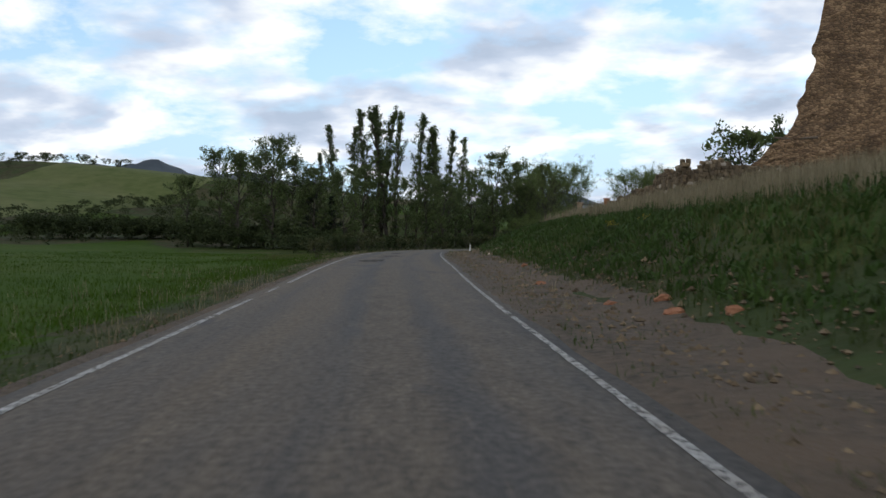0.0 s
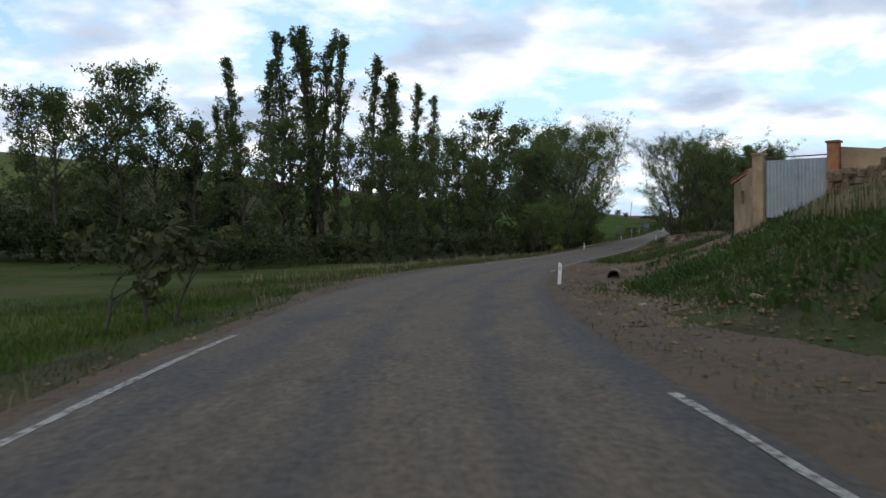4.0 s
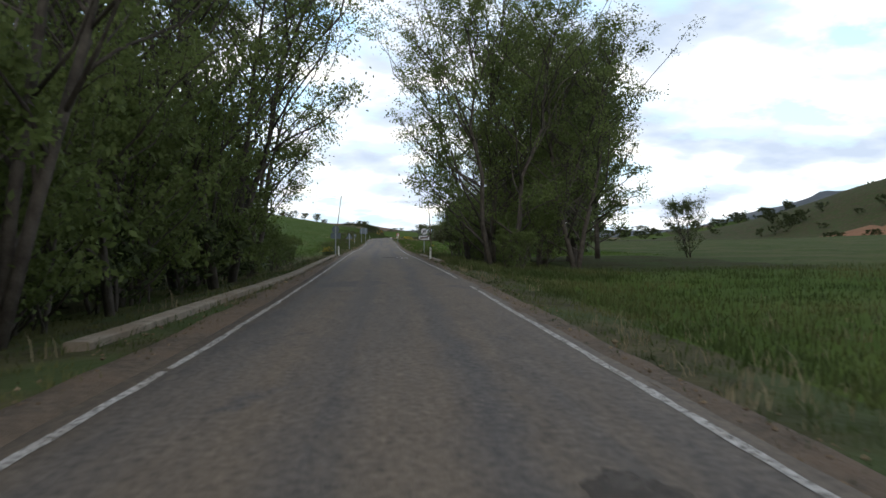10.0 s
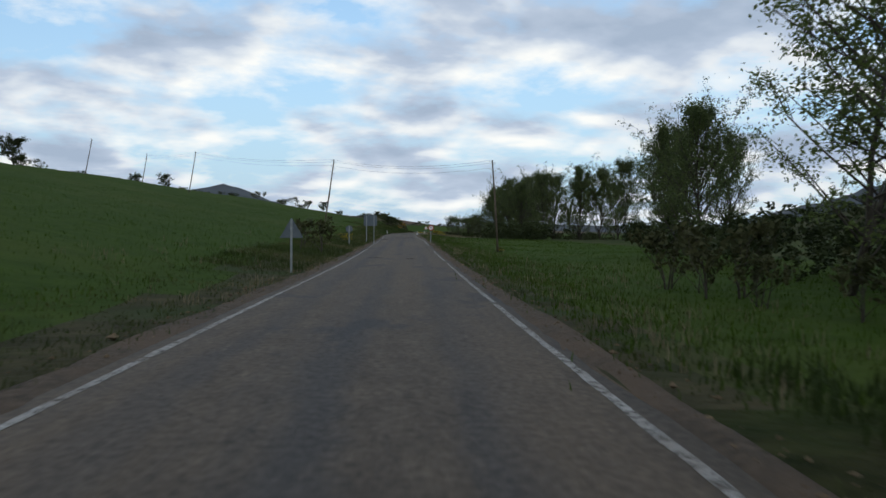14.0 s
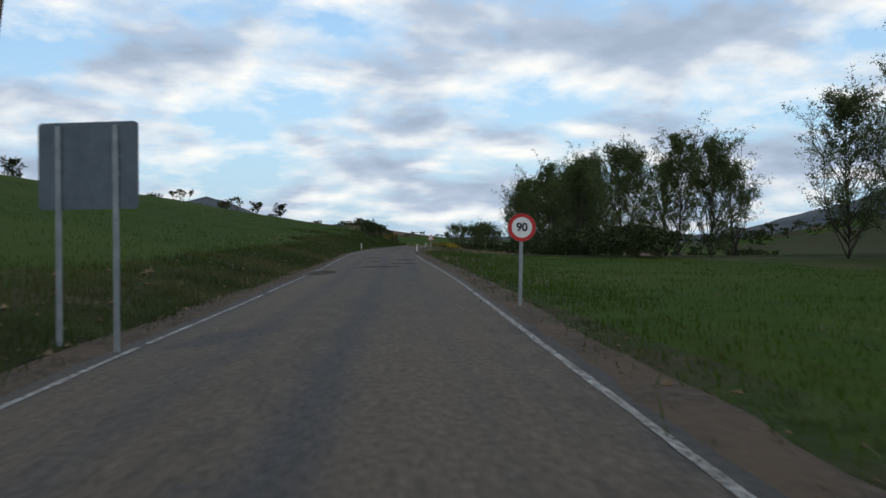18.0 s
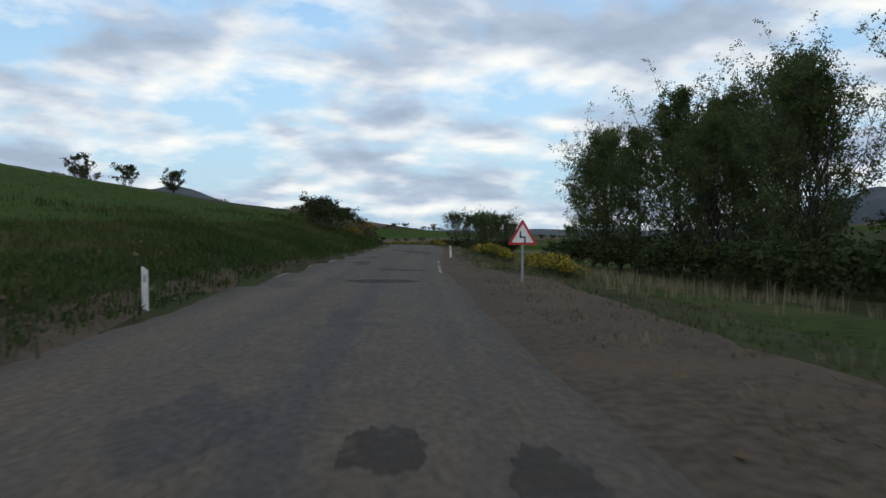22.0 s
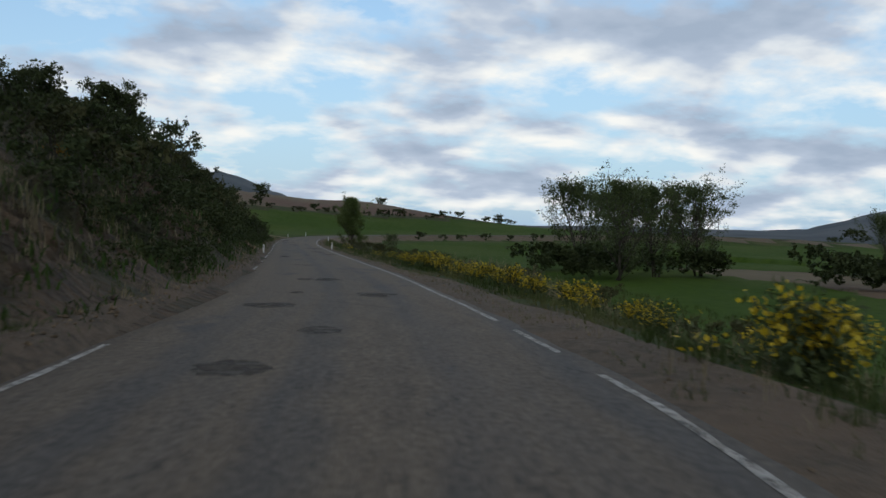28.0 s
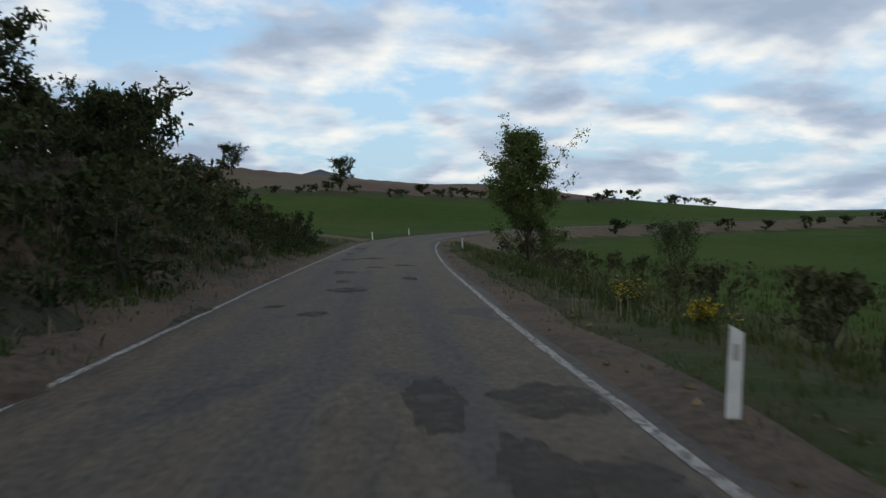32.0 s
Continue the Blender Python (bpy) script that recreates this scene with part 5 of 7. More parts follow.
blades("wheat", 9500, along(-10, 100), beside(-1, 5.5, 34, 1.7), 0.19, 0.022, M["grass_wheat"], "young green wheat in the roadside field", 244, spread_r=0.45)
blades("wheat", 10000, along(250, 545), beside(-1, 7.5, 36, 1.7), 0.17, 0.022, M["grass_wheat"], "young green wheat on the sloping field", 245, per=4, spread_r=0.5)
blades("wheat", 11000, along(262, 442), beside(1, 3.3, 28, 1.6), 0.19, 0.022, M["grass_wheat"], "young green wheat in the flat field", 246, per=4, spread_r=0.5)
blades("meadow_grass", 6000, along(160, 226), beside(1, 4.8, 30, 1.5), 0.25, 0.032, M["grass_green"], "green meadow grass beyond the stone wall", 247, keep=off_track, spread_r=0.4)
blades("meadow_grass", 5000, along(123, 165), beside(1, 3.6, 14, 1.0), 0.25, 0.028, M["grass_green"], "green grass by the farm track", 248, keep=off_track)
blades("scrub_grass", 3200, along(545, 735), beside(-1, 4.3, 6.8, 1.0), 0.22, 0.025, M["grass_green"], "sparse grass along the foot of the bank", 255)
blades("scrub_grass", 1800, along(545, 735), beside(-1, 4.2, 6.8, 1.0), 0.24, 0.018, M["grass_dry"], "dry stalks along the foot of the bank", 256)
blades("scrub_grass", 9000, along(545, 735), beside(-1, 5.2, 16, 1.0), 0.34, 0.028, M["grass_dry"], "thin dry grass on the cut bank", 249, keep=patchy(0.5, 37, 0.3))
blades("bank_grass", 9000, along(290, 450), beside(-1, 4.3, 8.5, 1.0), 0.24, 0.02, M["grass_green"], "rough green grass on the field bank", 263)
blades("scrub_grass", 12000, along(440, 560), beside(-1, 4.4, 11, 1.0), 0.26, 0.022, M["grass_green"], "green grass on the steep field bank", 262)
blades("track_weeds", 900, along(104, 146), beside(1, 3.6, 16, 1.0), 0.14, 0.03, M["grass_green"], "small weeds on the earth of the farm track", 266, lean=1.0, spread_r=0.2, keep=patchy(0.56, 42, 0.35))
blades("bank_weeds", 3600, along(436, 548), beside(-1, 4.6, 7.5, 1.2), 0.18, 0.045, M["weed"], "dark weeds on the foot of the field bank", 267, lean=1.1, spread_r=0.2)
blades("bank_weeds", 5200, along(545, 735), beside(-1, 4.4, 9, 1.2), 0.22, 0.05, M["weed"], "dark green weeds on the foot of the cut bank", 264, lean=1.1, spread_r=0.2, keep=patchy(0.4, 40, 0.3))
blades("scrub_grass", 9000, along(470, 735), beside(-1, 4.6, 16, 1.0), 0.34, 0.03, M["grass_green"], "green grass on the cut bank", 250, keep=patchy(0.45, 38, 0.3))
blades("meadow_grass", 8000, along(560, 740), beside(1, 4.0, 24, 1.3), 0.30, 0.03, M["grass_green"], "rough grass on the drop below the road", 251)

blades("tall_dry_grass", 420, along(611, 626), beside(1, 5.8, 10.5, 1.0), 0.95, 0.022, M["grass_dry"], "tall dry reeds on the drop below the road", 265, lean=0.18)

# ---- shoulders ----
M["gravel"] = mat("dusty_gravel", (0.038, 0.029, 0.020), (0.108, 0.082, 0.056), 6.0, 0.95, bump=1.0, bscale=22, c3=(0.10, 0.070, 0.045), scale3=0.5, amount3=0.8)
M["track"] = mat("farm_track_soil", (0.072, 0.047, 0.029), (0.142, 0.097, 0.061), 2.2, 0.95, bump=1.0, bscale=12, c3=(0.07, 0.065, 0.03), scale3=0.5, amount3=0.6)
WIDE_L = ([-60, 90, 97, 103, 117, 123, 240, 300, 432, 442, 466, 476, 530, 548, 710, 745], [0.5, 0.6, 2.2, 5.0, 4.6, 0.9, 0.8, 0.7, 0.8, 1.3, 1.0, 0.6, 0.6, 1.5, 1.6, 1.2])
WIDE_R = ([-60, 60, 92, 100, 106, 119, 123, 230, 250, 330, 345, 432, 444, 470, 480, 508, 525, 575, 592, 620, 745], [3.0, 3.1, 2.2, 1.0, 3.6, 3.4, 0.6, 0.7, 0.7, 0.8, 1.0, 1.2, 3.6, 3.6, 1.8, 1.6, 2.6, 2.8, 2.0, 1.2, 1.0])


def shoulder(name, side):
    ss = np.arange(-60, 745, 0.9)
    edge = right_d(ss) + 0.02 if side > 0 else left_d(ss) - 0.1
    wd = np.interp(ss, *(WIDE_R if side > 0 else WIDE_L)) * (0.75 + 0.5 * fbm(ss * 0.22, ss * 0 + side * 7, 41))
    cols = []
    for w in (0.0, 0.22, 0.45, 0.7, 0.9, 1.04):
        p = on_road(ss, edge + side * wd * w)
        z = land(p[:, 0], p[:, 1])
        s2, d2, zr = station(p[:, 0], p[:, 1])
        z = np.maximum(z, zr - 0.07 - 0.25 * w * 0) if w < 0.3 else z
        p[:, 2] = z + (0.045 if w < 1 else -0.10) + (fbm(p[:, 0] * 1.3, p[:, 1] * 1.3, 44) - 0.5) * 0.05
        if w == 0.0:
            p[:, 2] = zr - 0.045
        cols.append(p)
    v = np.stack(cols, 1)
    n, c = v.shape[:2]
    I = np.arange(n * c).reshape(n, c)
    f = np.stack([I[:-1, :-1].ravel(), I[:-1, 1:].ravel(), I[1:, 1:].ravel(), I[1:, :-1].ravel()], 1)
    if side < 0:
        f = f[:, ::-1]
    return tagged(mesh_ob(name, v.reshape(-1, 3), f, M["gravel"], smooth=True), "bare dusty gravel shoulder beside the asphalt", "shoulder", kind="structure")


shoulder("shoulder_right", 1)
shoulder("shoulder_left", -1)


def draped(name, pts, width, material, label, lift=0.05, wobble=0.5):
    """A strip of ground cover along a line of places, lying on the land."""
    k = np.array(pts, float)
    u = np.r_[0, np.cumsum(np.hypot(*np.diff(k[:, :2], axis=0).T))]
    t = np.arange(0, u[-1], 0.7)
    x, y = np.interp(t, u, k[:, 0]), np.interp(t, u, k[:, 1])
    w = np.interp(t, u, width)
    tx, ty = np.gradient(x), np.gradient(y)
    ln = np.hypot(tx, ty)
    cols = []
    for a in np.linspace(-1, 1, 9):
        e = a * w * (1 + wobble * (fbm(t * 0.3, t * 0 + a * 3, 47) - 0.5)) / 2
        px, py = x + ty / ln * e, y - tx / ln * e
        z = land(px, py) + lift + (fbm(px * 0.9, py * 0.9, 48) - 0.5) * 0.2 - (0.12 if abs(a) == 1 else 0) - 0.05 * math.exp(-((abs(a) - 0.5) / 0.16) ** 2)
        cols.append(np.stack([px, py, z], 1))
    v = np.stack(cols, 1)
    n, c = v.shape[:2]
    I = np.arange(n * c).reshape(n, c)
    f = np.stack([I[:-1, :-1].ravel(), I[:-1, 1:].ravel(), I[1:, 1:].ravel(), I[1:, :-1].ravel()], 1)
    return tagged(mesh_ob(name, v.reshape(-1, 3), f, material, smooth=True), label, "track", kind="structure")


draped("farm_track", TRACK, [10.0, 6.5, 5.0, 4.2, 4.5], M["track"], "rutted bare-earth farm track climbing to the sheds")
draped("field_track", [tuple(on_road(748, -3)[:2]), tuple(on_road(752, -14)[:2]), tuple(on_road(745, -40)[:2])], [5, 3.2, 3], M["track"], "pale dirt track leaving the bend", wobble=0.3)

# ---- loose stones ----


def pebbles(name, s, d, size, material, label, seed, category="stones"):
    g = np.random.default_rng(seed)
    p = on_road(s, d)
    z = land(p[:, 0], p[:, 1])
    n = len(s)
    r = size * g.lognormal(0, 0.45, n)
    o = np.array([(1, 0, 0), (0, 1, 0), (-1, 0, 0), (0, -1, 0), (0, 0, 0.75), (0, 0, -0.5)], float)
    v = o[None] * r[:, None, None] * g.uniform(0.6, 1.25, (n, 6, 1))
    a = g.uniform(0, 2 * math.pi, n)
    c, sn = np.cos(a)[:, None], np.sin(a)[:, None]
    v = np.stack([v[..., 0] * c - v[..., 1] * sn, v[..., 0] * sn + v[..., 1] * c, v[..., 2]], -1)
    v += np.stack([p[:, 0], p[:, 1], z + 0.05], 1)[:, None]
    f = np.array([(0, 1, 4), (1, 2, 4), (2, 3, 4), (3, 0, 4), (1, 0, 5), (2, 1, 5), (3, 2, 5), (0, 3, 5)])
    f = (f[None] + np.arange(n)[:, None, None] * 6).reshape(-1, 3)
    return tagged(mesh_ob(name, v.reshape(-1, 3), f, material), label, category, kind="stuff")


gp = np.random.default_rng(77)
ns = 5200
ps = gp.uniform(-5, 742, ns)
pd = right_d(ps) + 0.25 + np.interp(ps, *WIDE_R) * gp.uniform(0, 1.1, ns)
pebbles("gravel_stones", ps, pd, 0.022, M["stone"], "small loose stones on the gravel shoulder", 1)
ps = gp.uniform(-5, 742, ns)
pd = left_d(ps) - 0.45 - np.interp(ps, *WIDE_L) * gp.uniform(0, 1.1, ns)
pebbles("gravel_stones", ps, pd, 0.022, M["stone"], "small loose stones on the gravel shoulder", 2)
ps = gp.uniform(2, 96, 3600)
pebbles("rubble", ps, right_d(ps) + 0.7 + 3.8 * gp.uniform(0, 1, 3600), 0.04, M["stone"], "pale rubble scattered at the foot of the bank", 3)
ps = gp.uniform(345, 470, 700)
pebbles("rubble", ps, -gp.uniform(4.4, 8, 700), 0.05, M["stone"], "stones in the earth bank by the field", 4)
ps = gp.uniform(548, 715, 1900)
pebbles("scree", ps, -gp.uniform(4.3, 9.5, 1900), 0.04, M["rock"], "brown scree on the cut bank", 5)

ps = gp.uniform(545, 622, 700)
pebbles("edge_debris", ps, left_d(ps) - 0.25 - np.abs(gp.normal(0, 0.45, 700)), 0.03, M["stone"], "pale broken asphalt and stones along the crumbling edge", 6)
ps = gp.uniform(98, 123, 900)
pebbles("track_stones", ps, gp.uniform(2.8, 11, 900), 0.045, M["stone"], "stones strewn over the farm track's mouth", 7)

# ---- masonry ----
M["core"] = mat("dark_wall_core", (0.06, 0.045, 0.03), (0.12, 0.09, 0.06), 3.0, 0.95, bump=0.8, bscale=10)
M["render"] = mat("ochre_wall_render", (0.24, 0.17, 0.105), (0.36, 0.27, 0.175), 1.6, 0.95, bump=0.5, bscale=11, c3=(0.16, 0.115, 0.075), scale3=0.45, amount3=0.75)
M["brick"] = mat("red_brick", (0.20, 0.085, 0.045), (0.31, 0.145, 0.08), 3.5, 0.9, bump=0.4, bscale=18, tint=0.2)
M["tile"] = mat("clay_roof_tile", (0.17, 0.085, 0.05), (0.30, 0.17, 0.11), 3.0, 0.9, bump=0.4, tint=0.25)
M["sheet"] = mat("galvanised_sheet", (0.20, 0.235, 0.26), (0.28, 0.32, 0.345), 1.2, 0.55, bump=0.1, metal=0.35, c3=(0.24, 0.22, 0.20), scale3=0.5, amount3=0.4, spec=0.4)
M["iron"] = mat("rusty_iron", (0.06, 0.045, 0.04), (0.12, 0.085, 0.07), 6, 0.7, bump=0.2, metal=0.4)
# near-black colour that paints the shade inside openings
M["void"] = mat("interior_shade_black", (0.006, 0.005, 0.004), (0.012, 0.010, 0.008), 2, 1.0, bump=0)
M["timber"] = mat("weathered_timber", (0.075, 0.058, 0.042), (0.16, 0.13, 0.10), 4, 0.9, bump=0.4)


def masonry_mat(name, c1, c2, joint, scale):
    """Rough courses of stones of uneven colour, with dark joints."""
    m = bpy.data.materials.new(name)
    m.use_nodes = True
    n, l = m.node_tree.nodes, m.node_tree.links
    b = n["Principled BSDF"]
    co = n.new("ShaderNodeTexCoord")
    mp = n.new("ShaderNodeMapping")
    mp.inputs["Scale"].default_value = (1, 1, 1.9)
    l.new(co.outputs["Object"], mp.inputs["Vector"])
    vo, ed = n.new("ShaderNodeTexVoronoi"), n.new("ShaderNodeTexVoronoi")
    ed.feature = "DISTANCE_TO_EDGE"
    for v in (vo, ed):
        v.inputs["Scale"].default_value = scale
        l.new(mp.outputs[0], v.inputs["Vector"])
    r1 = ramp(n, [(0.1, c1), (0.9, c2)])
    sp_ = n.new("ShaderNodeSeparateColor")
    l.new(vo.outputs["Color"], sp_.inputs[0])
    l.new(sp_.outputs[0], r1.inputs[0])
    r2 = ramp(n, [(0.0, (1, 1, 1)), (0.09, (0, 0, 0))])
    l.new(ed.outputs["Distance"], r2.inputs[0])
    x = n.new("ShaderNodeMix"); x.data_type = "RGBA"
    l.new(r2.outputs[0], x.inputs["Factor"]); l.new(r1.outputs[0], x.inputs[6]); x.inputs[7].default_value = (*joint, 1)
    st = n.new("ShaderNodeTexNoise")
    st.inputs["Scale"].default_value, st.inputs["Detail"].default_value = 0.35, 5
    l.new(co.outputs["Object"], st.inputs["Vector"])
    r3 = ramp(n, [(0.3, (0.55, 0.52, 0.5)), (0.65, (1.15, 1.1, 1.05))])
    l.new(st.outputs["Fac"], r3.inputs[0])
    mu = n.new("ShaderNodeMix"); mu.data_type = "RGBA"; mu.blend_type = "MULTIPLY"; mu.inputs["Factor"].default_value = 1
    l.new(x.outputs[2], mu.inputs[6]); l.new(r3.outputs[0], mu.inputs[7])
    l.new(mu.outputs[2], b.inputs["Base Color"])
    b.inputs["Roughness"].default_value = 0.95
    bp = n.new("ShaderNodeBump")
    bp.inputs["Strength"].default_value, bp.inputs["Distance"].default_value = 0.9, 0.2
    l.new(ed.outputs["Distance"], bp.inputs["Height"])
    l.new(bp.outputs[0], b.inputs["Normal"])
    return m


def stone_meshes(n, seed, size, material):
    """A few jittered, chamfered stones to share."""
    g = random.Random(seed)
    out = []
    for k in range(n):
        bm = bmesh.new()
        box(bm, (1, 1, 1), bevel=0.16)
        for v in bm.verts:
            v.co += Vector((g.uniform(-0.07, 0.07), g.uniform(-0.07, 0.07), g.uniform(-0.09, 0.09)))
            v.co = Vector((v.co.x * size[0], v.co.y * size[1], v.co.z * size[2]))
        me = bpy.data.meshes.new("stone")
        bm.to_mesh(me)
        bm.free()
        me.materials.append(material)
        out.append(me)
    return out


def dry_wall(name, pts, tops, thick, size, seed, label, material="stone", limit=300, sink=0.3, category="wall", ragged=0.25):
    """A wall of separate rough stones over a dark core, along places on the land; tops are heights over it."""
    g = random.Random(seed)
    thing = new(name)
    meshes = stone_meshes(6, seed, size, M[material])
    pale = stone_meshes(3, seed + 1, size, M["stone_pale"])
    k = np.array(pts, float)
    u = np.r_[0, np.cumsum(np.hypot(*np.diff(k[:, :2], axis=0).T))]
    t = np.linspace(0, u[-1], max(3, int(u[-1] / 0.8)))
    x, y, h = np.interp(t, u, k[:, 0]), np.interp(t, u, k[:, 1]), np.interp(t, u, tops)
    z = land(x, y)
    h = h * (1 + ragged * (fbm(t * 0.6, t * 0 + seed, 52) - 0.5) * 2)
    tx, ty = np.gradient(x), np.gradient(y)
    ln = np.hypot(tx, ty)
    nx, ny = ty / ln, -tx / ln
    hw = thick / 2 - size[1] * 0.25
    v = []
    for e, zz in ((-hw, z - sink), (-hw, z + h - size[2] * 0.6), (hw, z + h - size[2] * 0.6), (hw, z - sink)):
        v.append(np.stack([x + nx * e, y + ny * e, zz], 1))
    v = np.stack(v, 1)
    n = len(t)
    I = np.arange(n * 4).reshape(n, 4)
    f = []
    for i in range(n - 1):
        for j in range(3):
            f.append((int(I[i, j]), int(I[i, j + 1]), int(I[i + 1, j + 1]), int(I[i + 1, j])))
    f += [tuple(int(q) for q in I[0][::-1]), tuple(int(q) for q in I[-1])]
    mesh_ob("core", v.reshape(-1, 3), f, M["core"], thing)
    rows = int(max(h) / size[2]) + 1
    spots = []
    for r in range(rows):
        a = g.uniform(0, size[0])
        while a < u[-1]:
            hh = float(np.interp(a, t, h))
            if r * size[2] < hh - size[2] * 0.3:
                for side in (-1, 1):
                    spots.append((a, r, side))
            a += size[0] * g.uniform(0.8, 1.2)
    g.shuffle(spots)
    rest_v, rest_f = [], []
    for count, (a, r, side) in enumerate(spots):
        px, py, pz = (float(np.interp(a, t, q)) for q in (x, y, z))
        qx, qy = float(np.interp(a, t, nx)), float(np.interp(a, t, ny))
        me = g.choice(meshes if g.random() < 0.9 else pale)
        e = side * (thick / 2 - size[1] * 0.3 + g.uniform(-0.06, 0.07))
        mm = pose(px + qx * e, py + qy * e, pz + (r + 0.5) * size[2] - 0.05, g.uniform(-5, 5), g.uniform(-5, 5), math.degrees(math.atan2(-qx, qy)) + g.uniform(-8, 8)) @ Matrix.Diagonal((g.uniform(0.6, 1.5), g.uniform(0.8, 1.15), g.uniform(0.7, 1.5), 1))
        if count < limit:
            o = new("stone", me)
            o.parent = thing
            o.matrix_basis = mm
        else:
            k0 = len(rest_v)
            rest_v += [tuple(mm @ v.co) for v in me.vertices]
            rest_f += [tuple(k0 + q for q in pg.vertices) for pg in me.polygons]
    if rest_v:
        tagged(mesh_ob("stone_rest", rest_v, rest_f, M[material], thing), kind="stuff")
    return tagged(thing, label, category)


def sdxy(s, d):
    return tuple(on_road(s, d)[:2])


dry_wall("dry_stone_wall", [sdxy(161, 11.5), sdxy(160.5, 7.3), sdxy(155, 7.2), sdxy(149, 7.4), sdxy(144, 7.9)], [1.0, 1.45, 1.3, 1.1, 0.5], 0.6, (0.27, 0.28, 0.085), 61, "tumbled dry-stone field wall of flat brown stones", limit=300)
dry_wall("ruined_wall", [(22.5, 70), (23.2, 84), (24.2, 98), (24.0, 108)], [2.1, 1.5, 1.6, 1.2], 0.6, (0.6, 0.35, 0.28), 62, "ruined rubble-stone wall along the top of the bank", limit=280, ragged=0.5)
dry_wall("ruined_wall", [(22.5, 70), (30, 77), (37, 85)], [2.0, 1.9, 2.2], 0.7, (0.6, 0.35, 0.28), 63, "ruined rubble-stone wall overgrown with grass", limit=180, ragged=0.5)


def ruin():
    """The stub of a tall masonry building, broken along its edge."""
    thing = new("ruined_tower")
    p0, p1 = Vector((46.8, 104.5, 0)), Vector((64, 97, 0))
    base = land1(48, 104) - 1.5
    ax = (p1 - p0).normalized()
    nrm = Vector((ax.y, -ax.x, 0))
    nu_, nz_ = 40, 56
    H = 33 - base
    verts, faces = [], []
    for j in range(nz_):
        zz = H * j / (nz_ - 1)
        f = j / (nz_ - 1)
        left = 0.4 + 2.6 * f ** 2 - 1.2 * math.exp(-((f - 0.36) / 0.14) ** 2) + 1.0 * (float(vnoise(np.array([j * 0.45]), np.array([3.0]), 5)[0]) - 0.5) + -36 * max(0, 0.36 - f)
        for i in range(nu_):
            w = i / (nu_ - 1)
            u_ = left + (18 - left) * w
            rel = 0.55 * (float(fbm(np.array([u_ * 0.9]), np.array([zz * 0.9]), 71)[0]) - 0.5)
            q = p0 + ax * u_ + nrm * rel
            verts.append((q.x, q.y, base + zz))
    for i in range(nz_ * nu_):
        x, y, z = verts[i]
        verts.append((x - nrm.x * 1.3, y - nrm.y * 1.3, z))
    K = nz_ * nu_
    for j in range(nz_ - 1):
        for i in range(nu_ - 1):
            a = j * nu_ + i
            faces.append((a, a + 1, a + nu_ + 1, a + nu_))
            faces.append((K + a + nu_, K + a + nu_ + 1, K + a + 1, K + a))
        for i in (0, nu_ - 1):
            a = j * nu_ + i
            faces.append((a, a + nu_, K + a + nu_, K + a))
    for i in range(nu_ - 1):
        a = (nz_ - 1) * nu_ + i
        faces.append((a, a + 1, K + a + 1, K + a))
    M["rubble_wall"] = masonry_mat(
        "rubble_masonry", (0.13, 0.082, 0.045), (0.30, 0.20, 0.115), (0.07, 0.05, 0.03), 2.1)
    mesh_ob("masonry", verts, faces, M["rubble_wall"], thing)
    bm = bmesh.new()
    q = p0 + ax * 0.4 + Vector((0, 0, base + H * 0.31))
    tube(bm, [q + ax * 1.5, q - ax * 1.2 + Vector((0, 0, -0.1)), q - ax * 3.2 + Vector((0, 0, 0.15))], [0.17, 0.16, 0.12], 6)
    part("beam", bm, M["timber"], thing, "broken timber beam jutting from the masonry")
    # fallen masonry at its foot
    meshes = stone_meshes(4, 5, (0.9, 0.7, 0.55), M["stone"])
    gg = random.Random(3)
    for k in range(46):
        u_ = gg.uniform(-9, 9)
        pp = p0 + ax * u_ + nrm * gg.uniform(0.4, 4.5)
        o = new("fallen_stone", gg.choice(meshes))
        o.parent = thing
        o.matrix_basis = pose(pp.x, pp.y, land1(pp.x, pp.y) + 0.1, gg.uniform(-25, 25), gg.uniform(-25, 25), gg.uniform(0, 360)) @ Matrix.Scale(gg.uniform(0.5, 1.5), 4)
    tagged(thing, "tall ruined tower of ochre rubble masonry with broken edges", "ruin")


ruin()
plant(tree("ridge_bush", 141, 4.2, 0.5, 2.0, 26, 8, 13, 0.26, "leaf_ash", 35, 0.1, "green bush beside the ruined tower", "bush", puff=0.5, stems=2), [(*xy(44.5, 113), 2.2)], 3)


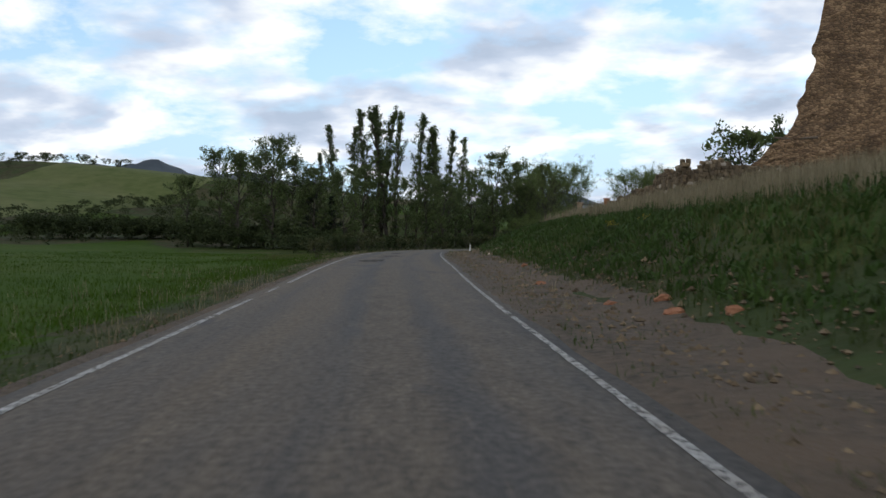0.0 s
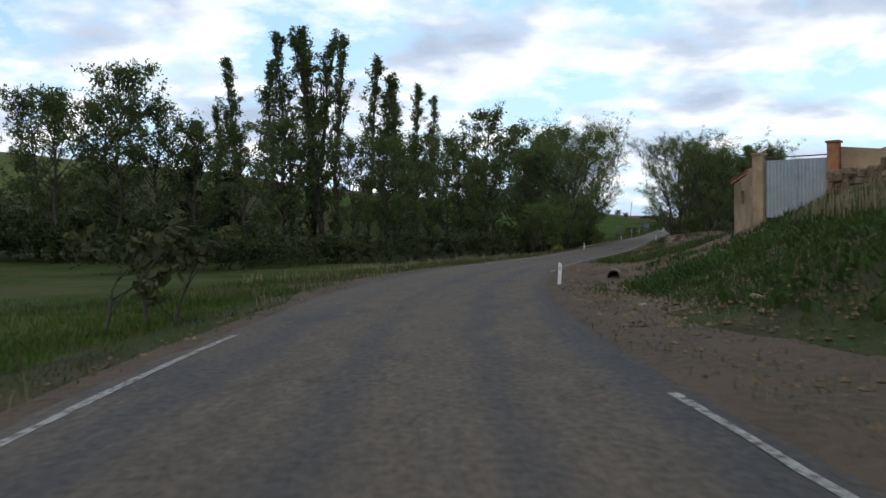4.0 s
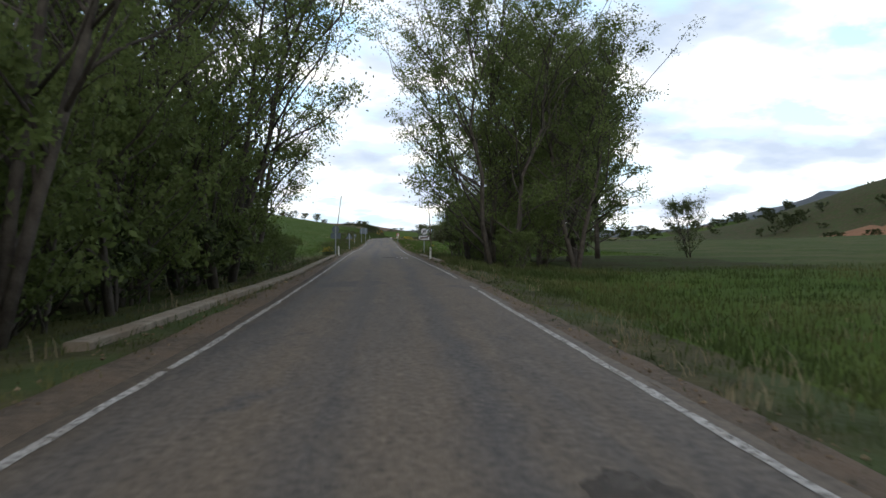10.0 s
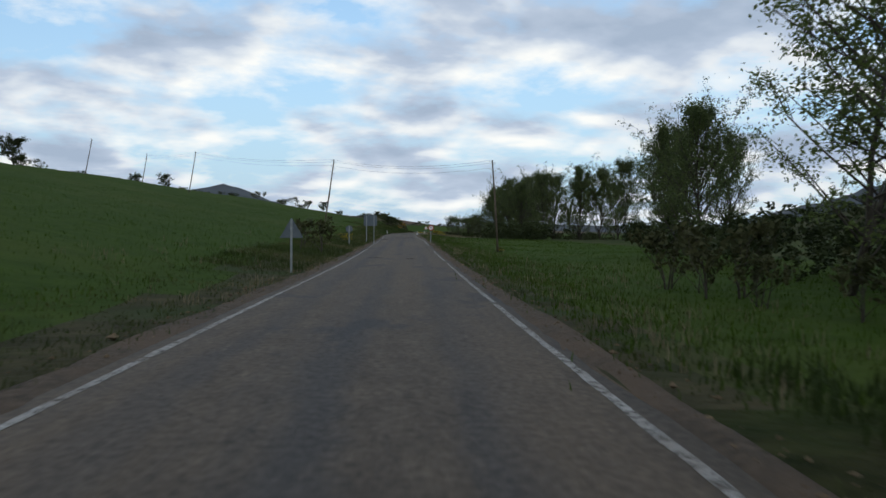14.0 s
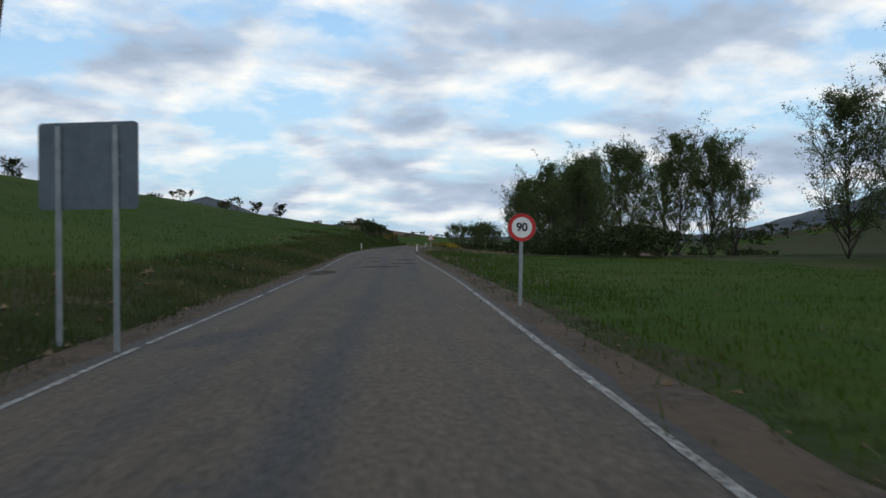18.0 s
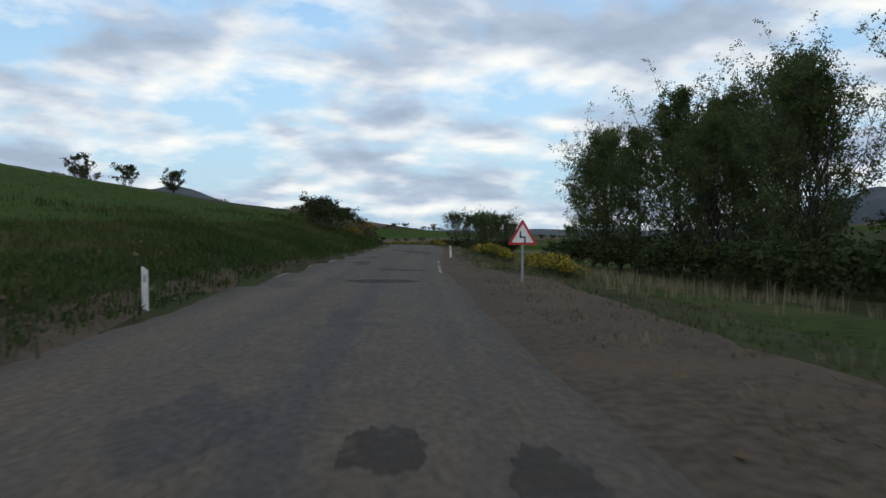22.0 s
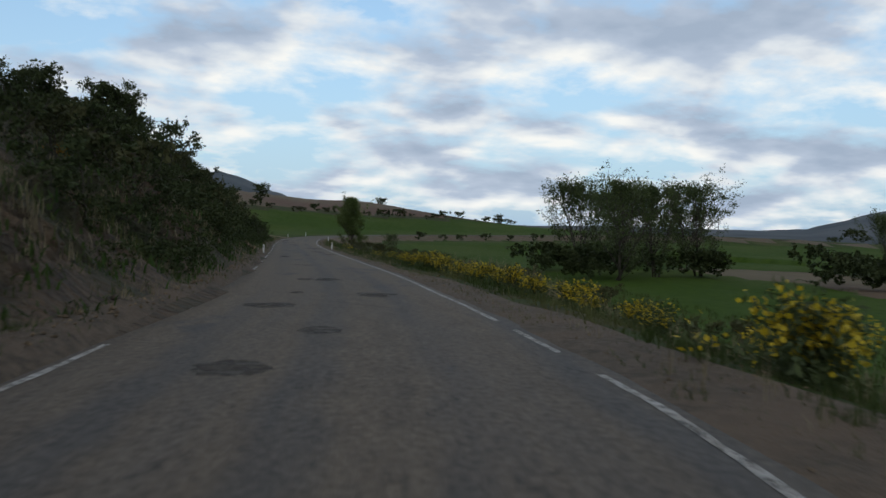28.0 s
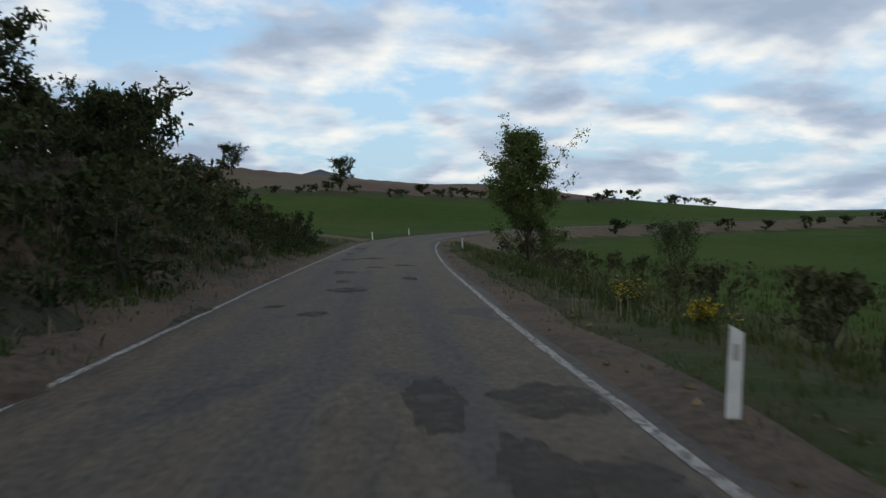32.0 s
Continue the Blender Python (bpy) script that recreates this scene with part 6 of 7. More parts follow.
def wall_panel(name, a, b, z0, tops, thick, material, parent, label="", holes=()):
    """An upright wall from a to b (x, y) with a top line of (share, z), its lower edge at z0, and openings right through it: (u0, u1, z0, z1)."""
    ax = Vector((b[0] - a[0], b[1] - a[1], 0))
    L = ax.length
    ax.normalize()
    nrm = Vector((ax.y, -ax.x, 0))
    us = sorted({0.0, L, *(t * L for t, _ in tops), *(h[0] for h in holes), *(h[1] for h in holes)})
    bm = bmesh.new()

    def top(u):
        return float(np.interp(u / L, [t for t, _ in tops], [z for _, z in tops]))

    def block(u0, u1, lo0, lo1, hi0, hi1):
        vs = []
        for e in (0, thick):
            for u, z in ((u0, lo0), (u1, lo1), (u1, hi1), (u0, hi0)):
                p = Vector((a[0], a[1], 0)) + ax * u - nrm * e
                vs.append(bm.verts.new((p.x, p.y, z)))
        for q in ((0, 1, 2, 3), (7, 6, 5, 4), (0, 4, 5, 1), (1, 5, 6, 2), (2, 6, 7, 3), (3, 7, 4, 0)):
            bm.faces.new([vs[i] for i in q])
    for u0, u1 in zip(us, us[1:]):
        cut = [h for h in holes if h[0] <= u0 + 1e-6 and h[1] >= u1 - 1e-6]
        if cut:
            h = cut[0]
            if h[2] > z0 + 0.01:
                block(u0, u1, z0, z0, h[2], h[2])
            block(u0, u1, h[3], h[3], top(u0), top(u1))
        else:
            block(u0, u1, z0, z0, top(u0), top(u1))
    bmesh.ops.remove_doubles(bm, verts=bm.verts, dist=0.001)
    return part(name, bm, material, parent, label)


def sheet_door(parent, a, b, z0, z1, name="metal_door"):
    """A ribbed galvanised sheet door between two places."""
    ax = Vector((b[0] - a[0], b[1] - a[1], 0))
    L = ax.length
    ax.normalize()
    nrm = Vector((ax.y, -ax.x, 0))
    n = int(L / 0.09)
    vs, fs = [], []
    for i in range(n + 1):
        p = Vector((a[0], a[1], 0)) + ax * (L * i / n) + nrm * (0.03 if i % 2 else 0.0)
        vs += [(p.x, p.y, z0), (p.x, p.y, z1)]
    for i in range(n):
        fs.append((2 * i, 2 * i + 2, 2 * i + 3, 2 * i + 1))
    for i in range(n + 1):
        x, y, z = vs[2 * i]
        vs += [(x - nrm.x * 0.05, y - nrm.y * 0.05, z0), (x - nrm.x * 0.05, y - nrm.y * 0.05, z1)]
    o = 2 * (n + 1)
    for i in range(n):
        fs.append((o + 2 * i + 1, o + 2 * i + 3, o + 2 * i + 2, o + 2 * i))
        fs.append((2 * i + 1, 2 * i + 3, o + 2 * i + 3, o + 2 * i + 1))
    door = mesh_ob(name, vs, fs, M["sheet"], parent, "grey galvanised sheet door")
    bm = bmesh.new()
    mid = Vector((a[0], a[1], 0)) + ax * L * 0.5 + nrm * 0.06
    box(bm, (0.1, 0.1, z1 - z0), pose(mid.x, mid.y, (z0 + z1) / 2, 0, 0, math.degrees(math.atan2(ax.y, ax.x))), 0.01)
    part("middle_rail", bm, M["sheet"], door)
    bm = bmesh.new()
    pts = [Vector((a[0], a[1], z1 + 0.14)) - ax * 0.3 + nrm * 0.05, Vector((b[0], b[1], z1 + 0.14)) + ax * 0.3 + nrm * 0.05]
    tube(bm, pts, [0.035, 0.035], 6)
    part("sliding_rail", bm, M["iron"], door, "rusty iron rail over the door")
    return door


def tiles_along(parent, a, b, inward, n, g):
    """Curved clay tiles laid side by side from a to b, pointing inward."""
    a, b, inward = Vector(a), Vector(b), Vector(inward).normalized()
    bm = bmesh.new()
    rings = []
    for e in (0.0, 0.48):
        rings.append([bm.verts.new((0.105 * math.cos(t), e, 0.075 * math.sin(t))) for t in np.linspace(0, math.pi, 6)])
    rings.append([bm.verts.new((0.088 * math.cos(t), 0.0, 0.058 * math.sin(t))) for t in np.linspace(0, math.pi, 6)])
    rings.append([bm.verts.new((0.088 * math.cos(t), 0.48, 0.058 * math.sin(t))) for t in np.linspace(0, math.pi, 6)])
    for k in range(5):
        bm.faces.new((rings[0][k], rings[1][k], rings[1][k + 1], rings[0][k + 1]))
        bm.faces.new((rings[2][k + 1], rings[3][k + 1], rings[3][k], rings[2][k]))
        bm.faces.new((rings[0][k + 1], rings[2][k + 1], rings[2][k], rings[0][k]))
    me = bpy.data.meshes.new("roof_tile")
    bm.to_mesh(me)
    bm.free()
    me.materials.append(M["tile"])
    side = (b - a).normalized()
    upv = side.cross(inward).normalized()
    rot = Matrix((side, inward, upv)).transposed().to_4x4()
    for i in range(n):
        o = new("roof_tile", me)
        o.parent = parent
        p = a.lerp(b, (i + 0.5) / n)
        o.matrix_basis = Matrix.Translation(p + upv * g.uniform(-0.01, 0.03)) @ rot @ pose(0, g.uniform(-0.05, 0.04), 0, g.uniform(-3, 3), g.uniform(-4, 4), g.uniform(-3, 3))


def shed():
    """The low stone shed with the tiled roof and the grey sheet door."""
    g = random.Random(4)
    thing = new("stone_shed")
    z0 = 1.2
    nw, ap, dr, sw = (40.3, 152.3), (40.62, 146.7), (40.8, 143.1), (41.0, 142.5)
    wall_panel("gable_wall", nw, sw, z0, [(0, 4.15), (0.57, 5.75), (1, 5.35)], 0.45, M["render"], thing, "ochre rendered stone gable wall", holes=[(2.75, 3.3, 3.55, 4.15), (5.75, 9.2, 1.2, 5.25)])
    wall_panel("side_wall", (47.5, 152.9), nw, z0, [(0, 4.1), (1, 4.15)], 0.45, M["render"], thing)
    wall_panel("back_wall", (48.0, 142.9), (47.5, 152.9), z0, [(0, 5.3), (0.43, 5.7), (1, 4.1)], 0.45, M["render"], thing)
    wall_panel("side_wall", (41.0, 142.5), (48.0, 142.9), z0, [(0, 5.3), (1, 5.3)], 0.45, M["render"], thing)
    sheet_door(thing, (40.42, 146.4), (40.6, 143.15), 2.0, 5.15)
    # black panel behind the window hole, in place of the shade indoors
    bm = bmesh.new()
    box(bm, (0.08, 0.5, 0.6), pose(40.7, 149.28, 3.85), 0.01)
    part("window", bm, M["void"], thing, "near-black panel for the shade inside the unglazed window opening")
    bm = bmesh.new()
    box(bm, (0.22, 0.9, 0.14), pose(40.36, 149.28, 4.2), 0.02)
    part("lintel", bm, M["timber"], thing, "weathered timber lintel")
    for k, (a, b) in enumerate((((40.05, 152.65, 4.12), (40.3, 146.6, 5.82)), ((40.3, 146.6, 5.82), (40.75, 142.2, 5.38)))):
        a, b = Vector(a), Vector(b)
        bm = bmesh.new()
        ex = Vector((7.9, 0.4, 0))
        up_ = Vector((0, 0, 0.12))
        vs = [bm.verts.new(q) for q in (a, b, b + ex, a + ex, a + up_, b + up_, b + ex + up_, a + ex + up_)]
        for q in ((3, 2, 1, 0), (4, 5, 6, 7), (0, 1, 5, 4), (1, 2, 6, 5), (2, 3, 7, 6), (3, 0, 4, 7)):
            bm.faces.new([vs[i] for i in q])
        bmesh.ops.recalc_face_normals(bm, faces=bm.faces)
        roof = part("roof", bm, M["tile"], thing, "tiled clay roof slope")
        for row in range(3):
            tiles_along(roof, a + up_ + Vector((row * 0.42, 0, 0.01)), b + up_ + Vector((row * 0.42, 0, 0.01)), (1, 0.05, 0), int((b - a).length / 0.22), g)
    tagged(thing, "low ochre stone shed with tiled roof and grey sheet door", "shed")
    slab = new("concrete_slab")
    bm = bmesh.new()
    vs = [bm.verts.new(q) for q in ((36.2, 148.2, land1(36.2, 148.2) + 0.10), (36.8, 142.3, land1(36.8, 142.3) + 0.10), (40.55, 142.6, 2.05), (40.3, 147.6, 2.05))]
    vs += [bm.verts.new(v.co - Vector((0, 0, 0.7))) for v in vs]
    for q in ((0, 1, 2, 3), (7, 6, 5, 4), (0, 4, 5, 1), (1, 5, 6, 2), (2, 6, 7, 3), (3, 7, 4, 0)):
        bm.faces.new([vs[i] for i in q])
    bmesh.ops.recalc_face_normals(bm, faces=bm.faces)
    part("slab", bm, M["concrete"], slab)
    tagged(slab, "pale concrete slab in front of the shed door", "slab")


def barn():
    """The ochre barn nearer the road, its sheet gate between brick piers."""
    thing = new("ochre_barn")
    A, B, C2, D2 = (24.2, 119.2), (23.8, 115.2), (26.3, 112.6), (31.5, 108.5)
    z0 = 0.8
    wall_panel("side_wall", A, B, z0, [(0, 4.2), (0.55, 4.6), (0.6, 4.85), (1, 5.05)], 0.45, M["render"], thing, "stained ochre rendered wall", holes=[(1.15, 1.75, 3.0, 3.75)])
    wall_panel("back_wall", (33, 121), A, z0, [(0, 4.8), (1, 4.2)], 0.45, M["render"], thing)
    wall_panel("end_wall", D2, (33, 121), z0, [(0, 5.5), (0.5, 5.9), (1, 4.8)], 0.45, M["render"], thing)
    # black panel fills the window hole as painted indoor shade
    bm = bmesh.new()
    box(bm, (0.5, 0.08, 0.8), pose(24.3, 117.75, 3.37, 0, 0, 86), 0.01)
    part("window", bm, M["void"], thing, "near-black panel for the shade inside the small window opening")
    for i, (x, y, t) in enumerate(((23.75, 115.0, 5.5), (26.45, 112.3, 5.9))):
        bm = bmesh.new()
        box(bm, (0.55, 0.55, t - z0), pose(x, y, (t + z0) / 2, 0, 0, 44), 0.03)
        box(bm, (0.68, 0.68, 0.12), pose(x, y, t + 0.06, 0, 0, 44), 0.02)
        part("pier", bm, M["brick" if i else "render"], thing, "masonry gate pier with a cap")
    sheet_door(thing, (24.0, 114.75), (26.2, 112.55), 2.2, 5.2, "metal_gate")
    wall_panel("front_wall", (26.7, 112.1), D2, z0, [(0, 5.7), (0.3, 5.5), (0.6, 6.0), (1, 5.5)], 0.45, M["render"], thing, "stained ochre rendered wall")
    # a tiled lean-to roof
    bm = bmesh.new()
    vs = [bm.verts.new(q) for q in ((24.1, 119.5, 4.18), (24.0, 116.8, 4.72), (31, 113.6, 5.4), (33.2, 121.3, 4.75))]
    vs += [bm.verts.new(v.co + Vector((0, 0, 0.12))) for v in vs]
    for q in ((3, 2, 1, 0), (4, 5, 6, 7), (0, 1, 5, 4), (1, 2, 6, 5), (2, 3, 7, 6), (3, 0, 4, 7)):
        bm.faces.new([vs[i] for i in q])
    bmesh.ops.recalc_face_normals(bm, faces=bm.faces)
    roof = part("roof", bm, M["tile"], thing, "broken clay tile roof")
    tiles_along(roof, (24.05, 119.45, 4.32), (23.95, 116.8, 4.86), (1, 0, 0.02), 13, random.Random(6))
    tagged(thing, "ochre rendered barn with grey sheet gate and masonry piers", "barn")
    # brick garden wall between the barn and the shed
    w = new("brick_wall")
    wall_panel("wall_body", (41.05, 142.2), (41.6, 137.4), 1.2, [(0, 5.0), (0.3, 4.9), (0.32, 4.75), (1, 4.9)], 0.3, M["render"], w)
    me = None
    g = random.Random(9)
    for r in range(9):
        for c in range(15):
            if g.random() < 0.2 + 0.06 * (9 - r):
                continue
            if me is None:
                bm = bmesh.new()
                box(bm, (0.05, 0.27, 0.095), bevel=0.006)
                me = bpy.data.meshes.new("brick")
                bm.to_mesh(me)
                bm.free()
                me.materials.append(M["brick"])
            o = new("brick", me)
            o.parent = w
            u = 0.25 + c * 0.29 + (r % 2) * 0.14
            o.matrix_basis = pose(41.03 + 0.115 * u, 142.2 - u, 3.75 + r * 0.112, 0, 0, -6.5 + g.uniform(-1, 1))
    bm = bmesh.new()
    box(bm, (0.4, 0.4, 3.9), pose(40.85, 142.75, 3.0), 0.03)
    part("pier", bm, M["brick"], w, "brick pier beside the shed door")
    tagged(w, "patched wall of red brick and ochre render", "wall")


shed()
barn()


def culvert():
    thing = new("drain_pipe")
    p = at(107.9, 4.75, 0.05)
    t = on_road(116, 4.8) - on_road(108.6, 4.6)
    ang = math.degrees(math.atan2(t[1], t[0])) - 90
    bm = bmesh.new()
    n = 20
    rings = []
    for e, r in ((0, 0.30), (1.6, 0.30), (1.6, 0.25), (0, 0.25)):
        rings.append([bm.verts.new((r * math.cos(2 * math.pi * k / n), e, 0.2 + r * math.sin(2 * math.pi * k / n))) for k in range(n)])
    for a, b2 in zip(rings, rings[1:] + rings[:1]):
        for k in range(n):
            bm.faces.new((a[k], a[(k + 1) % n], b2[(k + 1) % n], b2[k]))
    bmesh.ops.recalc_face_normals(bm, faces=bm.faces)
    pipe = part("pipe", bm, M["concrete"], thing, smooth=False)
    # black disc across the bore paints the shade deeper in the pipe
    bm = bmesh.new()
    bmesh.ops.create_circle(bm, cap_ends=True, segments=20, radius=0.255, matrix=pose(0, 0.9, 0.2, 90))
    part("bore_shade", bm, M["void"], thing, "near-black disc for the shade inside the pipe")
    thing.matrix_basis = pose(p.x, p.y, p.z, 0, 0, ang)
    tagged(thing, "concrete drain pipe under the farm track's mouth", "pipe")


culvert()

# ---- bridge kerbs ----


def kerb(name, s0, s1, d0, d1, w, h, label):
    ss = np.arange(s0, s1 + 0.01, 1.0)
    dd = np.interp(ss, [s0, s1], [d0, d1])
    cols = []
    for e, z in ((-w / 2, -0.35), (-w / 2, h - 0.02), (-w / 2 + 0.03, h), (w / 2 - 0.03, h), (w / 2, h - 0.02), (w / 2, -0.35)):
        p = on_road(ss, dd + e, z - 0.02)
        p[:, 2] += (fbm(ss * 0.5, ss * 0 + e, 81) - 0.5) * 0.05
        cols.append(p)
    v = np.stack(cols, 1)
    n, c = v.shape[:2]
    I = np.arange(n * c).reshape(n, c)
    f = [(int(I[i, j]), int(I[i, j + 1]), int(I[i + 1, j + 1]), int(I[i + 1, j])) for i in range(n - 1) for j in range(c - 1)]
    f += [tuple(int(q) for q in I[0][::-1]), tuple(int(q) for q in I[-1])]
    return tagged(mesh_ob(name, v.reshape(-1, 3), f, M["concrete"]), label, "kerb", kind="structure")


kerb("bridge_kerb_left", 184, 206, -4.4, -3.78, 0.36, 0.08, "low weathered concrete kerb before the small bridge")
kerb("bridge_kerb_left", 206, 246, -3.75, -3.95, 0.36, 0.09, "low concrete kerb along the small bridge")
kerb("bridge_kerb_right", 226, 250, 3.2, 3.0, 0.26, 0.07, "low concrete kerb along the small bridge")
strip("bridge_apron", 228, 250, lambda s: right_d(s) + 0.6, 0.8, 0.0, M["gravel"], "dusty concrete apron beside the asphalt", ragged=0.2, category="pavement")

# ---- puddles and patches ----
wm = bpy.data.materials.new("puddle_water")
wm.use_nodes = True
wb = wm.node_tree.nodes["Principled BSDF"]
wb.inputs["Base Color"].default_value, wb.inputs["Roughness"].default_value, wb.inputs["Specular IOR Level"].default_value = (0.02, 0.018, 0.015, 1), 0.08, 0.5
wb.inputs["IOR"].default_value = 1.33


def blot(name, s, d, ls, ld, material, label, category, seed, dz=0.008):
    """A flat irregular patch lying on the road."""
    n = 56
    a = np.linspace(0, 2 * math.pi, n, endpoint=False)
    r = 0.55 + 0.55 * fbm(np.cos(a) * 1.5 + seed * 3.1, np.sin(a) * 1.5, 91) + 0.5 * (fbm(np.cos(a) * 5 + seed * 1.7, np.sin(a) * 5, 92) - 0.4)
    if material is wm:
        r = 0.75 + 0.5 * fbm(np.cos(a) * 1.6 + seed, np.sin(a) * 1.6, 91)
    ss, dd = s + ls / 2 * r * np.sin(a), d + ld / 2 * r * np.cos(a)
    p = on_road(ss, dd)
    inner = (dd > left_d(ss) - 0.2) & (dd < right_d(ss) + 0.2)
    z = np.where(inner, p[:, 2] + road_z(ss, dd), land(p[:, 0], p[:, 1]) + 0.05) + dz
    if material is wm:
        z[:] = z.max() + 0.004
    p[:, 2] = z
    c = p.mean(0)
    v = np.concatenate([p, c[None]])
    f = [(i, (i + 1) % n, n) for i in range(n)]
    return tagged(mesh_ob(name, v, f, material), label, category, kind="structure")


blot("puddle", 235.4, 1.1, 0.85, 0.8, wm, "shallow puddle reflecting the pale sky", "puddle", 1)
blot("puddle", 562.3, 3.0, 0.85, 0.24, wm, "shallow puddle in the dirt shoulder", "puddle", 2, 0.05)
blot("puddle", 564.2, 2.6, 0.3, 0.14, wm, "small puddle in the dirt shoulder", "puddle", 3, 0.05)
gpz = random.Random(15)
PATCH = [(385.2, -3.3, 6.0, 1.3), (236.5, 0.2, 2.0, 1.2), (172, 1.3, 3.2, 1.0), (176, 1.4, 1.5, 0.7), (174, -2.3, 0.9, 0.5), (56, -1.0, 1.2, 0.7), (70, -0.8, 3.0, 0.9), (60, -0.6, 2.2, 1.6), (50, -1.2, 5, 1.6),
         (398, 0.3, 2.2, 1.8), (392, -0.8, 2.0, 2.4), (406, 0.6, 3, 1.3), (412, -1.5, 2.5, 1.5), (467, -0.6, 2.6, 2.6), (476, -0.2, 1.6, 2.0), (485, -2.5, 2.4, 1.2), (494, -2.6, 2.6, 0.9), (509, 0.2, 5, 2.6), (516, -0.3, 4, 1.8),
         (588, -1.6, 1.3, 1.0), (592, -0.8, 1.2, 0.7), (597, -2.0, 1.6, 1.2), (601, 0.4, 1.0, 1.2), (608, -0.8, 2.2, 0.9), (640, -2.2, 3.0, 0.8), (650, 1.1, 2.6, 1.4), (645, -0.6, 1.1, 0.5), (652, -1.4, 0.9, 0.7), (675.5, 0.35, 3.0, 0.55), (684, -1.3, 1.2, 0.6), (690, -1.0, 2.0, 1.2), (699, -1.5, 2.2, 0.9), (704, 0.5, 1.6, 0.9), (712, -1.0, 2.5, 1.3), (560, -0.5, 1.0, 0.5)]
for i in range(30):
    s = gpz.uniform(300, 735)
    PATCH.append((s, gpz.uniform(-2.6, 1.4), gpz.uniform(0.8, 3.0), gpz.uniform(0.4, 1.3)))
for i, (s, d, a, b) in enumerate(PATCH):
    blot("asphalt_patch", s, d, a, b, M["tar"], "dark bitumen patch in the worn asphalt", "patch", 10 + i, 0.004)

# ---- road furniture ----
M["white"] = mat("white_plastic", (0.50, 0.51, 0.50), (0.66, 0.66, 0.64), 5, 0.55, bump=0.05, c3=(0.40, 0.37, 0.32), scale3=1.5, amount3=0.5, tint=0.08)
M["signgrey"] = mat("sign_back_grey", (0.085, 0.105, 0.125), (0.125, 0.15, 0.175), 2.5, 0.5, bump=0.05, metal=0.3)
M["signwhite"] = mat("sign_face_white", (0.62, 0.63, 0.63), (0.72, 0.72, 0.72), 3, 0.45, bump=0)
M["signred"] = mat("sign_face_red", (0.38, 0.02, 0.02), (0.46, 0.03, 0.028), 3, 0.45, bump=0)
M["signblack"] = mat("sign_face_black", (0.012, 0.012, 0.013), (0.02, 0.02, 0.021), 3, 0.5, bump=0)
M["signpale"] = mat("sign_face_faded_grey", (0.30, 0.31, 0.33), (0.36, 0.37, 0.39), 3, 0.5, bump=0)
M["signbar"] = mat("sign_face_dark_red", (0.09, 0.012, 0.012), (0.13, 0.02, 0.018), 3, 0.5, bump=0)
M["signdim"] = mat("sign_face_dark_grey", (0.07, 0.075, 0.085), (0.11, 0.115, 0.125), 3, 0.5, bump=0)
M["galv"] = mat("galvanised_post", (0.20, 0.225, 0.24), (0.30, 0.325, 0.34), 5, 0.5, bump=0.05, metal=0.5)
M["reflector"] = mat("faded_reflector", (0.28, 0.27, 0.24), (0.36, 0.34, 0.31), 8, 0.3, bump=0)


def heading(s):
    t = np.array([np.interp(s, LS, LT[:, 0]), np.interp(s, LS, LT[:, 1])])
    return math.degrees(math.atan2(-t[0], t[1]))


def marker_post():
    thing = new("marker_post")
    bm = bmesh.new()
    pro = [(-0.06, -0.025), (0.06, -0.025), (0.045, 0.03), (-0.045, 0.03)]
    lo = [bm.verts.new((x, y, -0.2)) for x, y in pro]
    hi = [bm.verts.new((x * 0.95, y * 0.9, 0.74 + (0.03 if x < 0 else -0.03))) for x, y in pro]
    for k in range(4):
        bm.faces.new((lo[k], lo[(k + 1) % 4], hi[(k + 1) % 4], hi[k]))
    bm.faces.new(hi)
    part("post_body", bm, M["white"], thing)
    bm = bmesh.new()
    box(bm, (0.05, 0.008, 0.13), pose(0, -0.028, 0.56), 0.002)
    part("reflector", bm, M["reflector"], thing, "faded reflector")
    return tagged(thing, "white plastic marker post at the road edge", "marker post", "marker posts")


mp = marker_post()
spots = [(98.3, 2.8, 1.0), (177.1, -3.05, 0.95), (245.6, -3.65, 1.05), (234.0, 2.95, 1.1), (455.5, -4.5, 1.05), (441.0, 2.1, 1.0), (496.0, 2.2, 1.0), (646.2, -3.7, 1.05), (674.7, 2.62, 1.0), (730.5, 4.2, 0.95), (750, -4.2, 0.9), (762, -4.5, 0.9)]
rp = random.Random(2)
for i, (s, d, k) in enumerate(spots):
    p = at(s, d)
    m = pose(p.x, p.y, p.z, rp.uniform(-2, 2), rp.uniform(-4, 4), heading(s) + rp.uniform(-12, 12)) @ Matrix.Scale(k, 4)
    if i == 0:
        first = m
    else:
        copy_thing(mp, m)
mp.matrix_basis = first


def flat_plate(bm, outline, y0, y1):
    """A plate of that outline (x, z), from y0 to y1."""
    a = [bm.verts.new((x, y0, z)) for x, z in outline]
    b2 = [bm.verts.new((x, y1, z)) for x, z in outline]
    bm.faces.new(a)
    bm.faces.new(list(reversed(b2)))
    n = len(a)
    for k in range(n):
        bm.faces.new((a[(k + 1) % n], a[k], b2[k], b2[(k + 1) % n]))
    bmesh.ops.recalc_face_normals(bm, faces=bm.faces)


def disc(r, n=40):
    return [(r * math.cos(2 * math.pi * k / n), r * math.sin(2 * math.pi * k / n)) for k in range(n)]


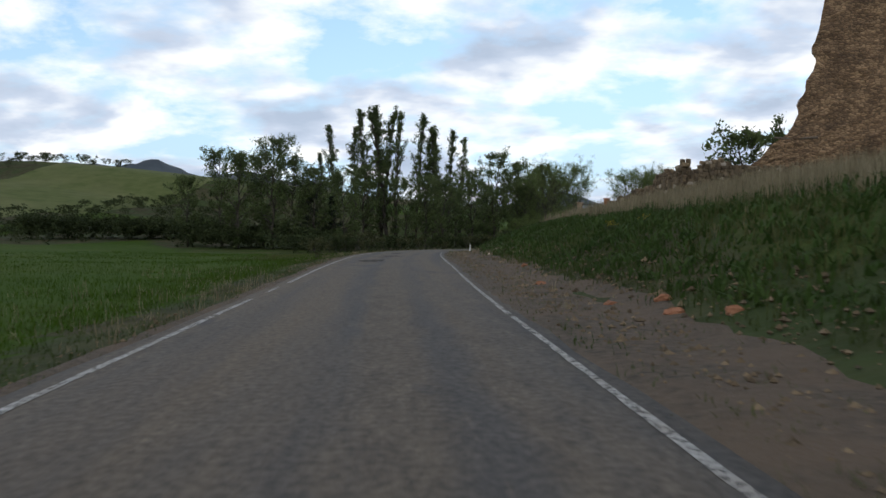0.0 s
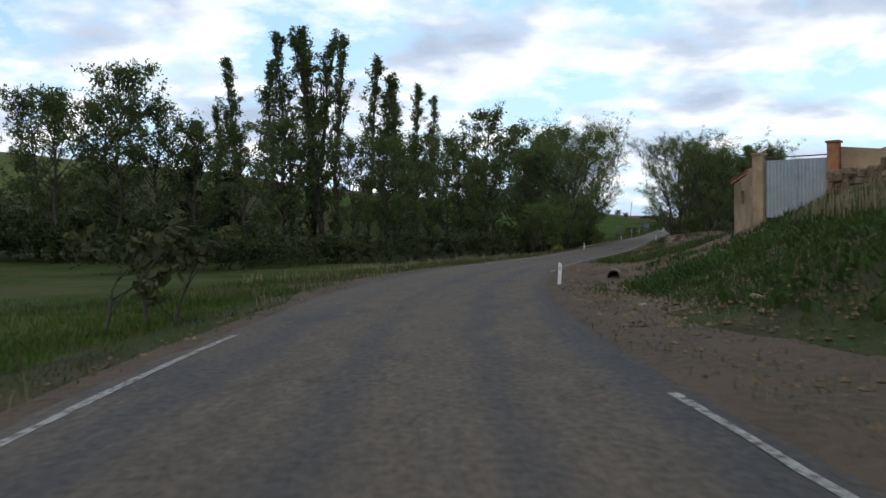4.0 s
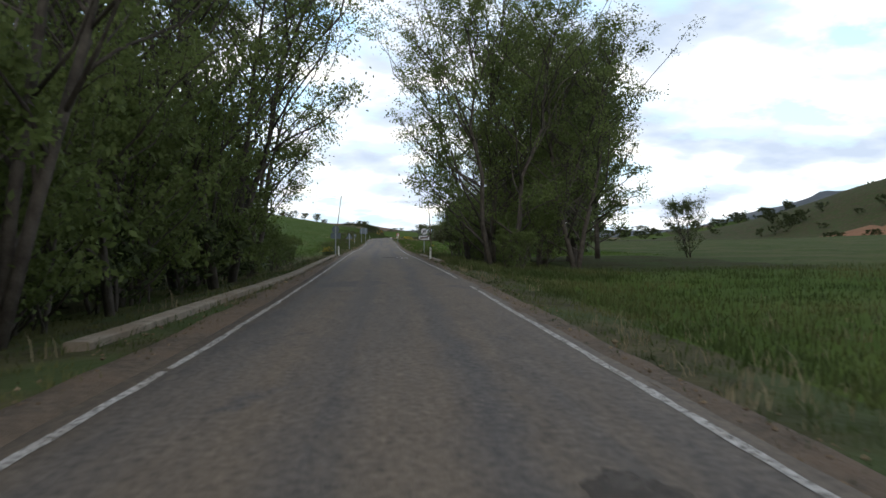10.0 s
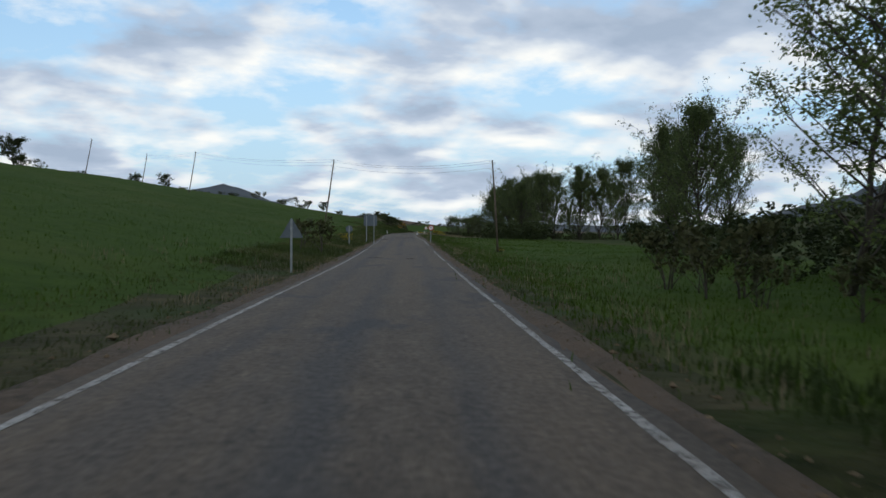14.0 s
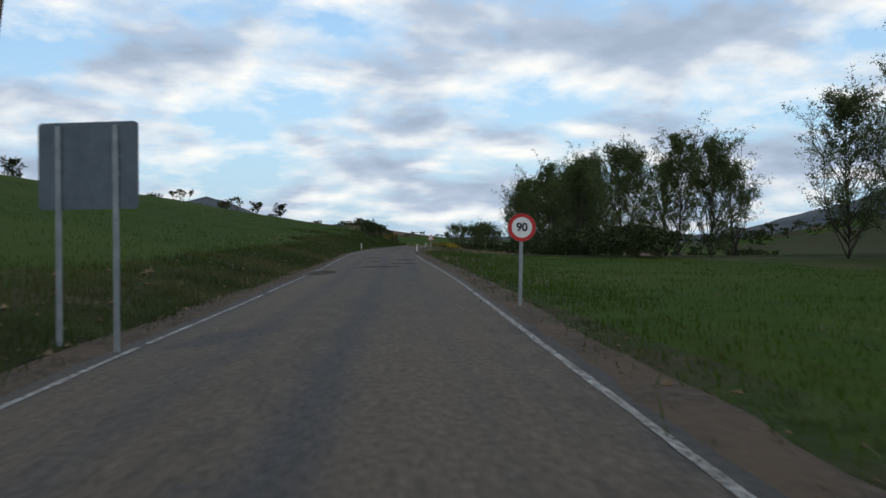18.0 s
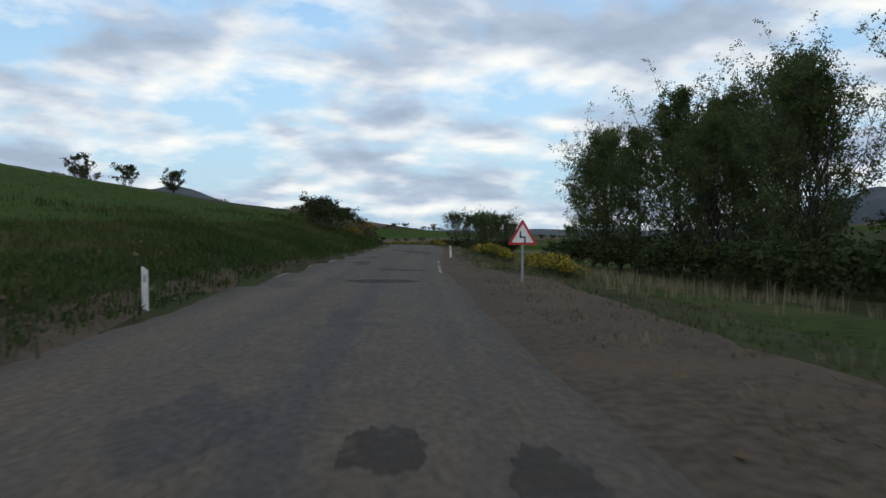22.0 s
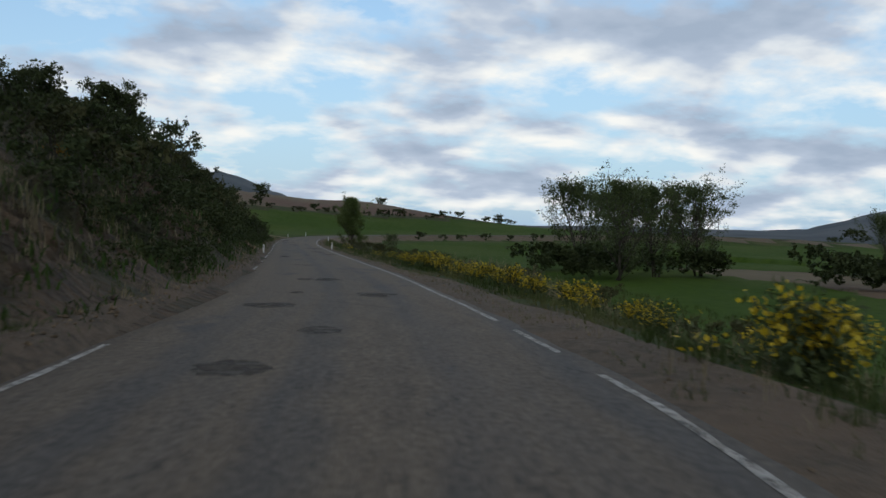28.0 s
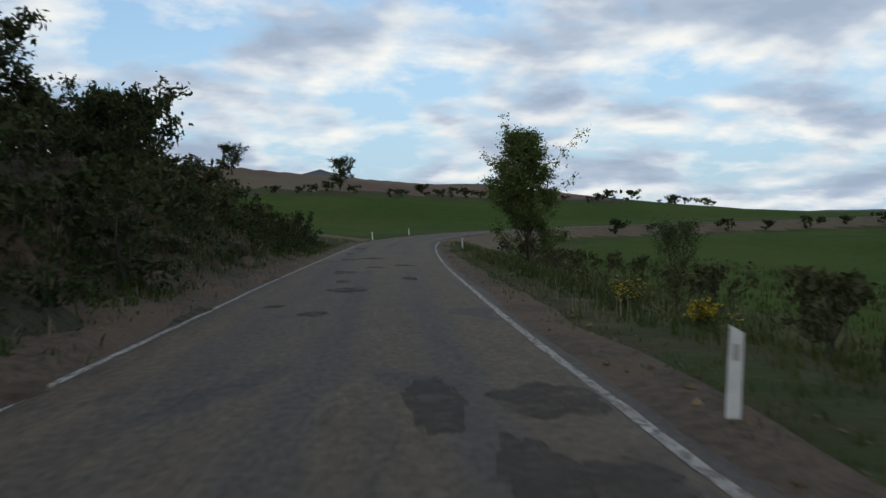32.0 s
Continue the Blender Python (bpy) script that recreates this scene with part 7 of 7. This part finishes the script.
def rect(w, h, r=0.04):
    out = []
    for cx_, cz_, a0 in ((w / 2 - r, h / 2 - r, 0), (-w / 2 + r, h / 2 - r, 90), (-w / 2 + r, -h / 2 + r, 180), (w / 2 - r, -h / 2 + r, 270)):
        for k in range(4):
            a = radians(a0 + 30 * k)
            out.append((cx_ + r * math.cos(a), cz_ + r * math.sin(a)))
    return out


def tri(side, r=0.05):
    h = side * 0.866
    c = [(0, h * 2 / 3), (-side / 2, -h / 3), (side / 2, -h / 3)]
    out = []
    for k in range(3):
        p, q, w = Vector(c[k]), Vector(c[k - 1]), Vector(c[(k + 1) % 3])
        a, b2 = p + (q - p).normalized() * r, p + (w - p).normalized() * r
        out += [tuple(a), tuple(p.lerp((a + b2) / 2, 0.5)), tuple(b2)]
    return out


def lettering(text, size, material, parent, x, y, z, name="numerals", bold=0.006):
    cu = bpy.data.curves.new("text", "FONT")
    cu.body, cu.size, cu.align_x, cu.align_y, cu.extrude, cu.offset = text, size, "CENTER", "CENTER", 0.002, bold
    ob = bpy.data.objects.new("text", cu)
    scene.collection.objects.link(ob)
    bpy.context.view_layer.update()
    me = bpy.data.meshes.new_from_object(ob.evaluated_get(bpy.context.evaluated_depsgraph_get()))
    bpy.data.objects.remove(ob)
    bpy.data.curves.remove(cu)
    me.materials.clear()
    me.materials.append(material)
    o = new(name, me)
    o.parent = parent
    o.matrix_basis = pose(x, y, z, 90, 0, 0)
    return o


def sign(name, s, d, plates, posts, label, turn=0.0, post_top=None, tilt=0.0):
    """A road sign. plates: (outline, height of middle, back material); posts: x places. Faces the oncoming lane at turn 0."""
    thing = new(name)
    p = at(s, d)
    rz = on_road(s, 0)[2] - p.z
    top = post_top or max(h + max(z for _, z in o) for o, h, _ in plates) - 0.05
    for x in posts:
        bm = bmesh.new()
        box(bm, (0.08, 0.04, top + rz + 0.4), pose(x, 0.035, (top + rz - 0.4) / 2), 0.008)
        part("post", bm, M["galv"], thing)
    made = []
    for o, h, mt in plates:
        bm = bmesh.new()
        flat_plate(bm, [(x, z + h + rz) for x, z in o], -0.006, 0.012)
        pl = part("plate", bm, mt, thing)
        bm = bmesh.new()
        for zz in (-0.12, 0.12):
            box(bm, (0.12, 0.02, 0.03), pose(posts[0], 0.012 + 0.006, h + rz + zz))
        part("bracket", bm, M["galv"], pl)
        made.append((pl, h + rz))
    thing.matrix_basis = pose(p.x, p.y, p.z, 0, tilt, heading(s) + turn)
    tagged(thing, label, "road sign")
    return thing, made


def face(outline, h, material, parent, y=-0.0085, th=0.002, name="face", label=""):
    bm = bmesh.new()
    flat_plate(bm, [(x, z + h) for x, z in outline], y, y + th)
    return part(name, bm, material, parent, label)


def ring(outline, inner, h, material, parent, y, name, label=""):
    bm = bmesh.new()
    o = [bm.verts.new((x, y, z + h)) for x, z in outline]
    i2 = [bm.verts.new((x, y, z + h)) for x, z in inner]
    n = len(o)
    for k in range(n):
        bm.faces.new((o[k], o[(k + 1) % n], i2[(k + 1) % n], i2[k]))
    return part(name, bm, material, parent, label)


# signs for the other lane, seen from behind
sign("speed_sign", 248.9, -4.05, [(disc(0.3), 2.08, M["signgrey"]), (rect(0.82, 0.46), 1.56, M["signgrey"])], [0.0], "round road sign over a plate, seen from its grey back", 178)
sign("warning_sign", 289.4, -4.5, [(tri(0.9), 1.55, M["signgrey"])], [0.0], "triangular road sign seen from its grey back", 180)
sign("round_sign", 339.5, -5.4, [(disc(0.31), 1.62, M["signgrey"])], [0.0], "round road sign seen from its grey back", 181)
sign("direction_board", 357.5, -4.2, [(rect(1.46, 1.18, 0.06), 2.5, M["signgrey"])], [-0.42, 0.42], "large blank-backed direction board on two posts", 168)
# end of limit and end of village
t, (p1_, p2_) = sign("end_of_limit_sign", 259.2, 3.7, [(disc(0.31), 2.0, M["signgrey"]), (rect(1.05, 0.46), 1.42, M["signgrey"])], [0.0], "round white end-of-limit sign above a crossed-out village plate", 0)
pl, h = p1_
face(disc(0.295), h, M["signwhite"], pl, label="white disc")
lettering("70", 0.30, M["signdim"], pl, 0, -0.012, h)
bm = bmesh.new()
box(bm, (0.57, 0.001, 0.07), pose(0, -0.0135, h, 0, -45, 0))
part("stripe", bm, M["signdim"], pl, "dark diagonal bar")
pl, h = p2_
face(rect(1.03, 0.44), h, M["signblack"], pl, label="black border")
face(rect(0.97, 0.38), h, M["signwhite"], pl, y=-0.0105, label="white village plate")
for k in range(8):
    bm = bmesh.new()
    box(bm, (0.065, 0.001, 0.15), pose(-0.33 + k * 0.094, -0.0115, h))
    part("letter_bar", bm, M["signblack"], pl)
bm = bmesh.new()
box(bm, (1.0, 0.001, 0.075), pose(0, -0.0135, h, 0, -19, 0))
part("red_bar", bm, M["signbar"], pl, "dark red diagonal bar")
# speed limit
t, (p1_,) = sign("speed_limit_sign", 365.0, 2.62, [(disc(0.31), 1.71, M["signgrey"])], [0.0], "round white speed limit sign with a red ring", 2, tilt=1.5)
pl, h = p1_
face(disc(0.305), h, M["signred"], pl, label="red ring")
face(disc(0.225), h, M["signwhite"], pl, y=-0.0105, label="white centre")
lettering("90", 0.25, M["signblack"], pl, 0, -0.0135, h, bold=0.008)
# bends ahead
t, (p1_,) = sign("bend_warning_sign", 466.6, 3.6, [(tri(0.9), 1.4, M["signgrey"])], [0.0], "triangular red-edged warning sign of a double bend", 0)
pl, h = p1_
face(tri(0.89), h, M["signred"], pl, label="red border")
face(tri(0.66, 0.03), h, M["signwhite"], pl, y=-0.0105, label="white centre")
for x, z, w, hh in ((-0.07, 0.09, 0.05, 0.17), (0.0, 0.0, 0.19, 0.05), (0.07, -0.08, 0.05, 0.17)):
    bm = bmesh.new()
    box(bm, (w, 0.001, hh), pose(x, -0.0125, h + z - 0.03))
    part("bend_arrow", bm, M["signblack"], pl)


def utility_pole(s, d, height, lean, label):
    thing = new("utility_pole")
    bm = bmesh.new()
    tube(bm, [(0, 0, -0.6), (0.03, 0, height * 0.5), (0, 0.02, height)], [0.11, 0.095, 0.07], 10)
    part("pole", bm, M["timber"], thing, smooth=True)
    for k, (side, z) in enumerate(((-1, 0.15), (1, 0.35), (-1, 0.85), (1, 1.05), (-1, 1.5), (1, 1.7))):
        bm = bmesh.new()
        tube(bm, [(0, 0, height - z - 0.06), (side * 0.2, 0, height - z - 0.04), (side * 0.24, 0, height - z + 0.05)], [0.014, 0.013, 0.012], 5)
        arm = part("bracket", bm, M["iron"], thing)
        bm = bmesh.new()
        tube(bm, [(side * 0.24, 0, height - z + 0.03), (side * 0.24, 0, height - z + 0.08), (side * 0.24, 0, height - z + 0.13)], [0.045, 0.05, 0.025], 8)
        part("insulator", bm, M["white"], arm, "pale glass insulator")
    p = at(s, d)
    thing.matrix_basis = pose(p.x, p.y, p.z, lean[0], lean[1], heading(s) + 10)
    tagged(thing, label, "utility pole", "utility poles")
    return thing, p + Vector((0, 0, height))


tops = []
for s, d, hh, lean in ((341, 8.35, 8.6, (0, -4)), (367, -10.2, 8.8, (0, 8)), (437, -42, 8.0, (0, 9)), (*xy(84, 478), 8.0, (0, 9)), (*xy(70, 450), 8.0, (0, 10))):
    th, tp = utility_pole(s, d, hh, lean, "weathered timber utility pole with insulators in the field")
    mm = th.matrix_basis
    tops.append([mm @ Vector((sd_ * 0.24, 0, hh - z + 0.12)) for sd_, z in ((-1, 0.15), (1, 0.35), (-1, 0.85))])
for a, b in zip(tops[:3], tops[1:4]):
    for p, q in zip(a, b):
        bm = bmesh.new()
        pts = [p.lerp(q, k / 10) - Vector((0, 0, 0.7 * (1 - (k / 5 - 1) ** 2))) for k in range(11)]
        tube(bm, pts, [0.009] * 11, 4)
        tagged(part("overhead_wire", bm, M["iron"], None), "thin dark overhead wire between the poles", "wire")

# ---- rocks on the cut bank ----
gk = random.Random(17)


def rock(s, d, size, dz, label, category="rock", seed=0, material="rock"):
    bm = bmesh.new()
    bmesh.ops.create_icosphere(bm, subdivisions=3, radius=0.5)
    g = random.Random(seed)
    o = Vector((g.uniform(0, 50), g.uniform(0, 50), g.uniform(0, 50)))
    cuts = [(Vector((g.gauss(0, 1), g.gauss(0, 1), g.gauss(0, 1))).normalized(), g.uniform(0.26, 0.42)) for _ in range(13)]
    for v in bm.verts:
        for n, k in cuts:
            e = v.co.dot(n) - k
            if e > 0:
                v.co -= n * e
        v.co *= 1 + 0.22 * noise.noise(v.co * 6 + o) + 0.12 * noise.noise(v.co * 15 + o)
        v.co = Vector((v.co.x * size[0], v.co.y * size[1], v.co.z * size[2])) * 1.35
    p = at(s, d, dz)
    ob = part("boulder" if category == "rock" else "outcrop", bm, M[material], None)
    ob.matrix_basis = pose(p.x, p.y, p.z, g.uniform(-12, 12), g.uniform(-12, 12), heading(s) + g.uniform(-25, 25))
    return tagged(ob, label, category)


M["rock_pale"] = mat("pale_rock", (0.055, 0.043, 0.028), (0.13, 0.10, 0.066), 2.2, 0.95, bump=0.9, bscale=8, c3=(0.09, 0.07, 0.045), scale3=1.2, amount3=0.7)
for i, (s, d, z) in enumerate(((641.2, -4.5, (0.38, 0.42, 0.34)), (641.8, -4.35, (0.34, 0.36, 0.28)), (640.6, -4.35, (0.3, 0.34, 0.26)), (641.6, -4.75, (0.42, 0.45, 0.55)), (640.5, -4.7, (0.34, 0.38, 0.36)), (642.4, -4.5, (0.26, 0.3, 0.22)))):
    rock(s, d, z, 0.15, "tawny fallen boulder at the foot of the bank", seed=i, material="stone")
for i in range(26):
    s = gk.uniform(548, 712)
    d = -gk.uniform(5.0, 9.5)
    k = gk.uniform(0.4, 1.2)
    rock(s, d, (k * 1.2, k * 1.9, k * gk.uniform(0.6, 1.1)), -0.35 * k, "weathered brown rock outcrop in the cut bank", "outcrop", 50 + i, "rock")


def rock_face():
    """The broken rock of the cut bank: a fine sheet of ledges over the land."""
    ss, dd = np.arange(541, 716, 0.17), np.linspace(4.5, 11.5, 40)
    S, D = np.meshgrid(ss, dd, indexing="ij")
    p = on_road(S.ravel(), -D.ravel())
    z = land(p[:, 0], p[:, 1])
    u, v = S.ravel(), D.ravel()
    h = z - p[:, 2]
    # slaty beds, tilted down along the road
    q = u * 1.25 + h * 1.1 + 1.6 * fbm(u * 0.5, h * 0.5, 61)
    bed = q % 1.0
    thin = (q * 2.7 + 0.6 * fbm(u * 1.1, v, 62)) % 1.0
    big = np.abs(2 * fbm(u * 0.5, v * 0.8 + u * 0.2, 64) - 1)
    fade = np.interp(u, [541, 552, 700, 716], [0, 1, 1, 0]) * np.interp(v, [4.5, 5.3, 9.5, 11.5], [0, 1, 1, 0])
    bare = np.clip((fbm(u * 0.09 + 7, v * 0.25, 67) - 0.34) * 5, 0.12, 1)
    push = (0.42 * bed + 0.20 * thin + 0.7 * big - 0.62) * fade * bare
    t = on_road(S.ravel(), -D.ravel() + 1.0) - p
    p[:, 2] = z - 0.12 + 0.2 * fade + push * 0.75
    p[:, :2] += t[:, :2] * (push * 0.7)[:, None]
    n, c = S.shape
    I = np.arange(n * c).reshape(n, c)
    f = np.stack([I[:-1, :-1].ravel(), I[:-1, 1:].ravel(), I[1:, 1:].ravel(), I[1:, :-1].ravel()], 1)
    tagged(mesh_ob("rock_face", p, f, M["rock"]), "dark broken rock and earth of the cut bank", "rock face", kind="structure")


rock_face()


def rock_slab():
    """A great tilted plate of bedded rock standing proud of the cut bank."""
    g = random.Random(7)
    top0, top1, low1, low0 = (at(s_, d_, z_) for s_, d_, z_ in ((646.0, -8.6, 0.9), (650.5, -8.0, 0.7), (650.2, -6.0, 0.35), (644.6, -6.3, 0.5)))
    out = (top1 - top0).cross(low0 - top0).normalized()
    if out.z < 0:
        out = -out
    nu_, nv_ = 26, 16
    vs, fs = [], []
    for back in (0, 1):
        for i in range(nu_):
            for j in range(nv_):
                u, v = i / (nu_ - 1), j / (nv_ - 1)
                rag = 0.10 * (vnoise(np.array([u * 7.0]), np.array([v * 5.0 + 3]), 31)[0] - 0.5)
                q = top0.lerp(top1, u + rag).lerp(low0.lerp(low1, u + rag), v + rag * 0.7)
                bed = 0.16 * math.floor(v * 5 + 1.3 * vnoise(np.array([u * 3.0]), np.array([v * 2.0]), 33)[0]) / 5
                q = q + out * (bed + 0.12 * (vnoise(np.array([u * 9.0]), np.array([v * 9.0]), 35)[0] - 0.5) - back * 0.75)
                vs.append(tuple(q))
    K = nu_ * nv_
    for i in range(nu_ - 1):
        for j in range(nv_ - 1):
            a = i * nv_ + j
            fs.append((a, a + 1, a + nv_ + 1, a + nv_))
            fs.append((K + a + nv_, K + a + nv_ + 1, K + a + 1, K + a))
    rim = [i * nv_ for i in range(nu_)] + [(nu_ - 1) * nv_ + j for j in range(1, nv_)] + [i * nv_ + nv_ - 1 for i in range(nu_ - 2, -1, -1)] + [j for j in range(nv_ - 2, 0, -1)]
    for a, b2 in zip(rim, rim[1:] + rim[:1]):
        fs.append((a, b2, K + b2, K + a))
    tagged(mesh_ob("rock_slab", vs, fs, M["rock_pale"]), "tilted grey-brown slab of bedded rock in the cut bank", "rock")


rock_slab()
for i, (s, d) in enumerate(((17.5, 5.2), (15.8, 4.9), (14.4, 5.4), (19, 4.6), (27, 4.4), (36, 5.2))):
    rock(s, d, (0.3, 0.22, 0.16), 0.05, "broken orange brick lying in the gravel", "rock", 200 + i, "brick")
for i in range(9):
    rock(rp.uniform(20, 92), rp.uniform(4.2, 6.2), (0.22, 0.17, 0.12), 0.05, "pale stone lying on the bank's foot", "rock", 220 + i, "stone_pale")
for i, (s, d) in enumerate(((106, 9), (107.5, 9.5), (105, 8.6), (109, 10.2), (127, 8.5))):
    rock(s, d, (0.5, 0.4, 0.25), 0.02, "brown slab of rubble on the track's edge", "rock", 240 + i, "stone")

# ---- far hills ----
AZ = [-180, -120, -60, -32, -22, -14, -9, -2, 4, 9, 13, 17, 25, 33, 37, 42, 45, 49, 55, 65, 85, 120, 180]
HT = [90, 110, 130, 170, 185, 170, 140, 60, 78, 116, 66, 32, 24, 26, 24, 28, 62, 100, 122, 130, 110, 90, 90]
# dark woodland shifted to blue-grey: the haze of distance is in the colour
M["hazed_hill"] = mat("hazed_wooded_hill", (0.035, 0.045, 0.055), (0.065, 0.078, 0.088), 0.008, 1.0, bump=0, c3=(0.09, 0.095, 0.10), scale3=0.004, amount3=0.5)
az = np.radians(np.arange(-180, 180.1, 0.5))
hv, hf = [], []
prof = np.interp(np.degrees(az), AZ, HT) * (0.86 + 0.28 * fbm(np.degrees(az) * 0.35 + 200, az * 0, 95))
for j, (rad, fr) in enumerate(((1500, -0.25), (1750, 0.35), (1950, 0.72), (2150, 1.0), (2500, 0.7), (2900, -0.3))):
    rr = rad * (1 + 0.06 * (fbm(np.degrees(az) * 0.2 + 300, az * 0 + j, 96) - 0.5))
    hv.append(np.stack([150 + rr * np.sin(az), 450 + rr * np.cos(az), prof * fr * (1 + 0.12 * (fbm(np.degrees(az) * 0.8 + 400, az * 0 + j, 97) - 0.5))], 1))
hv = np.stack(hv, 1)
n, c = hv.shape[:2]
I = np.arange(n * c).reshape(n, c)
hf = np.stack([I[:-1, :-1].ravel(), I[:-1, 1:].ravel(), I[1:, 1:].ravel(), I[1:, :-1].ravel()], 1)
tagged(mesh_ob("backdrop_hills", hv.reshape(-1, 3), hf, M["hazed_hill"], smooth=True), "distant wooded hills along the horizon, haze painted in as blue-grey", "hills", kind="structure")
